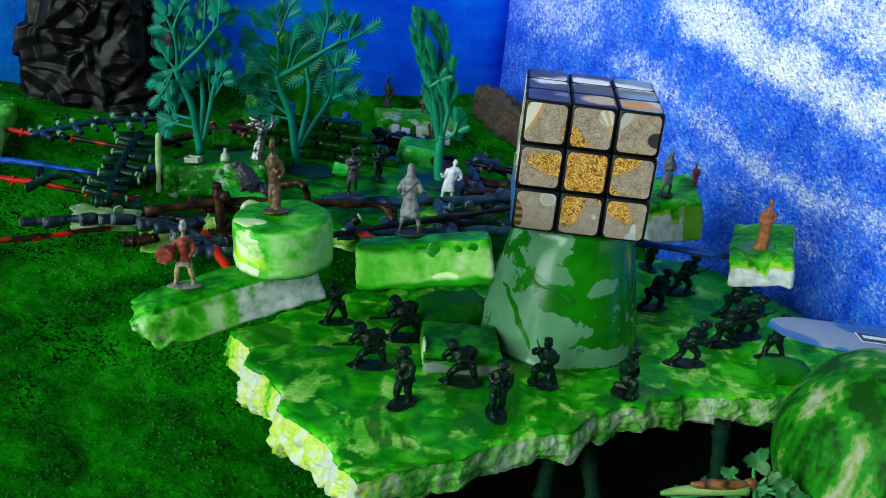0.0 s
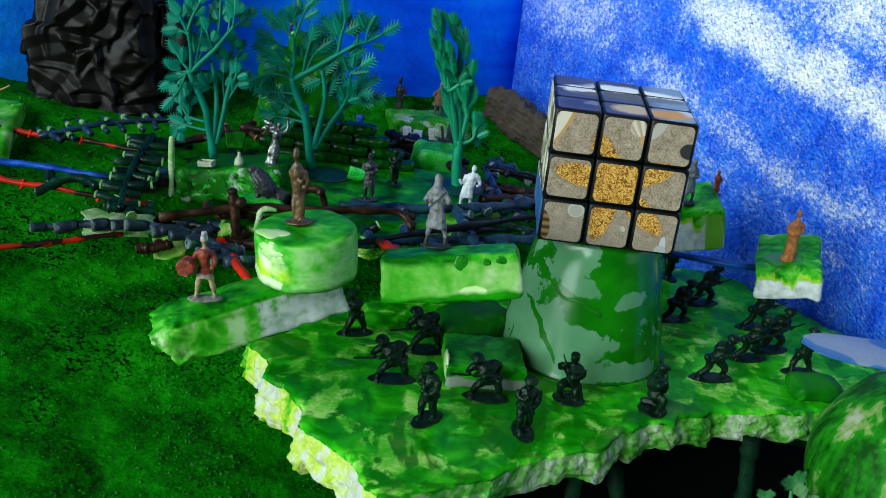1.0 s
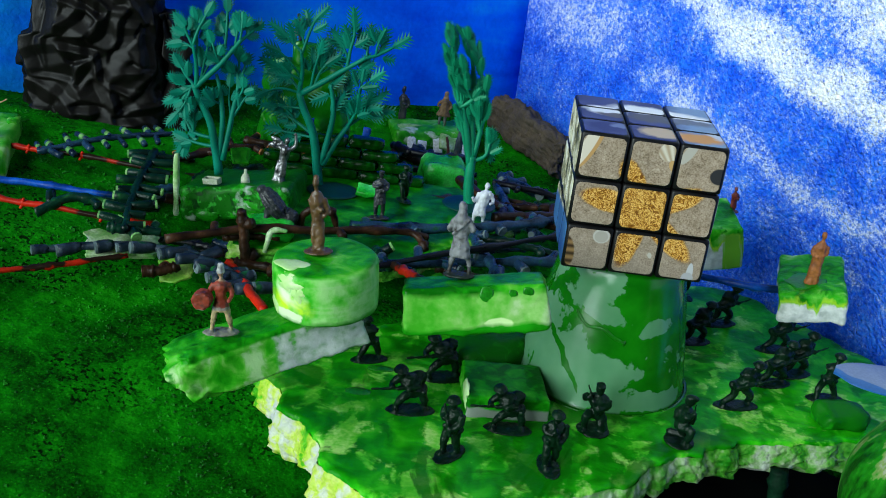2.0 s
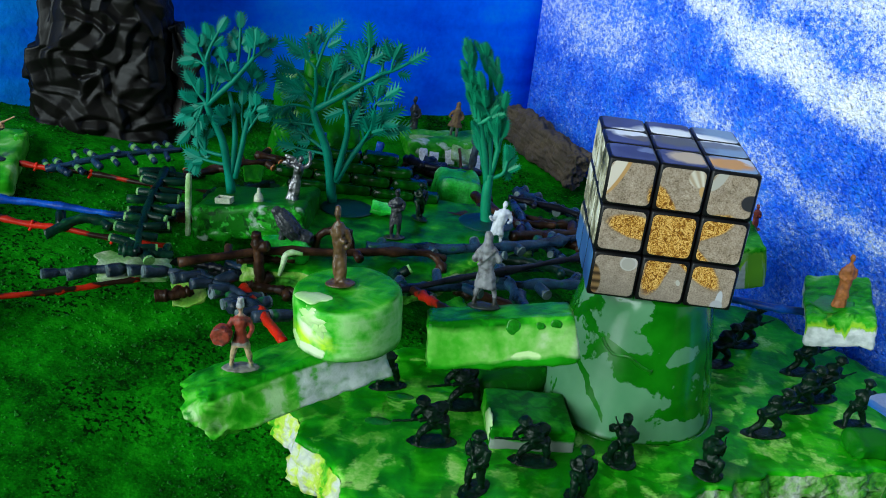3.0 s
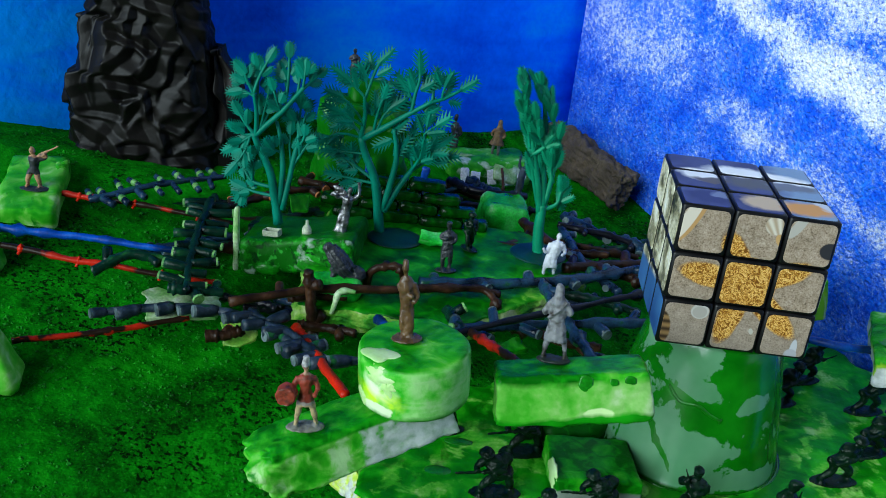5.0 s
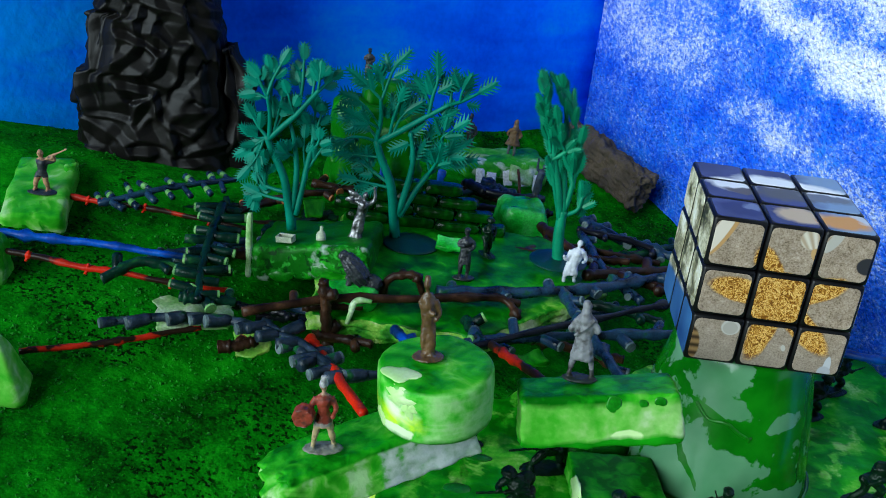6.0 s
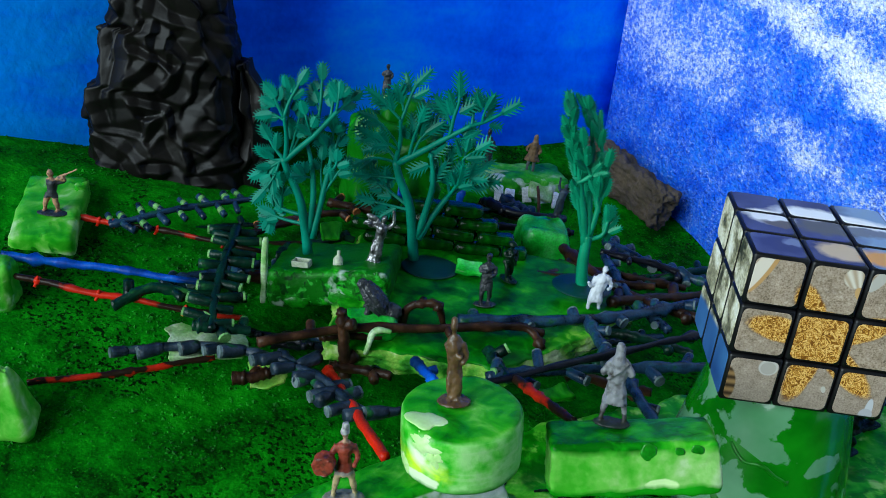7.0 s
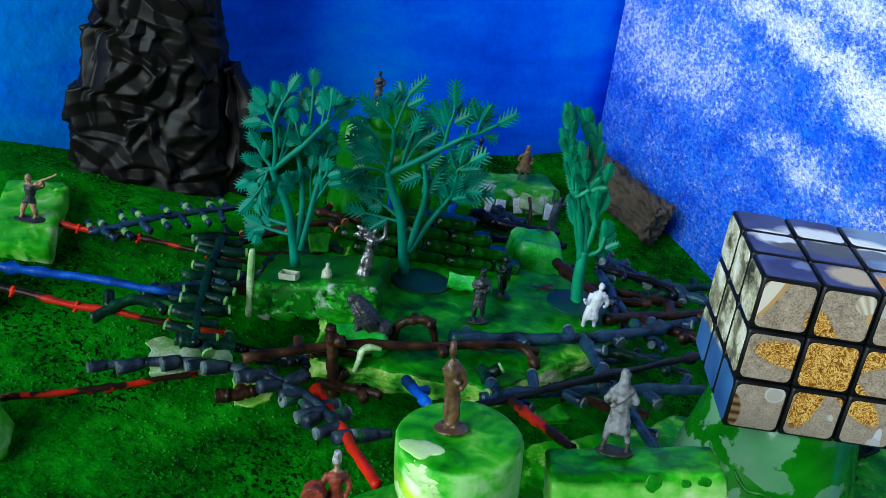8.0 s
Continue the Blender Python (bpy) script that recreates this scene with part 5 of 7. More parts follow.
KNEEL = figure("soldier", M_SOLDIER, [(-2.6, -2), (3.4, 3.5)], (0.6, 0.6, 6.2), (0, 0, 11.6), (0, -0.6, 16.2), [(-3.0, -2.6, 13.2), (0.6, -3.0, 10.0)], knees=[(-2.8, -3.2, 6.6), (2.6, -1.0, 1.8)], hat="cap", rifle=((0.8, -3, 7.5), (-3.8, -2.4, 17.5)), foot=(5.6, 5.2), pack=True, girth=1.17)
RUN = figure("soldier", M_SOLDIER, [(-5.4, 0), (5.2, 1.5)], (-0.4, 0, 8.6), (2.8, 0, 13.6), (5.2, -0.6, 17.2), [(5.6, -2.6, 11.6), (1.0, -3.0, 10.8)], knees=[(-2.2, -0.6, 5.0), (4.0, -1.4, 5.6)], hat="helmet", rifle=((-3.0, -3, 9.4), (11.5, -3, 13.4)), foot=(9, 4.0), pack=True, girth=1.17)
SOLDIER_LABEL = "dark green plastic toy soldier with helmet and rifle"
for mesh, x, y, turn, size in ((AIM, -0.026, 0.037, 20, 0.98), (CROUCH, -0.005, -0.004, 8, 1.10), (CROUCH, 0.007, 0.027, 14, 1.14), (STAND, 0.0116, -0.0336, 325, 1.06), (CROUCH, 0.0345, -0.011, 0, 1.06), (STAND, 0.0492, -0.0352, 8, 1.04), (KNEEL, 0.0694, -0.0045, -15, 1.18),
                               (KNEEL, 0.1042, -0.0064, 75, 1.14), (RUN, 0.1358, 0.0289, 10, 1.12), (RUN, 0.158, 0.0538, 15, 1.12), (RUN, 0.1717, 0.0659, 20, 1.12), (AIM, 0.180, 0.0445, 190, 1.02), (RUN, 0.1294, 0.0909, 20, 1.12), (RUN, 0.1486, 0.1172, 20, 1.12), (STAND, 0.1368, 0.1518, 20, 1.04), (RUN, 0.1706, 0.092, 15, 1.12)):
    place("toy_soldier", mesh, on_platform(x, y, turn) @ Matrix.Scale(size * 1.06, 4), SOLDIER_LABEL, group="toy soldiers on the platform")


# ---- the crumpled black rock ----
def crease(u, edge=0.03):
    """A folded sheet across u: slopes that meet in slightly rounded ridges, steeper on one side."""
    f = u % 1.0
    f = np.where(f < 0.62, f / 0.62, (1.0 - f) / 0.38)
    return np.sqrt((2.0 * f - 1.0) ** 2 + edge ** 2) * np.sign(2.0 * f - 1.0)


def crumple(aa, zz, girth, tall, patches, rnd, upright):
    """Patches of a crumpled sheet, each with folds that run their own way and a tilt of its own."""
    total, weight = np.zeros(aa.shape), np.full(aa.shape, 1e-12)
    wob = 0.0010 * np.sin(aa * girth / 0.0063 + 3.0 * np.sin(zz / 0.011)) + 0.0008 * np.sin(zz / 0.0062 + 2.0 * np.sin(aa * girth / 0.014))
    for _ in range(patches):
        a0, z0 = rnd.uniform(0, 2 * np.pi), rnd.uniform(-0.01, tall + 0.01)
        turn = rnd.choice((0.0, 0.45, -0.5, 1.45, 0.9)) * (1.0 - upright) + rnd.uniform(-0.25, 0.25)
        wave, phase, deep = rnd.uniform(0.009, 0.019), rnd.uniform(0, 1), rnd.uniform(0.0014, 0.0026)
        ls, lz, up = rnd.uniform(-0.22, 0.22), rnd.uniform(-0.26, 0.12), rnd.uniform(-0.0012, 0.0012)
        ds = ((aa - a0 + np.pi) % (2 * np.pi) - np.pi) * girth
        dz = zz - z0
        u, v = ds * np.cos(turn) + dz * np.sin(turn), -ds * np.sin(turn) + dz * np.cos(turn)
        w = np.exp(-np.minimum(9.0e4 * ((u * 1.15) ** 2 + (v * 0.8) ** 2), 300.0))
        fold = deep * crease((u + wob) / wave + phase) + 0.30 * deep * crease((u * 0.35 - v * 0.9 + wob) / (0.9 * wave) + 2 * phase)
        total += w * (up + np.clip(ls * ds + lz * dz, -0.003, 0.003) + fold)
        weight += w
    return total / weight


def make_tower(name, m, tall, outline, deep, patches, seed, root, upright=0.0, n=360):
    """A crag of crumpled sheet. outline(z): its left and right edge, in metres, at that height."""
    rnd = np.random.RandomState(seed)
    rows = int(1250 * tall)
    a, z = np.linspace(0, 2 * np.pi, n, endpoint=False), np.linspace(0, tall, rows)
    aa, zz = np.meshgrid(a, z)
    lo, hi = outline(0.3 * tall)
    relief = crumple(aa, zz, 0.55 * (0.5 * (hi - lo) + deep), tall, patches, rnd, upright)
    cut = 1 / 3.4
    k = (np.abs(np.cos(aa)) ** 3.4 + np.abs(np.sin(aa)) ** 3.4) ** -cut
    bm = bmesh.new()
    rings = []
    for j in range(rows):
        ring = []
        for i in range(n):
            c, q = math.cos(a[i]), math.sin(a[i])
            lo, hi = outline(z[j] + 0.004 * n3((c * 0.03, q * 0.03, 0), 30, seed))
            rx, ry = 0.5 * (hi - lo), deep * (1.0 - 0.4 * z[j] / tall)
            r = float(relief[j, i]) * (1.0 - 0.6 * abs(c) ** 6)
            ring.append(bm.verts.new((0.5 * (lo + hi) + (rx * k[j, i] + r) * c, (ry * k[j, i] + r) * q, z[j])))
        rings.append(ring)
    for p, r in zip(rings, rings[1:]):
        for i in range(n):
            bm.faces.new((p[i], p[(i + 1) % n], r[(i + 1) % n], r[i]))
    bm.faces.new(rings[0])
    bm.faces.new(rings[-1])
    ob = part(name, bm, M_BLACKWRAP, root)
    ob.matrix_local = m


def ease(z, at, wide=0.003):
    u = max(0.0, min(1.0, (z - at) / wide + 0.5))
    return u * u * (3 - 2 * u)


def face_edges(z):
    """Three tiers, each stepping in on one side."""
    lo = -0.0482 + 0.075 * z + 0.0034 * ease(z, 0.066) + 0.0052 * ease(z, 0.097) + 0.0030 * ease(z, 0.130)
    return lo, 0.0440 - 0.105 * z - 0.002 * ease(z, 0.105)


def spur_edges(z):
    return -0.012 + 0.05 * z, 0.0115 - 0.06 * z - 0.010 * ease(z, 0.070, 0.02)


crag = thing("crag", pose(-0.2160, 0.243, 0.030, 0, 0, 4), "tall crag of crumpled black sheet with a low spur", "rock")
make_tower("rock_face", Matrix(), 0.21, face_edges, 0.027, 190, 7, crag)
make_tower("rock_spur", pose(0.0450, -0.002, 0), 0.084, spur_edges, 0.013, 16, 9, crag, upright=1.0, n=140)


# ---- plastic trees ----
def frond(length, width, teeth, deep, curl=0.06):
    """A flat moulded leaf along x with a sawn edge, a raised midrib and real thickness. deep: how far the teeth stand out of the blade."""
    bm = bmesh.new()
    th, half = 0.00030, 0.5 * width

    def env(u):
        return half * max(0.2, math.sin(math.pi * (0.17 + 0.72 * u)) ** 0.7)

    def rise(x, w):
        return curl * length * (x / length) ** 2 - 0.10 * abs(w)

    cols = []
    for k in range(8):
        u = k / 7
        x, w = length * 0.86 * u, env(u) * (1 - deep) * (1.0 if k < 7 else 0.4)
        cols.append([bm.verts.new(p) for p in ((x, 0, rise(x, 0) + th + 0.0004), (x, w, rise(x, w) + th), (x, w, rise(x, w) - th), (x, 0, rise(x, 0) - th), (x, -w, rise(x, w) - th), (x, -w, rise(x, w) + th))])
    for p, q in zip(cols, cols[1:]):
        for k in range(6):
            bm.faces.new((p[k], p[(k + 1) % 6], q[(k + 1) % 6], q[k]))
    bm.faces.new(cols[0][::-1])
    bm.faces.new(cols[-1])
    step = 0.86 / teeth
    for s in (-1, 0, 1):
        for k in range(teeth if s else 1):
            u = (k + 0.55) * step if s else 0.84
            w0, w1 = 0.7 * env(u / 0.86) * (1 - deep) * abs(s), env(u / 0.86) * abs(s)
            back, fore = length * (u - 0.44 * step), length * (u + 0.40 * step)
            tip = (length * u + 0.75 * (w1 - w0) + length * 0.25 * step, s * w1) if s else (length, 0.0)
            if s == 0:
                back, fore = length * 0.80, length * 0.80
            base = [(back, s * w0 if s else 0.3 * env(1)), tip, (fore, s * w0 if s else -0.3 * env(1))]
            hi = [bm.verts.new((x, y, rise(x, y) + th * (0.9, 0.25, 0.9)[q])) for q, (x, y) in enumerate(base)]
            lo = [bm.verts.new((x, y, rise(x, y) - th * (0.9, 0.25, 0.9)[q])) for q, (x, y) in enumerate(base)]
            bm.faces.new(hi)
            bm.faces.new(lo[::-1])
            for q in range(3):
                bm.faces.new((hi[q], lo[q], lo[(q + 1) % 3], hi[(q + 1) % 3]))
    return bm


def start_tree(m, label, material, leaf, seed, plate=(0, 0, 0.4), thick=1, spread=1.0):
    """leaf: length, width, teeth and cut of its fronds."""
    root = thing("plastic_tree", m, label, "toy tree", group="plastic trees")
    if plate:
        bm = bmesh.new()
        ball(bm, (0, 0, 0), (0.0145, 0.0130, 0.0014), 28)
        for v in bm.verts:
            v.co += Vector(plate) * 0.001
        part("foot_plate", bm, M_PLATE, root, "dark teal round foot plate")
    shapes = [finish(frond(leaf[0] * f, leaf[1] * g, leaf[2] + e, leaf[3]), "frond", material, smooth=False) for f, g, e in ((1.0, 1.0, 0), (0.86, 1.05, -1), (1.16, 0.95, 1))]
    return {"root": root, "material": material, "shapes": shapes, "length": leaf[0], "bm": bmesh.new(), "skin": [], "rnd": random.Random(seed), "seed": seed, "thick": thick, "spread": spread}


def hang_frond(tree, tip, way, size=1.0):
    rnd = tree["rnd"]
    k = rnd.randrange(3)
    ob = new("frond", tree["shapes"][k])
    ob.parent = tree["root"]
    nrm = Vector((rnd.uniform(-0.3, 0.3), -1, rnd.uniform(-0.1, 0.6)))
    nrm = (nrm - way * nrm.dot(way)).normalized()
    rot = Matrix((way, nrm.cross(way), nrm)).transposed().to_4x4()
    ob.matrix_local = Matrix.Translation(tip - way * tree["length"] * (0.88, 0.76, 1.02)[k] * size) @ rot @ Matrix.Scale(size, 4)


def limb(tree, r0, r1, *pts):
    """A limb through (across, up) in millimetres that grows from the nearest wood and ends in a frond; thin limbs bear a few more."""
    rnd, skin = tree["rnd"], tree["skin"]
    first = mm((pts[0][0], 0, pts[0][1]))
    deep = min(skin, key=lambda p: (p.x - first.x) ** 2 + (p.z - first.z) ** 2).y if skin else 0.0
    out = rnd.uniform(-0.010, 0.009) * min(1.0, tree["spread"] * 2) if skin else 0.0
    n = len(pts) - 1
    line = bend([mm((x, 0, z)) + Vector((0, deep + out * k / n, 0)) for k, (x, z) in enumerate(pts)], 12, 0.0004, tree["seed"] + pts[-1][0])
    leafy = r1 < 0.95 or (tree["thick"] > 3 and r0 < 2.5)
    keep = line if r1 >= 0.95 else line[:9]
    tube(tree["bm"], keep, [0.001 * (r0 + (r1 - r0) * k / 11) * 0.84 for k in range(len(keep))], 8)
    skin.extend(keep)
    if not leafy:
        return
    hang_frond(tree, line[-1], (line[-1] - line[-3]).normalized(), rnd.uniform(0.94, 1.12))
    for q in range(tree["thick"]):
        # more fronds along the limb, alternately to both sides
        if rnd.random() < 0.18 or (line[-1] - line[0]).length < 1.2 * tree["length"]:
            continue
        k = 3 + q % 5
        way = (line[k + 1] - line[k]).normalized()
        side = Vector((way.z, 0, -way.x)) * (1 if q % 2 else -1)
        d = (way + side * rnd.uniform(0.5, 0.9) * tree["spread"] + Vector((0, rnd.uniform(-0.4, 0.7), 0))).normalized()
        hang_frond(tree, line[k] + d * tree["length"] * 0.95, d, rnd.uniform(0.75, 0.95))


def end_tree(tree):
    part("trunk", tree["bm"], tree["material"], tree["root"])


tree = start_tree(pose(-0.1195, 0.140, 0.0545), "teal plastic toy tree with spiky fronds", M_TREE, (0.0082, 0.0076, 5, 0.46), 3, plate=None, thick=3)
limb(tree, 3.0, 1.8, (0.0, 0.0), (-2.0, 13.5), (-4.5, 26.6), (-10.7, 38.9), (-13.8, 46.7))
limb(tree, 1.5, 1.0, (-12.4, 45.1), (-12.0, 57.1), (-12.9, 67.4))
limb(tree, 1.0, 0.7, (-12.9, 67.4), (-15.6, 73.1), (-18.0, 78.1), (-22.3, 82.5))
limb(tree, 1.0, 0.7, (-12.9, 67.4), (-10.8, 74.4), (-7.4, 82.0), (-3.9, 89.2))
limb(tree, 1.8, 1.2, (-13.1, 44.5), (-1.2, 57.1), (6.1, 66.5), (10.8, 72.9))
limb(tree, 1.0, 0.8, (10.2, 72.1), (13.3, 74.6), (19.9, 81.0))
limb(tree, 1.0, 0.7, (1.3, 63.0), (2.1, 74.3), (2.0, 83.0), (1.8, 91.6))
limb(tree, 0.8, 0.6, (7.4, 69.7), (7.6, 77.2), (7.5, 84.8))
limb(tree, 0.8, 0.6, (10.3, 72.8), (10.8, 79.6), (11.0, 86.3))
limb(tree, 0.8, 0.6, (-10.3, 49.7), (-8.0, 60.5), (-6.2, 73.4))
limb(tree, 0.8, 0.6, (-9.4, 50.5), (-5.3, 59.5), (-0.5, 66.9))
limb(tree, 0.7, 0.6, (1.6, 70.9), (-0.2, 74.0), (-3.8, 80.2))
limb(tree, 0.7, 0.5, (-11.9, 59.9), (-11.4, 72.3), (-13.5, 86.1))
limb(tree, 1.1, 0.7, (-13.6, 46.3), (-18.1, 51.3), (-24.2, 60.9))
limb(tree, 1.0, 0.7, (-13.1, 45.7), (-18.5, 45.2), (-26.1, 50.8))
limb(tree, 1.0, 0.7, (-13.8, 45.3), (-19.6, 41.1), (-27.9, 35.5))
limb(tree, 0.7, 0.5, (-17.0, 50.1), (-16.6, 53.6), (-16.4, 58.6))
limb(tree, 0.8, 0.6, (-12.7, 66.0), (-17.7, 67.6), (-26.1, 65.8))
limb(tree, 0.7, 0.6, (-15.5, 71.7), (-18.6, 72.6), (-24.8, 73.3))
limb(tree, 1.2, 0.8, (-4.0, 19.3), (-14.0, 20.0), (-18.9, 25.2), (-23.7, 32.5))
limb(tree, 0.9, 0.6, (-14.0, 20.0), (-13.2, 29.7), (-13.8, 41.3))
limb(tree, 1.1, 0.7, (-2.9, 14.9), (-14.8, 15.3), (-25.7, 18.1))
limb(tree, 0.8, 0.6, (-14.8, 15.3), (-18.9, 13.2), (-22.8, 7.2))
limb(tree, 0.8, 0.6, (-15.0, 44.0), (-17.3, 36.4), (-25.0, 25.7))
limb(tree, 0.8, 0.6, (-17.9, 20.1), (-18.8, 25.9), (-18.0, 36.3))
limb(tree, 2.0, 1.0, (-0.0, 10.8), (1.1, 29.0), (-0.7, 43.3), (-3.2, 52.1))
limb(tree, 0.7, 0.5, (-0.3, 37.5), (-3.3, 40.0), (-7.1, 46.6))
limb(tree, 2.0, 1.0, (1.6, 8.0), (5.1, 29.6), (7.5, 44.5), (6.2, 54.3))
limb(tree, 0.8, 0.6, (6.3, 52.9), (4.9, 55.5), (2.0, 61.3))
limb(tree, 0.8, 0.6, (7.5, 44.5), (9.7, 54.8), (11.7, 62.8))
limb(tree, 0.9, 0.6, (5.8, 31.2), (11.8, 41.6), (17.0, 47.4))
limb(tree, 0.7, 0.5, (5.1, 29.6), (3.3, 41.0), (3.6, 53.9))
limb(tree, 0.8, 0.6, (7.3, 40.2), (10.4, 45.0), (10.9, 52.9))
limb(tree, 0.7, 0.6, (6.8, 51.5), (7.8, 61.5), (7.9, 68.4))
limb(tree, 0.7, 0.6, (0.1, 57.6), (-2.3, 64.1), (-5.7, 75.9))
end_tree(tree)

tree = start_tree(pose(-0.0701, 0.165, 0.0430), "wide teal plastic toy tree with spiky fronds", M_TREE, (0.0116, 0.0094, 5, 0.70), 8, plate=(8.5, -4.5, 2.0), thick=3)
limb(tree, 3.4, 2.0, (0.0, 0.0), (-2.2, 16.9), (-5.4, 32.4), (-10.5, 44.8), (-13.6, 53.5))
limb(tree, 1.6, 1.0, (-13.5, 52.8), (-12.0, 65.0), (-12.6, 76.7))
limb(tree, 1.0, 0.7, (-12.5, 75.9), (-10.0, 84.3), (-7.1, 91.8), (-0.8, 99.4))
limb(tree, 0.9, 0.7, (-12.6, 76.7), (-18.7, 81.5), (-29.8, 89.2))
limb(tree, 0.8, 0.6, (-11.9, 80.4), (-12.7, 83.8), (-17.1, 92.4))
limb(tree, 1.0, 0.7, (-13.3, 54.3), (-21.3, 59.9), (-34.5, 60.1))
limb(tree, 0.9, 0.6, (-12.9, 60.4), (-19.8, 65.3), (-32.3, 72.3))
limb(tree, 0.9, 0.6, (-13.4, 53.1), (-24.4, 54.9), (-37.3, 48.4))
limb(tree, 0.8, 0.6, (-12.7, 61.9), (-22.0, 73.8), (-32.2, 78.8))
limb(tree, 2.2, 1.2, (-12.1, 53.0), (0.3, 61.7), (10.7, 69.2), (20.9, 76.1))
limb(tree, 1.3, 0.8, (20.2, 75.7), (27.5, 78.3), (41.9, 87.9))
limb(tree, 1.2, 0.8, (10.4, 69.1), (11.5, 78.8), (13.2, 87.0), (12.0, 100.9))
limb(tree, 0.8, 0.6, (10.7, 74.3), (7.8, 80.4), (1.3, 88.1))
limb(tree, 0.9, 0.6, (20.3, 75.4), (20.6, 82.3), (21.1, 92.4))
limb(tree, 0.8, 0.6, (25.1, 77.6), (25.7, 83.1), (29.3, 92.2))
limb(tree, 1.0, 0.7, (-7.5, 56.0), (-5.4, 69.0), (-1.6, 84.0))
limb(tree, 1.0, 0.7, (-6.2, 56.9), (-2.4, 67.2), (7.7, 76.0))
limb(tree, 0.7, 0.6, (11.4, 68.8), (17.0, 68.6), (24.9, 72.8))
limb(tree, 2.2, 1.2, (0.3, 15.7), (4.8, 38.7), (4.9, 49.5), (2.8, 59.8))
limb(tree, 0.8, 0.6, (4.3, 52.5), (1.3, 53.5), (-6.7, 49.3))
limb(tree, 0.8, 0.6, (3.7, 55.4), (4.8, 60.1), (9.8, 65.3))
limb(tree, 2.4, 1.4, (0.9, 14.2), (7.4, 27.3), (13.4, 36.9))
limb(tree, 1.3, 0.8, (13.4, 36.9), (23.9, 44.7), (37.6, 47.1))
limb(tree, 1.2, 0.8, (12.8, 36.0), (16.9, 45.2), (18.5, 57.7))
limb(tree, 0.8, 0.6, (18.5, 57.7), (19.5, 60.8), (30.9, 70.0))
limb(tree, 0.9, 0.6, (14.0, 37.8), (11.2, 48.9), (13.2, 62.9))
limb(tree, 1.0, 0.7, (17.2, 46.8), (22.4, 49.9), (33.3, 58.4))
limb(tree, 0.8, 0.6, (18.5, 54.6), (18.9, 65.2), (14.7, 65.3))
limb(tree, 1.2, 0.8, (-5.2, 30.8), (-13.1, 35.1), (-20.7, 38.6), (-31.7, 41.6))
limb(tree, 1.0, 0.7, (-5.9, 29.2), (-16.2, 29.9), (-31.5, 31.5))
limb(tree, 0.9, 0.6, (-10.5, 44.8), (-16.2, 44.7), (-34.0, 43.6))
limb(tree, 0.8, 0.6, (-13.8, 35.5), (-18.8, 41.3), (-26.8, 50.8))
limb(tree, 0.8, 0.6, (5.2, 44.9), (7.5, 49.9), (11.1, 55.0))
limb(tree, 0.7, 0.6, (-2.9, 64.9), (2.1, 70.1), (-3.4, 81.6))
end_tree(tree)

poplar = start_tree(pose(0.0127, 0.150, 0.0500), "narrow bright green plastic poplar tree", M_TREE3, (0.0116, 0.0056, 6, 0.42), 12, thick=8, spread=0.32)
limb(poplar, 3.7, 2.6, (0.0, 0.0), (-1.9, 15.7), (-1.7, 27.3))
limb(poplar, 2.4, 1.2, (-2.2, 22.6), (-5.4, 37.9), (-8.2, 48.4), (-11.4, 58.8), (-14.6, 73.2))
limb(poplar, 1.2, 0.7, (-14.6, 73.2), (-17.8, 83.1), (-22.2, 95.3))
limb(poplar, 1, 0.7, (-17.4, 79.3), (-17.6, 84.4), (-17.9, 90.0))
limb(poplar, 2.4, 1.2, (-1.5, 25.0), (-3.4, 42.8), (-5.1, 57.9), (-6.5, 71.5))
limb(poplar, 1.2, 0.7, (-6.5, 71.5), (-9.3, 82.6), (-14.5, 92.5))
limb(poplar, 1.6, 1.0, (-11.4, 52.6), (-6.1, 56.7), (-3.2, 62.3), (-0.7, 64.1))
limb(poplar, 1.0, 0.7, (-0.6, 63.7), (1.0, 66.3), (1.3, 72.7))
limb(poplar, 1.8, 1.0, (-1.0, 27.4), (1.0, 43.5), (-0.0, 58.7), (-1.3, 68.1))
limb(poplar, 1, 0.7, (-1.3, 68.1), (-2.5, 73.2), (-2.6, 79.4))
limb(poplar, 0.9, 0.7, (-1.5, 68.1), (-4.1, 75.0), (-5.8, 81.5))
limb(poplar, 1.4, 0.8, (-0.1, 25.3), (5.1, 28.1), (6.3, 34.2), (6.8, 43.8))
limb(poplar, 0.8, 0.6, (5.1, 28.1), (7.1, 28.7), (8.6, 23.7))
limb(poplar, 1.4, 0.8, (-4.0, 26.9), (-8.0, 40.5), (-11.4, 55.3), (-14.5, 66.4))
limb(poplar, 0.9, 0.7, (-14.3, 65.4), (-17.0, 73.5), (-19.6, 81.4))
limb(poplar, 1.0, 0.7, (-12.1, 56.2), (-14.4, 65.6), (-17.0, 75.2))
limb(poplar, 0.9, 0.6, (-12.2, 56.8), (-12.0, 66.5), (-15.3, 77.5))
limb(poplar, 0.9, 0.6, (-5.1, 57.9), (-9.0, 63.8), (-13.7, 81.9))
limb(poplar, 0.9, 0.6, (-4.5, 52.6), (-7.6, 56.4), (-10.6, 66.7))
limb(poplar, 0.9, 0.6, (1.3, 43.6), (3.2, 50.5), (4.1, 57.1))
limb(poplar, 0.8, 0.6, (2.0, 39.2), (-0.8, 47.7), (-3.2, 57.1))
limb(poplar, 0.8, 0.6, (-7.4, 40.0), (-6.8, 46.7), (-9.0, 53.0))
end_tree(poplar)


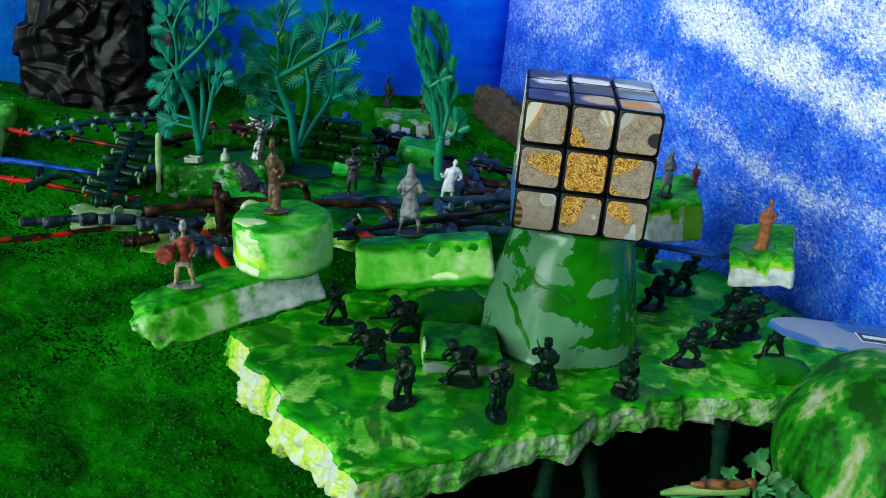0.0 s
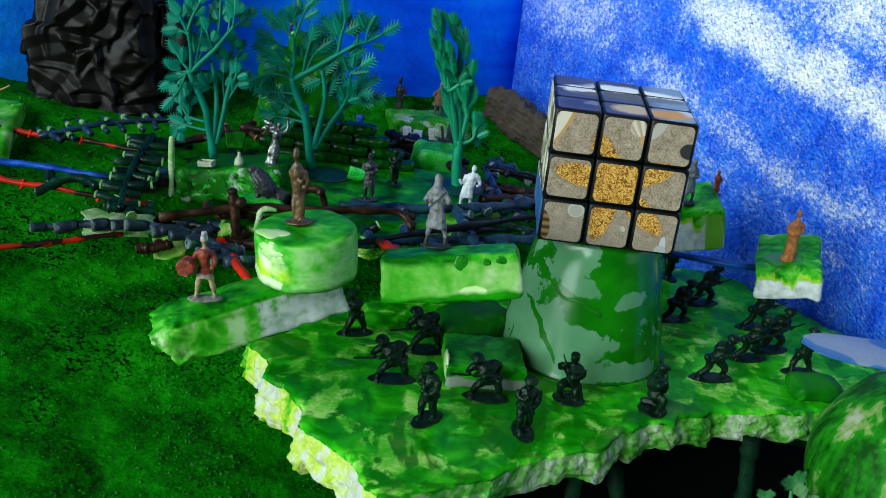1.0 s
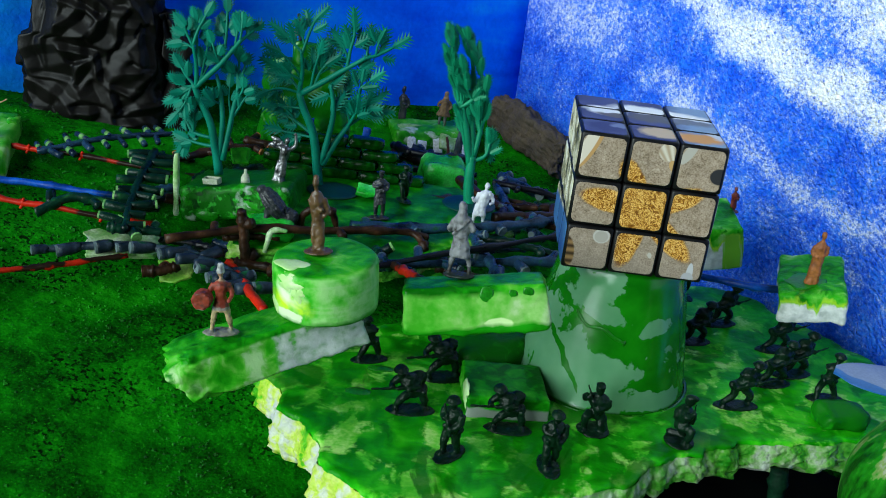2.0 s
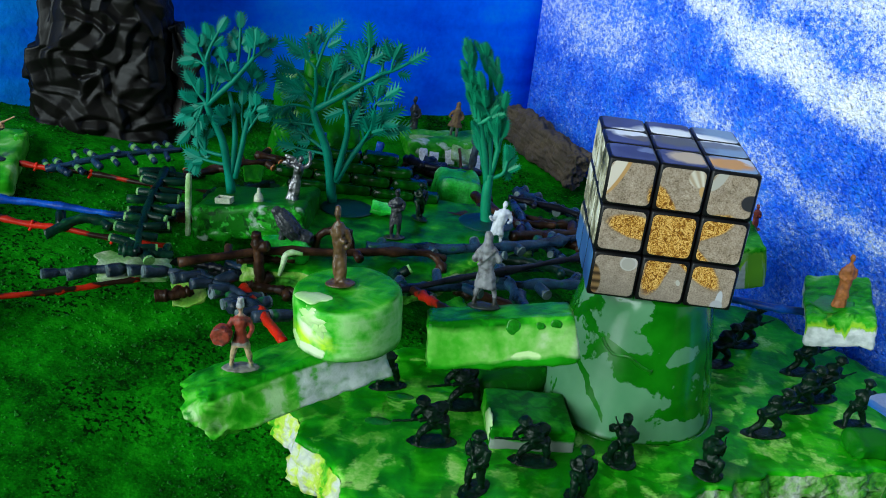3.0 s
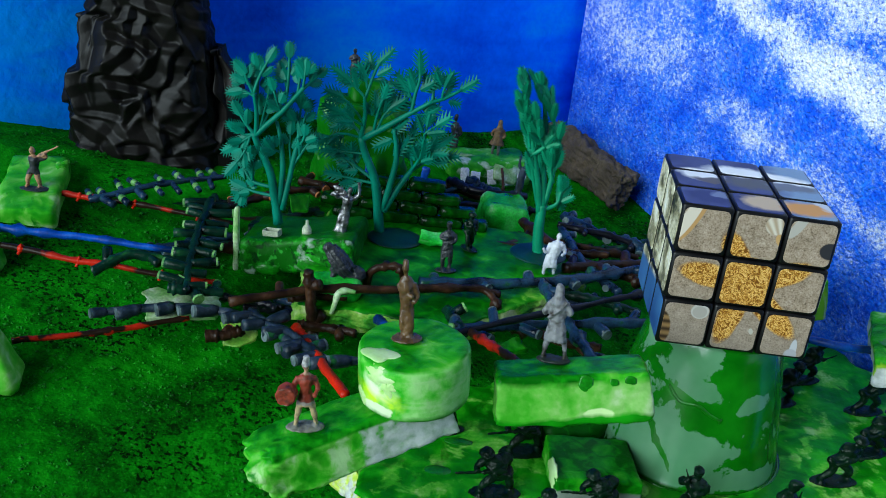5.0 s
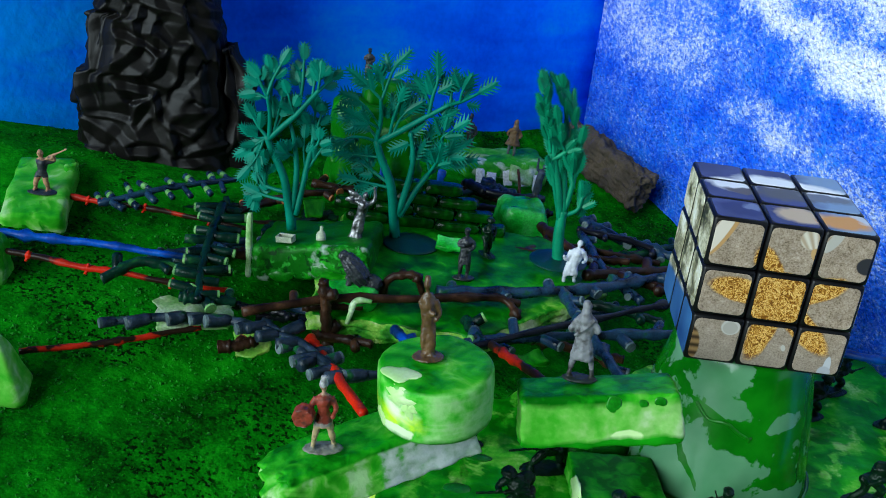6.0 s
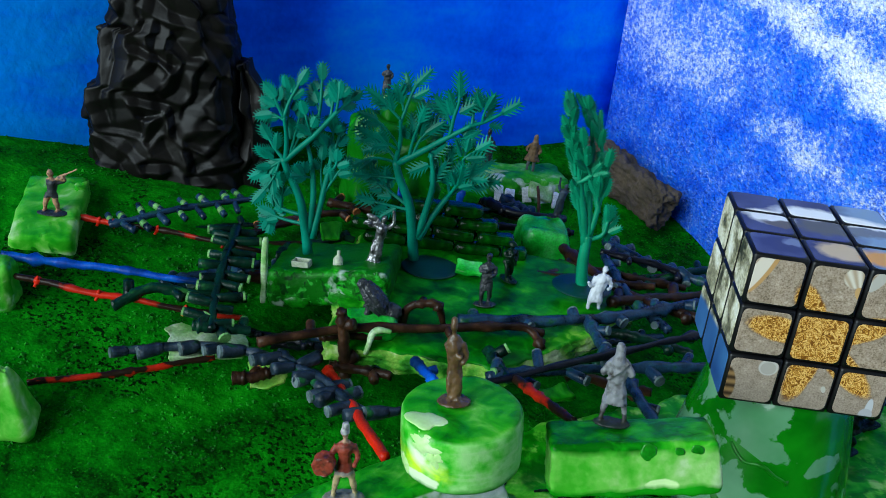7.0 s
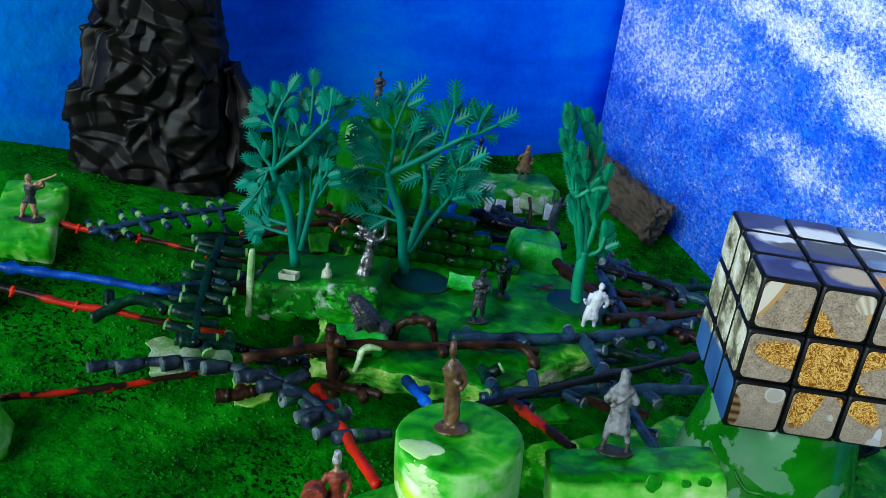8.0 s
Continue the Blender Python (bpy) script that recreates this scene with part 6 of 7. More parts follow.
# ---- twigs and sticks ----
def stick(name, pts, r, material, label, seed, stubs=0, knots=4, lengthen=0.006, cap=None, group="painted twigs", rake=0.4, fat=1.0, across=None, both=False):
    rnd = random.Random(seed)
    line = bend(pts, 26, 0.0008, seed)
    base = line[0].copy()
    root = thing(name, Matrix.Translation(base), label, "twig", group=group)
    bm = bmesh.new()
    rad = [r * (1.05 - 0.25 * k / 25 + 0.10 * n3(line[k], 160, seed)) for k in range(26)]
    for _ in range(knots):
        k = rnd.randrange(2, 24)
        rad[k] *= 1.35
    tube(bm, [p - base for p in line], rad, 10)
    for v in bm.verts:
        # uneven bark
        v.co += Vector((n3(v.co, 800, seed), n3(v.co, 800, seed + 5), n3(v.co, 800, seed + 9))) * r * 0.30
    part("stem", bm, material, root)
    for q in range(3 if material is M_REDTWIG and r < 0.0016 else 0):
        # broken-off side shoots, thick with paint
        k = (4, 11, 19)[q]
        bm = bmesh.new()
        ball(bm, line[k] - base, (r * 1.4, r * 1.3, r * 1.25), 8)
        for d in (Vector((0.2, -0.4, 0.8)), Vector((-0.3, -0.6, -0.7))):
            tube(bm, [line[k] - base, line[k] - base + d * r * 2.2], [r * 0.7, r * 0.45], 7)
        part("knot", bm, M_REDROD, root, "bright red knot")
    for q in range(stubs):
        k = 1 + int(23 * (q + 0.5) / stubs)
        way = (line[k + 1] - line[k]).normalized()
        side = way.cross(Vector((rnd.uniform(-0.3, 0.3), rnd.uniform(-0.3, 0.3), 1))).normalized() * (1 if q % 2 else -1)
        d = (side + way * (rake + rnd.uniform(-0.5, 0.5)) + Vector((0, 0, rnd.uniform(-0.2, 0.35)))).normalized()
        ln = lengthen * rnd.uniform(0.65, 1.3)
        if across:
            # stubs that all lie one way, or to both sides
            wild = 0.26 if both else 0.18
            d = (Vector(across) + Vector((rnd.uniform(-wild, wild), rnd.uniform(-wild, wild), rnd.uniform(-0.10, 0.16)))).normalized() * (-1 if both and q % 2 else 1)
        bm = bmesh.new()
        a, b = line[k] - base, line[k] - base + d * (r + ln)
        rs = r * fat * rnd.uniform(0.8, 1.1)
        tube(bm, bend([a, a.lerp(b, 0.5), b], 5), [rs * 0.7, rs * 0.92, rs * 0.98, rs * 1.0, rs * 0.94], 9)
        stub = part("stub", bm, material, root)
        banded = both and rake > 0.5
        if banded and q % 4 != 1:
            bm = bmesh.new()
            u0 = rnd.uniform(0.30, 0.48)
            tube(bm, [a.lerp(b, u0), a.lerp(b, u0 + 0.12), a.lerp(b, u0 + 0.30)], [rs * 0.97, rs * 1.09, rs * 1.03], 9)
            part("paint_band", bm, cap, stub, "pale green dab of paint")
        if cap and not banded and rnd.random() < (0.55 if both else 0.9):
            bm = bmesh.new()
            tube(bm, [b - d * 0.0006, b + d * 0.0004], [rs * 0.97, rs * 0.93], 9)
            part("cut_end", bm, cap, stub, "pale cut end", smooth=False)
    return root


STICKS = {
    "red_a": [(-0.212, 0.043, 0.030), (-0.180, 0.054, 0.032), (-0.144, 0.069, 0.036)],
    "red_b": [(-0.238, 0.091, 0.050), (-0.194, 0.088, 0.048), (-0.138, 0.089, 0.044)],
    "blue_a": [(-0.250, 0.1035, 0.0522), (-0.205, 0.108, 0.050), (-0.161, 0.110, 0.048)],
    "red_c": [(-0.236, 0.153, 0.052), (-0.189, 0.149, 0.052), (-0.142, 0.144, 0.050)],
    "arch": [(-0.218, 0.148, 0.052), (-0.188, 0.163, 0.058), (-0.159, 0.191, 0.056)],
    "stubs": [(-0.184, 0.064, 0.036), (-0.151, 0.070, 0.040), (-0.125, 0.065, 0.043), (-0.097, 0.048, 0.047), (-0.077, 0.025, 0.050), (-0.063, 0.027, 0.050)],
    "stub2": [(-0.116, 0.065, 0.045), (-0.096, 0.044, 0.046), (-0.084, 0.033, 0.048)],
    "red_d": [(-0.0958, 0.0634, 0.0406), (-0.0839, 0.0352, 0.0471), (-0.064, -0.017, 0.062)],
    "brown_a": [(-0.125, 0.065, 0.048), (-0.090, 0.079, 0.052), (-0.046, 0.091, 0.052), (-0.016, 0.103, 0.050), (-0.007, 0.094, 0.045)],
    "post": [(-0.089, 0.073, 0.032), (-0.093, 0.075, 0.063)],
    "blue_long": [(-0.045, 0.101, 0.050), (0.021, 0.120, 0.050), (0.069, 0.150, 0.050)],
    "black_a": [(-0.050, 0.042, 0.050), (-0.025, 0.051, 0.055), (0.020, 0.076, 0.058), (0.063, 0.100, 0.060)],
    "blue_low": [(-0.031, 0.061, 0.048), (0.003, 0.072, 0.050), (0.062, 0.085, 0.052)],
    "dk_down": [(0.013, 0.117, 0.050), (0.023, 0.075, 0.052), (0.034, 0.032, 0.055)],
    "red_e": [(-0.020, 0.051, 0.055), (-0.001, 0.011, 0.066)],
    "right_a": [(0.032, 0.227, 0.042), (0.051, 0.207, 0.042), (0.084, 0.188, 0.042)],
    "right_b": [(0.007, 0.206, 0.044), (0.034, 0.161, 0.045), (0.072, 0.134, 0.048)],
    "right_c": [(0.026, 0.144, 0.047), (0.079, 0.167, 0.046)],
    "right_d": [(0.029, 0.200, 0.045), (0.038, 0.154, 0.045), (0.053, 0.125, 0.046)],
    "back_a": [(-0.153, 0.162, 0.050), (-0.129, 0.186, 0.052), (-0.108, 0.199, 0.052)],
    "back_b": [(-0.122, 0.213, 0.050), (-0.083, 0.213, 0.048)],
    "back_c": [(-0.038, 0.269, 0.040), (-0.018, 0.250, 0.042), (0.011, 0.252, 0.042)],
    "ladder": [(-0.155, 0.148, 0.060), (-0.153, 0.110, 0.055), (-0.146, 0.071, 0.048)],
    "arch2": [(-0.192, 0.083, 0.046), (-0.178, 0.092, 0.052), (-0.157, 0.095, 0.050), (-0.138, 0.099, 0.048)],
    "leftbr": [(-0.155, 0.074, 0.047), (-0.131, 0.078, 0.046)],
    "bl2": [(-0.061, 0.071, 0.045), (-0.050, 0.048, 0.050)],
    "gr_down": [(-0.031, 0.086, 0.046), (-0.022, 0.059, 0.050)],
}
M_CUT = mat("pale_cut_wood", [(0.3, (0.03, 0.18, 0.025)), (0.7, (0.18, 0.40, 0.11))], scale=200, rough=0.6, bump=0.3, bscale=900, grain=0.3)
M_CUTBLUE = mat("grey_blue_cut_wood", [(0.35, (0.025, 0.05, 0.055)), (0.65, (0.13, 0.18, 0.18))], scale=200, rough=0.6, bump=0.3, bscale=900, grain=0.3)
for key, (r, material, label, stubs, knots, longer, cap) in {
    "red_a": (0.0014, M_REDBAND, "thin stick painted red and black", 0, 5, 0, None), "red_b": (0.0015, M_REDTWIG, "thin stick painted red with knots", 0, 5, 0, None), "blue_a": (0.0019, M_BLUESTICK, "straight stick painted bright blue", 0, 4, 0, None),
    "red_c": (0.0014, M_REDTWIG, "thin stick painted red and black", 0, 4, 0, None), "arch": (0.0017, M_BLUETWIG, "arched blue black twig with pale painted stubs", 15, 3, 0.0080, M_CUT), "stubs": (0.0019, M_STUBTWIG, "crooked blue black twig with cut stubs", 12, 3, 0.0080, M_CUTBLUE),
    "stub2": (0.0019, M_STUBTWIG, "short blue black twig with cut stubs", 6, 2, 0.0080, M_CUTBLUE), "red_d": (0.0022, M_REDROD, "bright red stick holding up the foam log", 0, 2, 0, None), "brown_a": (0.0021, M_BROWNTWIG, "bent dark brown twig", 3, 4, 0.004, None),
    "post": (0.0027, M_BROWNTWIG, "upright dark brown post", 2, 3, 0.003, None), "blue_long": (0.0027, M_BLUETWIG, "long blue grey branch with knots", 6, 6, 0.003, M_CUTBLUE), "black_a": (0.0015, M_BLACKTWIG, "slim black stick with rings", 0, 12, 0, None),
    "blue_low": (0.0024, M_BLUETWIG, "blue grey branch with drooping side twigs", 7, 4, 0.011, M_CUTBLUE), "dk_down": (0.0025, M_BLUETWIG, "blue green branch crossing the pile", 3, 4, 0.004, M_CUTBLUE), "red_e": (0.0019, M_REDTWIG, "red stick holding up the foam bar", 0, 2, 0, None),
    "right_a": (0.0028, M_BLUETWIG, "knobbly blue black cut branch", 9, 6, 0.003, M_CUTBLUE), "right_b": (0.0027, M_BROWNTWIG, "dark brown bare crooked branch", 4, 4, 0.005, None), "right_c": (0.0025, M_BROWNTWIG, "dark brown bare crooked branch", 4, 4, 0.006, None), "right_d": (0.0024, M_BLUETWIG, "blue black branch among the twigs", 4, 3, 0.004, M_CUTBLUE),
    "back_a": (0.0020, M_BROWNTWIG, "dark brown twig lying on moss", 4, 4, 0.004, M_ORANGE), "back_b": (0.0022, M_BROWNTWIG, "dark twig with orange ends", 4, 4, 0.005, M_ORANGE), "back_c": (0.0024, M_BLACKTWIG, "black twig behind the boulder", 4, 3, 0.003, None),
    "ladder": (0.0022, M_GREENTWIG, "green black twig with a row of stubs", 18, 3, 0.0085, M_CUT), "arch2": (0.0023, M_GREENTWIG, "curved green black twig", 3, 3, 0.005, None), "leftbr": (0.0026, M_GREENTWIG, "short green black twig", 3, 2, 0.004, M_CUT),
    "bl2": (0.0022, M_BLUESTICK, "short blue painted twig", 1, 2, 0.003, None), "gr_down": (0.0024, M_GREENTWIG, "green painted twig with pale end", 2, 2, 0.004, M_CUT)}.items():
    stick("twig", STICKS[key], r, material, label, len(key) * 3.7 + STICKS[key][0][0] * 100, stubs, knots, longer, cap, rake={"stubs": -0.7, "stub2": -0.7, "arch": 0.6}.get(key, 0.4), fat={"stubs": 1.55, "stub2": 1.55, "ladder": 1.1, "arch": 1.1}.get(key, 1.0), across={"stubs": (-0.85, -0.50, 0.0), "stub2": (-0.75, -0.65, 0.0), "ladder": (-1.0, -0.12, 0.0), "arch": (-0.62, 0.70, 0.15)}.get(key), both=key in ("ladder", "arch", "stub2"))

rnd = random.Random(31)
PILES = (((0.020, 0.085), (0.075, 0.205), (0.030, 0.046), 9, (1.0, 0.28)), ((-0.130, -0.050), (0.084, 0.100), (0.026, 0.036), 5, (1.0, 0.1)), ((-0.185, -0.110), (0.130, 0.200), (0.030, 0.046), 7, (1.0, 0.35)), ((-0.060, 0.010), (0.215, 0.275), (0.026, 0.034), 2, (1.0, 0.2)))
for (x0, x1), (y0, y1), (z0, z1), many, lie in PILES:
    for k in range(many):
        mid = Vector((rnd.uniform(x0, x1), rnd.uniform(y0, y1), rnd.uniform(z0, z1)))
        way = (Vector((*lie, 0)) + Vector((rnd.uniform(-0.4, 0.4), rnd.uniform(-0.6, 0.6), rnd.uniform(-0.10, 0.10)))).normalized() * rnd.uniform(0.018, 0.034)
        material, word = rnd.choice(((M_BLUETWIG, "blue black"), (M_BROWNTWIG, "dark brown"), (M_BLACKTWIG, "black"), (M_GREENTWIG, "green black")))
        stick("twig", [mid - way, mid + Vector((0, 0, rnd.uniform(-0.002, 0.003))), mid + way], rnd.uniform(0.0017, 0.0026), material, word + " twig lying in the tangled pile", 70 + k + 10 * x0, rnd.randrange(2, 6), 4, 0.004, M_CUTBLUE if material is M_BLUETWIG else None)


# a bent twig that makes a loop, and short crossing ends round the upright post
stick("twig", [(-0.0690, 0.096, 0.0470), (-0.0671, 0.095, 0.0567), (-0.0606, 0.095, 0.0599), (-0.0541, 0.095, 0.0593), (-0.0506, 0.096, 0.0480)], 0.0019, M_BROWNTWIG, "dark brown twig bent into a loop", 81, 1, 5, 0.003, None)
stick("twig", [(-0.0960, 0.070, 0.0385), (-0.0850, 0.071, 0.0380), (-0.0700, 0.068, 0.0390)], 0.0022, M_BROWNTWIG, "short brown twig at the foot of the post", 83, 2, 3, 0.003, M_ORANGE)
stick("twig", [(-0.1020, 0.078, 0.0470), (-0.0900, 0.080, 0.0480), (-0.0760, 0.084, 0.0475)], 0.0020, M_BROWNTWIG, "short brown twig behind the post", 84, 1, 3, 0.003, None)
stick("twig", [(-0.1340, 0.058, 0.0345), (-0.1260, 0.060, 0.0350), (-0.1180, 0.063, 0.0365)], 0.0026, M_BROWNTWIG, "split brown twig end under the stubs", 85, 1, 2, 0.002, M_ORANGE)
# logs lying in front of the far ridge, with a post that leans on it
stick("twig", [(-0.0400, 0.2970, 0.0265), (-0.0270, 0.2975, 0.0235), (-0.0140, 0.2980, 0.0200)], 0.0034, M_BROWNTWIG, "split dark brown log on the moss", 87, 1, 2, 0.002, M_ORANGE)
stick("twig", [(-0.0265, 0.3110, 0.0255), (-0.0150, 0.3095, 0.0225), (-0.0050, 0.3085, 0.0205)], 0.0034, M_BLUETWIG, "thick blue black log with pale cut knots", 88, 3, 3, 0.002, M_CUTBLUE)
stick("twig", [(0.0000, 0.3130, 0.0130), (-0.0010, 0.3150, 0.0240), (-0.0030, 0.3180, 0.0345)], 0.0011, M_REDBROWN, "upright red brown stick leaning on the ridge", 89, 0, 3, 0, None)


def make_glob():
    """A thick pale strand of paint hanging over the brown twig."""
    bm = bmesh.new()
    line = bend([(-0.0822, 0.0770, 0.0420), (-0.0808, 0.0765, 0.0475), (-0.0796, 0.0775, 0.0523), (-0.0765, 0.0785, 0.0536), (-0.0722, 0.0790, 0.0532)], 18, 0.0006, 3.0)
    tube(bm, line, [0.0006 + 0.0009 * math.sin(math.pi * (0.12 + 0.8 * k / 17)) + 0.0004 * n3(line[k], 300, 2) for k in range(18)], 12)
    solid("paint_strand", bm, M_SCRAP, Matrix(), "pale green strand of paint over a brown twig", "paint strand")


make_glob()


# ---- the raised foam terraces ----
def sheet(name, outline, top_z, thick, label, seed, category="foam sheet"):
    root = thing(name, pose(0, 0, 0), label, category)
    top, rim = torn_sheet(outline, thick, seed, z=lambda x, y: top_z, rings=8, step=0.003)
    part("painted_top", top, M_SHEET, root)
    part("torn_edge", rim, M_SHEETEDGE, root, "rough yellow green foam edge")


sheet("foam_sheet", [(-0.098, 0.078), (-0.047, 0.078), (-0.028, 0.075), (0.006, 0.105), (0.034, 0.138), (0.03, 0.165), (0.007, 0.19), (-0.047, 0.196), (-0.10, 0.194), (-0.10, 0.12)], 0.0445, 0.010, "flat green foam sheet carrying figures and trees", 4.0)
block("foam_terrace", pose(-0.1040, 0.1406, 0.0355, -6, -8, -2), (0.0570, 0.0440, 0.0180), "green foam terrace with white streaks", 13.0, r=0.003, bump=0.0018, material=M_SHADY,
      drips=((6, -21.6, 6, 5, 1.0, 4, M_SPOT), (-14, -21.8, 3, 7, 1.2, 3, M_SPOT), (18, -21.6, 8, 5, 1.0, 5, M_SPOT)))
block("foam_pillar", pose(-0.134, 0.113, 0.040, 0, 0, 0), (0.0027, 0.0026, 0.033), "thin pale green foam pillar", 14.0, r=0.001, cuts=5, bump=0.0005, material=M_SCRAP)
block("foam_tower", pose(-0.092, 0.240, 0.035, 0, 0, 20), (0.050, 0.030, 0.060), "torn pale green foam hill behind the trees", 15.0, r=0.008, bump=0.005, fine=0.0005, cuts=22, material=M_KNOLL)
block("foam_tower", pose(-0.0885, 0.243, 0.0755, 0, 0, 20), (0.024, 0.018, 0.030), "upright green foam spur", 16.0, r=0.004, bump=0.003, fine=0.0004, cuts=18, material=M_KNOLL)
block("foam_boulder", pose(-0.003, 0.227, 0.0225, 0, 0, 12), (0.0285, 0.030, 0.0262), "glossy mint green foam boulder", 17.0, r=0.005, bump=0.0022, cuts=16, taper=0.12, material=M_MINT)
block("foam_ridge", pose(-0.014, 0.345, 0.008, 0, 0, 15), (0.062, 0.030, 0.026), "green foam ridge with a torn white front", 18.0, r=0.005, bump=0.003, under=1.0, material=M_HILL)
PLANK_JOINTS = ((-0.0985, -0.0755, -0.0510, -0.0265, -0.0130), (-0.1060, -0.0840, -0.0625, -0.0405, -0.0200), (-0.0965, -0.0735, -0.0505, -0.0290), (-0.1040, -0.0810, -0.0590, -0.0380))
for row, joints in enumerate(PLANK_JOINTS):
    for col, (x0, x1) in enumerate(zip(joints, joints[1:])):
        wave = math.sin(row * 3.7 + col * 1.9)
        block("foam_plank", pose((x0 + x1) / 2, 0.1860 + 0.0035 * row, 0.0436 + 0.0053 * row, -8 + 3 * wave, 1.5 * wave, 2 * math.sin(row + col * 1.9)), (x1 - x0 - 0.0004, 0.011, 0.0060 + 0.0004 * wave), "dark green painted foam plank in a low wall", 20.0 + row * 4 + col, r=0.0027, cuts=8, bump=0.0006, category="foam plank", material=M_PLANK)


def make_rock():
    bm = bmesh.new()
    slab(bm, (0.016, 0.084, 0.026), 0.004, 36, 0.0034, 90, 21.0, 0.0026)
    solid("stone", bm, M_ROCK, pose(0.0570, 0.3560, 0.0330, 10, 8, 38), "flat brown grey stone leaning against the wall", "stone", smooth=False)


make_rock()


# ---- single figures ----
COAT = figure("coat_figure", M_COATED, [(-3.2, 0.2), (3.0, 0.5)], (0, 0, 11.0), (0, 0, 17.3), (0, -0.4, 22.2), [(-1.2, -2.4, 15.4), (1.2, -2.4, 14.8)], elbows=[(-4.0, 0.3, 14.8), (4.0, 0.3, 14.6)], hat="hood", foot=(5.0, 2.8), girth=0.76,
              coat=((6.4, 3.4, 2.2), (8.5, 3.0, 2.0), (11.5, 2.4, 1.7), (13.4, 2.1, 1.5), (13.9, 2.4, 1.65), (16.5, 2.65, 1.7), (18.6, 2.5, 1.5), (19.8, 1.4, 1.1)), extra=lambda bm: tube(bm, [mm((-2.6, 1.2, 18.8)), mm((0, 2.1, 16.2)), mm((2.6, 1.4, 13.6))], 0.0005, 6))
place("coat_figure", COAT, pose(0.0072, -0.0125, 0.0832, 4, 4, 172) @ Matrix.Scale(1.22, 4), "grey metal miniature in a long hooded coat on the foam bar")
DRUMMER = figure("drummer_figure", M_DRUMMER, [(-2.9, 0), (3.2, 0.5)], (0, 0, 11), (0, 0, 16.8), (0, -0.3, 21.6), [(-3.2, -2.6, 12.5), (2.6, -2.6, 12.5)], hat="tall", foot=(6.2, 4.0), skirt=(8.0, 3.0), girth=0.84, extra=lambda bm: tube(bm, [mm((-6.2, -4.0, 12.6)), mm((-5.4, -0.2, 13.0))], 0.0032, 20))
place("drummer_figure", DRUMMER, pose(-0.0735, -0.0430, 0.0650, -6, -2, 10) @ Matrix.Diagonal((1.06, 1.06, 1.05, 1)), "painted miniature drummer in a red jacket on the foam log")
STATUE = figure("robed_statue", M_BRONZE, [(-1.4, 0), (1.4, 0)], (0, 0, 10), (-0.3, 0, 17), (-0.6, -0.3, 23.0), [(1.8, -2.4, 14.5), (2.6, -0.8, 12.6)], foot=(5.6, 5.0), girth=0.92, coat=((1.0, 2.1, 1.9), (5, 2.2, 1.8), (10, 2.2, 1.8), (14, 2.5, 1.9), (18, 2.7, 1.8), (20, 1.5, 1.3)), extra=lambda bm: ball(bm, mm((-0.6, 0.3, 24.2)), (0.0013, 0.0014, 0.0012), 8))
place("robed_statue", STATUE, pose(-0.0440, -0.0235, 0.0912, -6, -5, 0) @ Matrix.Diagonal((0.96, 0.96, 1.12, 1)), "bronze painted robed statue on a round base")
WHITE = figure("white_figure", M_WHITE, [(-3.6, 0), (1.0, 1)], (-0.8, 0, 8.5), (0.6, 0, 14.2), (1.2, -0.3, 18.6), [(-5.0, -2.0, 12.5), (3.6, -1.4, 10.4)], elbows=[(-3.6, -1.0, 11.0), (4.8, 0.2, 11.4)], foot=None, girth=0.95, coat=((4.0, 2.8, 2.1), (8, 2.8, 1.9), (11, 2.8, 1.9), (14.5, 3.4, 2.0), (16.2, 2.1, 1.5)))
place("white_figure", WHITE, pose(0.0195, 0.137, 0.0450, -8, 0, 0) @ Matrix.Scale(1.12, 4), "chalk white miniature figure leaning forward")
DARKFIG = figure("dark_figure", M_DARKGREY, [(-1.6, 0), (1.6, 0.4)], (0, 0, 11), (0, 0, 16.8), (0, -0.3, 21.6), [(-1.6, -2.6, 16.0), (1.2, -2.8, 14.0)], hat="cap", foot=(5, 3.6), girth=0.95, coat=((7.2, 3.0, 2.3), (10, 2.7, 2.0), (13, 2.3, 1.7), (16.5, 2.9, 1.9), (18.2, 2.8, 1.7), (19.2, 1.4, 1.2)))
place("dark_figure", DARKFIG, pose(-0.0335, 0.1285, 0.0448, -6, 0, 10) @ Matrix.Scale(1.1, 4), "dark grey plastic figure with folded arms")
place("green_figure", STAND, pose(-0.0226, 0.1580, 0.0448, -4, 0, 30) @ Matrix.Scale(0.88, 4), "dark green plastic figure beside the boulder")
DANCER = figure("winged_figure", M_SILVER, [(-1.2, 0), (1.4, 0.6)], (0, 0, 9.5), (0.6, 0, 15.2), (0.6, -0.2, 19.2), [(-4.6, -1.2, 16.4), (3.6, 0, 22.8)], foot=(3.6, 3.0), girth=0.85, extra=lambda bm: (ball(bm, mm((-3.4, 0.8, 18.2)), (0.0036, 0.0007, 0.0013), 10, Euler((0, 0.35, 0)).to_matrix()), ball(bm, mm((-5.2, 0.8, 16.4)), (0.0026, 0.0006, 0.0011), 10, Euler((0, -0.5, 0)).to_matrix())), coat=((0.8, 2.9, 2.4), (3, 2.5, 2.0), (7, 2.2, 1.8), (10.5, 1.8, 1.5), (14, 2.2, 1.6), (16.5, 1.4, 1.1)))
place("winged_figure", DANCER, pose(-0.0875, 0.137, 0.0545, -6, 6, 0) @ Matrix.Scale(1.2, 4), "silver grey dancing figurine with raised arms")
STATUE_DARK = STATUE.copy()
STATUE_DARK.materials[0] = M_DARKGREY
RED = STATUE.copy()
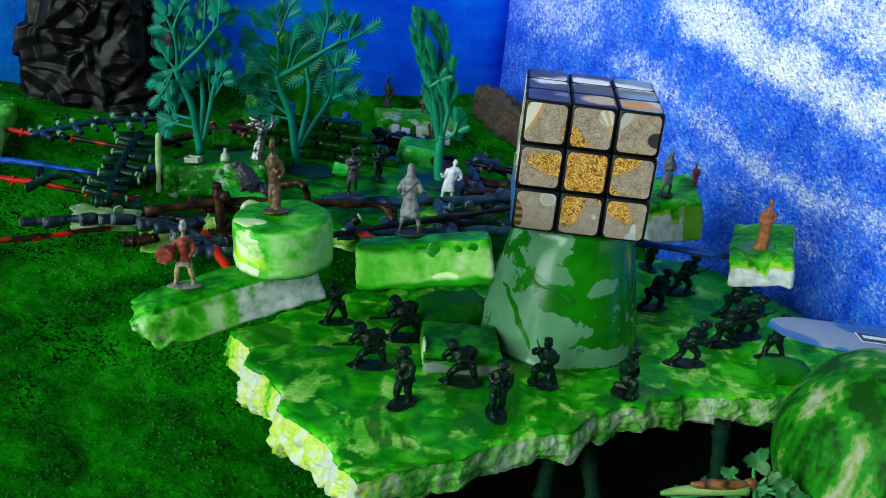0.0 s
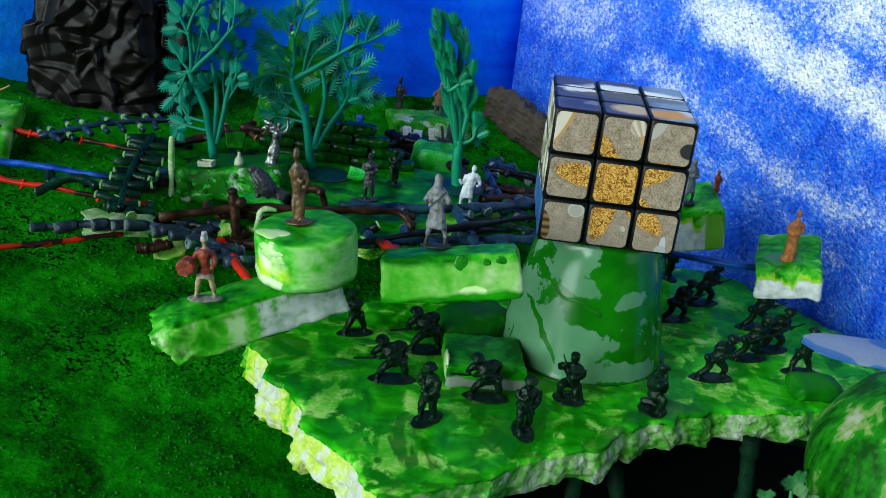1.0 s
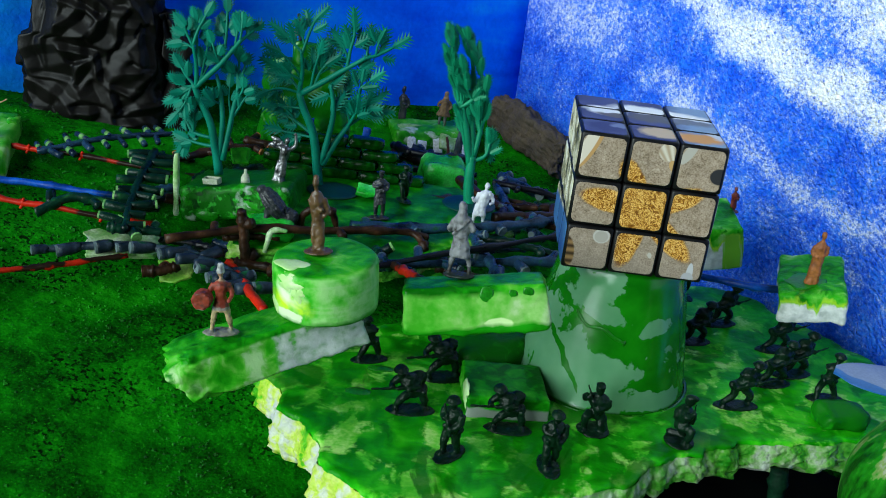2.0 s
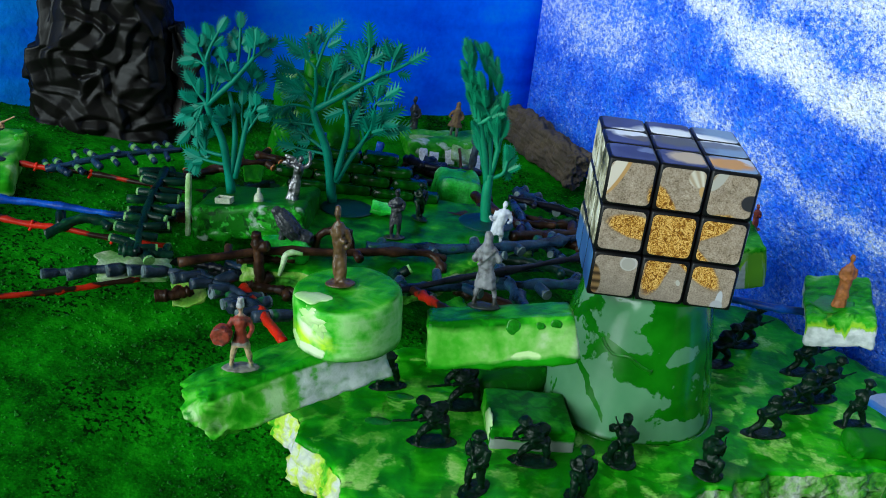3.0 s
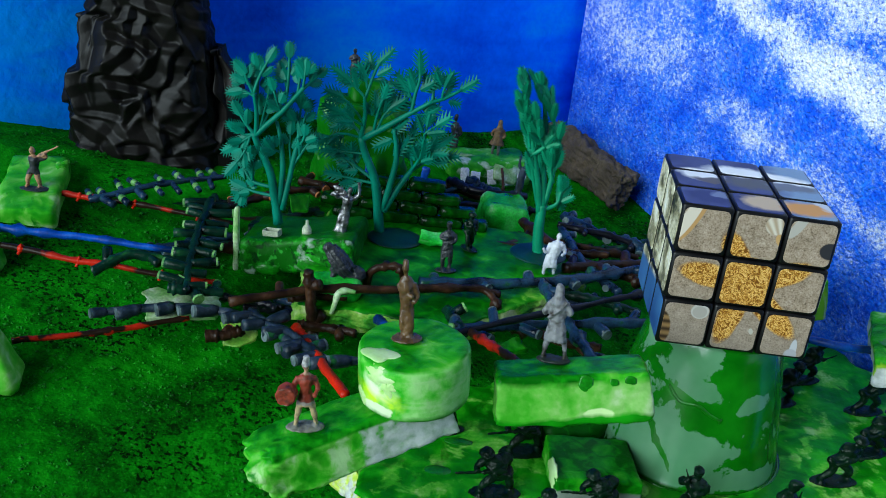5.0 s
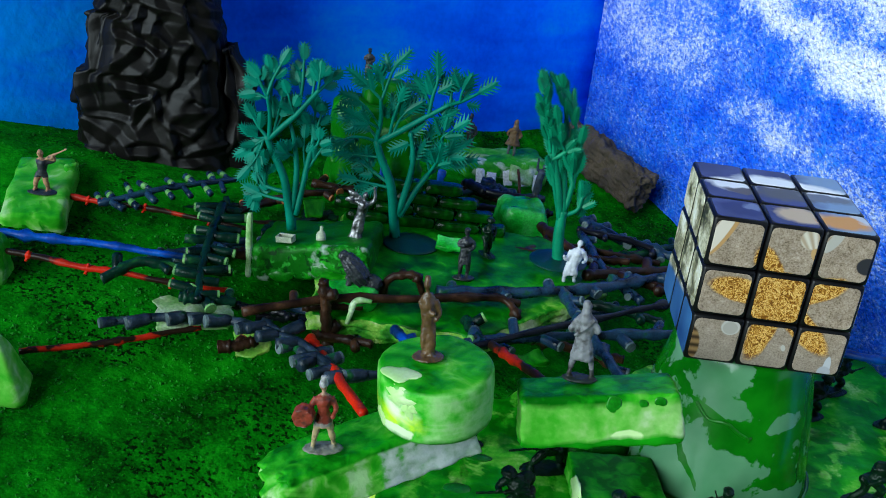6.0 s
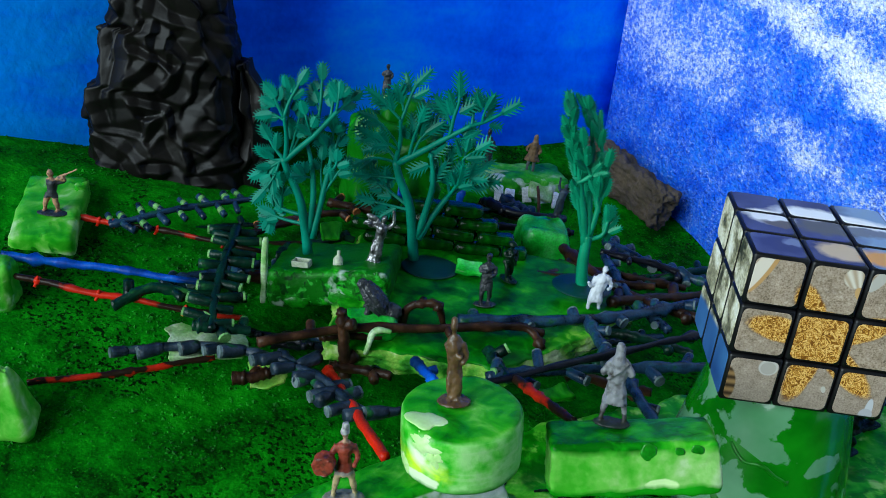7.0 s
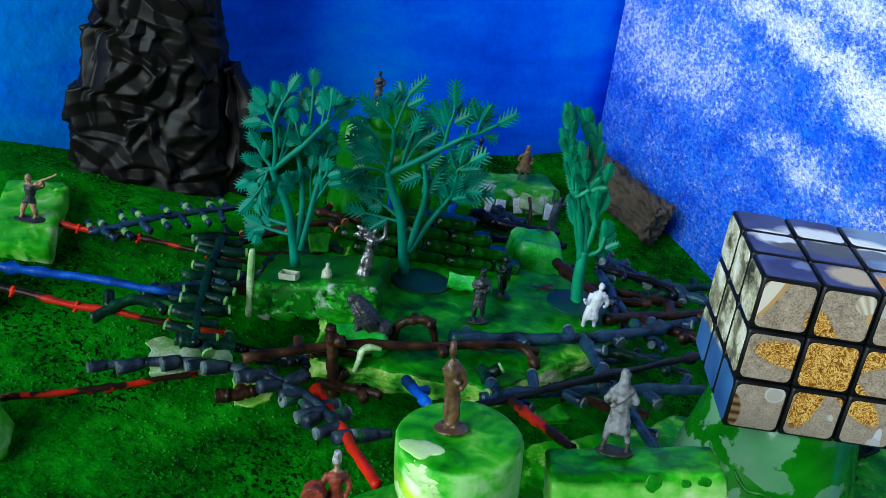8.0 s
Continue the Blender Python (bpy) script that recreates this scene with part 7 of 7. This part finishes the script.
RED.materials[0] = M_BROWNRED
CAPE = figure("caped_figure", M_CAPE, [(-1.6, 0), (1.8, 0)], (0, 0, 11), (0, 0, 17), (0, -0.2, 21.8), [(-3.6, -0.8, 14), (3.4, -1.0, 13.6)], hat="hood", foot=(4.6, 3.4), girth=0.78, coat=((8.6, 4.6, 3.0), (9.4, 4.2, 2.9), (12, 3.0, 2.3), (15, 2.4, 1.9), (18, 2.2, 1.6), (19.6, 1.3, 1.1)))
place("caped_figure", CAPE, pose(-0.0085, 0.345, 0.0312, -4, 4, 0) @ Matrix.Scale(1.2, 4), "brown caped figurine on the foam ridge")
SIGNAL = figure("signal_figure", M_DARKBLUE, [(-1.2, 0), (1.2, 0)], (0, 0, 10), (0.8, 0, 16), (1.6, -0.2, 19.8), [(-3.2, -0.8, 24.5), (4.6, -0.8, 21.0)], elbows=[(-2.6, 0, 19.0), (4.6, 0, 17.0)], foot=(6.4, 4.2), girth=0.9, coat=((1.0, 2.2, 2.0), (6, 2.1, 1.8), (11, 2.1, 1.7), (16, 2.6, 1.8), (18, 1.6, 1.2)))
place("signal_figure", SIGNAL, pose(0.0042, 0.2385, 0.0478, -2, 4, 10) @ Matrix.Scale(0.95, 4), "blue grey figurine with raised arms on the boulder")
place("dark_figure", STATUE_DARK, pose(-0.037, 0.352, 0.029, 0, 0, -20) @ Matrix.Scale(1.15, 4), "dark hooded figurine by the blue wall")
place("dark_figure", DARKFIG, pose(-0.0985, 0.243, 0.1035, 0, 0, 0) @ Matrix.Scale(0.8, 4), "dark figurine on top of the foam spur")
place("red_figure", RED, pose(0.1560, 0.164, 0.0590, 0, 0, 20) @ Matrix.Diagonal((0.70, 0.70, 0.56, 1)), "tiny dark red figurine at the edge of the foam cube")
PIPER = figure("piper_figure", M_PIPER, [(-3.4, 0), (2.6, 1)], (0, 0, 10), (0.6, 0, 15.6), (-0.4, -0.2, 20.2), [(5.6, -1.0, 18.5), (6.4, -0.8, 19.6)], foot=(8.0, 5.4), girth=1.1, rifle=((3.0, -0.8, 18.2), (13, -0.4, 24)))
place("piper_figure", PIPER, pose(-0.2460, 0.148, 0.0545, -4, 0, 0), "small painted piper figurine blowing a horn")
ORANGEFIG = figure("orange_statue", M_ORANGE, [(-1.2, 0), (1.2, 0)], (0, 0, 9), (0, 0, 15.5), (0, -0.2, 21.0), [(-1.0, -1.6, 12), (1.0, -1.6, 13)], foot=None, girth=0.8, coat=((0.0, 2.9, 2.3), (3, 2.5, 2.0), (10, 2.2, 1.7), (14.5, 2.4, 1.6), (17.0, 2.2, 1.4), (18.4, 1.0, 0.9)))
place("orange_statue", ORANGEFIG, pose(0.1740, 0.0790, 0.0580, 0, 0, 0) @ Matrix.Scale(1.18, 4), "reddish brown wooden figurine on the floating tile")
place("grey_figure", COAT, pose(0.1370, 0.145, 0.0580, 0, 0, 30) @ Matrix.Scale(1.08, 4), "grey metal miniature beside the cube")


def make_gargoyle():
    bm = bmesh.new()
    tube(bm, bend([mm((6, 0, 1)), mm((2, 0, 5)), mm((-3, 0, 10)), mm((-7, 0, 14.5))], 9), [0.0040, 0.0042, 0.0038, 0.0034, 0.0029, 0.0025, 0.0023, 0.0021, 0.0014], 12)
    ball(bm, mm((6.5, 0, 4)), (0.0045, 0.004, 0.004), 10)
    ball(bm, mm((-6.4, -0.4, 14.6)), (0.0024, 0.0026, 0.0022), 10)
    for s in (-1, 1):
        tube(bm, [mm((-2, 2 * s, 8)), mm((-3.5, 3 * s, 0.5))], [0.0016, 0.0010], 8)
    for k in range(11):
        # locks of the mane
        q = radians(-20 + 22 * k)
        side, up = 0.0041 * math.cos(q), 0.0036 * math.sin(q)
        tube(bm, bend([mm((-6.2, 0, 14.2)) + Vector((up * 0.5, side * 0.5, up * 0.4)), mm((-2.5, 0, 9.8)) + Vector((up * 0.7, side, up * 0.7)), mm((2.6, 0, 4.8)) + Vector((up * 0.7, side * 1.1, up * 0.8))], 8, 0.0010, k * 1.7), [0.0004, 0.0008, 0.0010, 0.0011, 0.0011, 0.0010, 0.0008, 0.0004], 6)
    me = fuse(bm, 0.00036, "beast_figure", M_DARKGREY)
    place("beast_figure", me, pose(-0.0815, 0.0905, 0.0515, 0, 6, 10) @ Matrix.Scale(1.12, 4), "dark grey beast figurine rearing on a foam lump", "toy animal")


make_gargoyle()
block("foam_lump", pose(-0.0820, 0.0890, 0.0440, 0, 0, 10), (0.022, 0.014, 0.0115), "pale green foam lump under the beast", 31.0, r=0.004, bump=0.0015, material=M_MINT)
block("foam_step", pose(0.0330, 0.012, 0.0165, 0, 0, 6), (0.034, 0.030, 0.0105), "dark green foam step with a white end", 33.0, r=0.0014, bump=0.0008, material=M_STEP, drips=((-16.6, -6, 6, 0.9, 8, 5.5, M_CREAM),))
block("foam_mound", pose(0.0270, 0.046, 0.0140, 0, 0, 20), (0.036, 0.026, 0.0150), "dark rounded foam mound on the platform", 35.0, r=0.007, bump=0.003, material=M_SHADY)
block("foam_lump", pose(0.1800, 0.024, 0.0170, 0, 0, 10), (0.022, 0.015, 0.0095), "small green painted foam crumb", 34.0, r=0.004, bump=0.0022, material=M_SHADY)


# ---- the near things at the edge ----
M_WING = mat("blue_wing_paint", [(0.42, (0.015, 0.10, 0.30)), (0.50, (0.02, 0.13, 0.36)), (0.515, (0.20, 0.25, 0.36)), (0.8, (0.24, 0.29, 0.40))], scale=30, rough=0.35, bump=0.1, bscale=400, detail=2, grain=0.12)
M_INK = mat("dark_marking", [(0.3, (0.01, 0.015, 0.03)), (0.7, (0.02, 0.025, 0.05))], rough=0.4, bump=0.0)
M_PALE = mat("white_marking", [(0.3, (0.6, 0.62, 0.65)), (0.7, (0.75, 0.76, 0.78))], rough=0.4, bump=0.0)


def make_wing():
    plane_wing = thing("toy_plane_wing", pose(0.158, -0.010, 0.0600, 0, 4, 4), "blue camouflaged toy aeroplane wing", "toy aeroplane")
    bm = bmesh.new()
    n = 24
    rings = []
    for j in range(30):
        u = j / 29
        x = -0.003 + 0.115 * u
        chord = 0.022 * min(1.0, math.sqrt(max(0.0, 1 - (1 - min(1, u * 6)) ** 2)) + 0.02) * (1 + 0.7 * u)
        rings.append([bm.verts.new((x, 0.5 * chord * math.cos(a) - 0.003 * u, 0.0016 * (0.3 + 0.7 * min(1, u * 6)) * math.sin(a))) for a in (2 * math.pi * k / n for k in range(n))])
    for a, b in zip(rings, rings[1:]):
        for k in range(n):
            bm.faces.new((a[k], a[(k + 1) % n], b[(k + 1) % n], b[k]))
    bm.faces.new(rings[0])
    bm.faces.new(rings[-1])
    part("wing", bm, M_WING, plane_wing)

    def flat(name, pts, z, material, label):
        bm = bmesh.new()
        lo, hi = [bm.verts.new((x, y, z - 0.0002)) for x, y in pts], [bm.verts.new((x, y, z)) for x, y in pts]
        bm.faces.new(hi)
        for k in range(len(pts)):
            bm.faces.new((lo[k], lo[(k + 1) % len(pts)], hi[(k + 1) % len(pts)], hi[k]))
        part(name, bm, material, plane_wing, label, smooth=False)

    flat("marking_bar", [(0.034, -0.006), (0.060, -0.006), (0.060, 0.002), (0.034, 0.002)], 0.0018, M_PALE, "white edged marking bar")
    flat("marking_field", [(0.0346, -0.0054), (0.0594, -0.0054), (0.0594, 0.0014), (0.0346, 0.0014)], 0.0020, M_INK, "dark field of the marking")
    flat("marking_stripe", [(0.036, -0.0030), (0.046, -0.0030), (0.046, -0.0008), (0.036, -0.0008)], 0.0022, M_PALE, "white stripe")
    star = [(0.050 + (0.0042 if k % 2 == 0 else 0.0017) * math.sin(math.pi * k / 5), -0.002 + (0.0042 if k % 2 == 0 else 0.0017) * math.cos(math.pi * k / 5)) for k in range(10)]
    flat("marking_star", star, 0.0023, M_PALE, "white star")


make_wing()


def make_shell():
    bm = bmesh.new()
    bmesh.ops.create_uvsphere(bm, u_segments=64, v_segments=40, radius=0.0425)
    for v in bm.verts:
        v.co *= 1 + 0.03 * n3(v.co, 40, 2) + 0.006 * n3(v.co, 160, 3)
    solid("painted_ball", bm, M_BALL, pose(0.1983, -0.0492, 0.0278), "large round ball painted in green and cream swirls", "ball")
    # Prop added under the ball, in the same shade black.
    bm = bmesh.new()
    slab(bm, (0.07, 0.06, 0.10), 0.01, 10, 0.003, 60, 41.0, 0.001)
    solid("dark_stand", bm, M_DARK, pose(0.200, -0.049, -0.066), "added dark lump under the ball", "soil")


make_shell()


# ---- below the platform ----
# Added black sheet: the platform's shade on the ground, made as an object.
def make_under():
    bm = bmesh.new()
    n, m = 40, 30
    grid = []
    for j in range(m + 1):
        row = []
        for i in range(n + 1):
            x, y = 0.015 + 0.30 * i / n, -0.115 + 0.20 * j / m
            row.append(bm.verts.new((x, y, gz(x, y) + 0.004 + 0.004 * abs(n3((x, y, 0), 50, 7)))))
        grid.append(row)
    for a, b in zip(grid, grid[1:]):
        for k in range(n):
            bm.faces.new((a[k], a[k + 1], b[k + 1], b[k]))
    solid("dark_sheet", bm, M_DARK, Matrix(), "added black sheet standing in for the shade under the platform", "sheet")


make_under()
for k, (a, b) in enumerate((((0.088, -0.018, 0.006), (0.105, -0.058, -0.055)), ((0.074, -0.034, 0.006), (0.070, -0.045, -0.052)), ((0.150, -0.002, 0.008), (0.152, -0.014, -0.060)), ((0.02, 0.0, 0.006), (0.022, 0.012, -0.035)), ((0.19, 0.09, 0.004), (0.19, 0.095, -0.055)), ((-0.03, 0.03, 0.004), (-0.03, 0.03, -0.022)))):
    stick("platform_leg", [a, tuple((p + q) / 2 for p, q in zip(a, b)), b], 0.0034, M_LEG, "green stick painted shade-dark, propping up the platform", 50 + k, 0, 2, 0, None, "platform legs")
stick("twig", [(0.1690, 0.094, 0.0465), (0.150, 0.094, 0.047), (0.125, 0.105, 0.044), (0.095, 0.112, 0.040)], 0.0019, M_BLUESTICK, "blue stick running into the floating tile", 61, 0, 2, 0, None)


# ---- the leafy sprig ----
# Sprig tones are all lowered: the shadow it stands in is in the colour.
M_LEAF = mat("crisp_leaf", [(0.35, (0.024, 0.192, 0.042)), (0.55, (0.054, 0.288, 0.084)), (0.7, (0.18, 0.372, 0.156))], scale=120, rough=0.5, bump=0.5, bscale=500, grain=0.2, spec=0.1)
M_BRUISE = mat("orange_bruise", [(0.35, (0.027, 0.009, 0.0027)), (0.5, (0.18, 0.0585, 0.009)), (0.7, (0.225, 0.108, 0.027))], scale=180, rough=0.5, bump=0.5, bscale=500)
M_STALK = mat("pale_stalk", [(0.35, (0.065, 0.234, 0.026)), (0.5, (0.143, 0.312, 0.065)), (0.66, (0.221, 0.338, 0.104))], scale=70, rough=0.4, bump=0.3, bscale=400, grain=0.15)


def lobed_leaf(size, seed):
    """A crinkled leaf with three round scalloped lobes, about the z axis, with its stalk at the origin."""
    bm = bmesh.new()
    n, rings = 48, 6
    loops = []
    for j in range(1, rings + 1):
        u = j / rings
        loop = []
        for k in range(n):
            a = 2 * math.pi * k / n
            r = size * u * (0.80 + u * 0.24 * math.cos(3 * a) + u * 0.09 * math.cos(9 * a + seed) + 0.05 * u * math.cos(15 * a))
            p = Vector((r * math.cos(a) + 0.55 * size, r * math.sin(a), 0.16 * size * u * u * math.sin(3 * a + seed) + 0.15 * size * u * u))
            p.z += 0.10 * size * n3(p, 260, seed)
            loop.append(bm.verts.new(p))
        loops.append(loop)
    hub = bm.verts.new((0.55 * size, 0, 0))
    for k in range(n):
        bm.faces.new((hub, loops[0][k], loops[0][(k + 1) % n]))
    for a, b in zip(loops, loops[1:]):
        for k in range(n):
            bm.faces.new((a[k], b[k], b[(k + 1) % n], a[(k + 1) % n]))
    bmesh.ops.solidify(bm, geom=bm.faces[:], thickness=0.0005)
    return bm


def make_sprig():
    x0, y0 = 0.136, -0.072
    base = gz(x0, y0)
    foot = 0.0315 - base
    root = thing("leafy_sprig", pose(x0, y0, base), "green leafy sprig with a pale broken stalk", "plant")
    node = Vector((0.006, -0.003, foot - 0.004))
    bm = bmesh.new()
    tube(bm, bend([(0.010, 0.006, 0), (0.012, 0.004, foot * 0.6), node + Vector((0.003, 0.001, 0))], 8), [0.003, 0.003, 0.0028, 0.0026, 0.0024, 0.0022, 0.002, 0.0018], 8)
    part("stem", bm, M_LEAF, root)
    # a wedge of stalk, split open at its thick end
    bm = bmesh.new()
    line = bend([(-0.0275, -0.006, foot - 0.0100), (-0.014, -0.005, foot - 0.0070), (0.003, -0.004, foot - 0.0050)], 14, 0.0006, 2.0)
    rings = tube(bm, line, [0.0007 + 0.0022 * (k / 13) ** 0.7 for k in range(14)], 12)
    part("stalk", bm, M_STALK, root, "pale green stalk with an orange bruise")
    bm = bmesh.new()
    for v in ball(bm, (-0.0075, -0.0058, foot - 0.0035), (0.0105, 0.0018, 0.0019), 18):
        v.co += Vector((0, -0.4, 1)) * 0.0010 * n3(v.co, 420, 4.0) + Vector((0, 0, 0.12 * (v.co.x + 0.0075)))
    part("bruise", bm, M_BRUISE, root, "orange brown torn bruise on the stalk")
    bm = bmesh.new()
    for v in ball(bm, node + Vector((-0.002, -0.001, 0.001)), (0.0020, 0.0018, 0.0026), 12):
        v.co += (v.co - node) * 0.4 * n3(v.co, 500, 7.0)
    part("knot", bm, M_BRUISE, root, "brown knot where the stems meet")
    for x, z, size, turn, seed in ((4.0, 3.0, 5.6, 70, 1), (-3.0, -0.5, 3.6, 150, 2), (12.5, -4.5, 5.0, 20, 3), (18.5, -7.5, 5.2, -10, 4), (6.5, -9.0, 5.2, -70, 5), (-1.5, -8.5, 4.4, -110, 6), (-11.5, -9.5, 3.6, 90, 7), (-23.0, -12.5, 3.6, 60, 8), (9.0, 0.0, 3.4, 10, 9), (14.5, -10.0, 4.6, -60, 10)):
        at = mm((x, -3.4 + 1.2 * math.sin(seed * 2.1), z)) + Vector((0, 0, foot))
        if (at - node).length > 0.003:
            bm = bmesh.new()
            tube(bm, bend([node, node.lerp(at, 0.5) + Vector((0, 0.0005, -0.0012)), at], 7), [0.0010, 0.0009, 0.0008, 0.0007, 0.0007, 0.0006, 0.0006], 7)
            part("stem", bm, M_LEAF, root)
        ob = part("leaf", lobed_leaf(size * 0.001, seed), M_LEAF, root)
        ob.matrix_local = Matrix.Translation(at) @ pose(0, 0, 0, 52 + 16 * math.sin(seed * 1.7), 10 * math.cos(seed), 0) @ pose(0, 0, 0, 0, 0, turn)


make_sprig()


# ---- loose moss ----
def make_clumps():
    rnd = random.Random(2)
    verts, faces = [], []
    corners = ((1, 0, 0), (0, 1, 0), (-1, 0, 0), (0, -1, 0), (0, 0, 1), (0, 0, -1))
    tris = ((0, 1, 4), (1, 2, 4), (2, 3, 4), (3, 0, 4), (1, 0, 5), (2, 1, 5), (3, 2, 5), (0, 3, 5))
    count = 0
    while count < 15000:
        x, y = rnd.uniform(-0.34, 0.13), rnd.uniform(-0.16, 0.42)
        if n3((x, y, 0), 26, 4) + rnd.uniform(-0.25, 0.25) < 0.12 and rnd.random() < 0.93:
            continue
        count += 1
        z, s = gz(x, y), rnd.uniform(0.0003, 0.0010) * (1 if rnd.random() < 0.9 else 1.6)
        spin = Euler((rnd.uniform(-0.5, 0.5), rnd.uniform(-0.5, 0.5), rnd.uniform(0, 6.28))).to_matrix()
        b = len(verts)
        for c in corners:
            p = spin @ (Vector(c) * s * rnd.uniform(0.6, 1.3))
            verts.append((x + p.x, y + p.y, z + p.z * 0.8 + s * 0.2))
        faces += [(b + i, b + j, b + k) for i, j, k in tris]
    me = bpy.data.meshes.new("moss_clumps")
    me.from_pydata(verts, [], faces)
    me.materials.append(M_CLUMP)
    tagged(new("moss_clumps", me), "loose crumbs of dark green moss on the ground", "moss", kind="stuff")


M_CLUMP = picture("moss_crumbs", moss, unit=1.0, rough=0.95, coat=0.0)
make_clumps()


# ---- small litter on the terrace ----
M_CARD = mat("white_card", [(0.3, (0.28, 0.33, 0.22)), (0.7, (0.50, 0.52, 0.40))], scale=200, rough=0.7, bump=0.3, bscale=800)


def make_tray():
    root = thing("card_tray", pose(-0.1195, 0.1270, 0.0542, 0, -8, -14) @ Matrix.Scale(0.66, 4), "small white card tray with a green inside", "tray")
    bm = bmesh.new()
    slab(bm, (0.0125, 0.0070, 0.0010), 0.0004, 4)
    part("tray_floor", bm, M_SPOT, root)
    for x, y, w, d in ((0, -0.0034, 0.0125, 0.0008), (0, 0.0034, 0.0125, 0.0008), (-0.0060, 0, 0.0008, 0.0066), (0.0060, 0, 0.0008, 0.0066)):
        bm = bmesh.new()
        slab(bm, (w, d, 0.0044), 0.0003, 4, 0.0003, 300, x * 900)
        ob = part("tray_side", bm, M_CARD, root)
        ob.matrix_local = pose(x, y, 0.0020)


make_tray()


def make_bottle():
    bm = bmesh.new()
    prof = [(0.0001, 0), (0.0022, 0), (0.0024, 0.0006), (0.0023, 0.0042), (0.0016, 0.0056), (0.0008, 0.0064), (0.0008, 0.0086), (0.0001, 0.0088)]
    rings = [[bm.verts.new((r * math.cos(q), r * math.sin(q), z)) for q in (2 * math.pi * k / 20 for k in range(20))] for r, z in prof]
    for a, b in zip(rings, rings[1:]):
        for k in range(20):
            bm.faces.new((a[k], a[(k + 1) % 20], b[(k + 1) % 20], b[k]))
    solid("tiny_bottle", bm, M_CARD, pose(-0.1033, 0.1300, 0.0540), "tiny cream bottle standing on the terrace", "bottle")


make_bottle()


def make_scrap(m, size, material, label, seed):
    """A torn flake of foam lying about."""
    bm = bmesh.new()
    slab(bm, size, 0.0008, 9, 0.0012, 160, seed, 0.0005)
    for v in bm.verts:
        v.co.x += 0.15 * size[0] * n3(v.co, 140, seed)
        v.co.y += 0.2 * size[1] * n3(v.co, 150, seed + 3)
    solid("foam_scrap", bm, material, m, label, "foam scrap", group="torn foam scraps")


make_scrap(pose(-0.150, 0.080, 0.036, 10, 5, 20), (0.030, 0.020, 0.003), M_SCRAP, "pale torn foam flake under the twigs", 1)
make_scrap(pose(-0.1217, 0.0680, 0.0313, 35, -8, 15), (0.0145, 0.012, 0.0022), M_LIME, "lime yellow foam flake under the stubby twig", 2)
make_scrap(pose(-0.111, 0.152, 0.062, 50, 10, 30), (0.010, 0.008, 0.002), M_FOAM, "small green foam flake standing up", 3)
make_scrap(pose(-0.0420, 0.1600, 0.0478, 24, 0, -4), (0.014, 0.0075, 0.0026), M_MINT, "mint green foam flake by the plank wall", 4)
make_scrap(pose(-0.002, 0.062, 0.044, 15, 0, 30), (0.014, 0.007, 0.003), M_FOAM, "light green foam flake among the twigs", 5)
make_scrap(pose(-0.030, 0.335, 0.030, 60, 0, 20), (0.020, 0.010, 0.003), M_SCRAP, "white torn foam flake on the ridge", 7)
make_scrap(pose(0.000, 0.325, 0.028, 60, 10, 10), (0.016, 0.010, 0.003), M_SCRAP, "white torn foam flake on the ridge", 8)
for k, (x, z, w, h) in enumerate(((-0.028, 0.0250, 0.007, 0.009), (-0.020, 0.0240, 0.009, 0.008), (-0.009, 0.0250, 0.008, 0.009), (0.003, 0.0250, 0.009, 0.008), (0.011, 0.0235, 0.008, 0.010))):
    make_scrap(pose(x, 0.3245 + 0.12 * x, z, 68, 8 * math.sin(k * 2.0), 14 + 10 * math.sin(k * 3.1)), (0.75 * w, h, 0.0014), M_PALE, "pale torn foam flake hanging from the ridge", 20 + k)
make_scrap(pose(-0.0835, 0.215, 0.0608, 80, 0, 10), (0.0036, 0.013, 0.0024), M_BLUESTICK, "flake of foam painted bright blue behind the trees", 9)
make_scrap(pose(-0.0514, 0.222, 0.0583, 80, 0, -10), (0.0036, 0.011, 0.0024), M_BLUESTICK, "small flake of foam painted bright blue", 10)
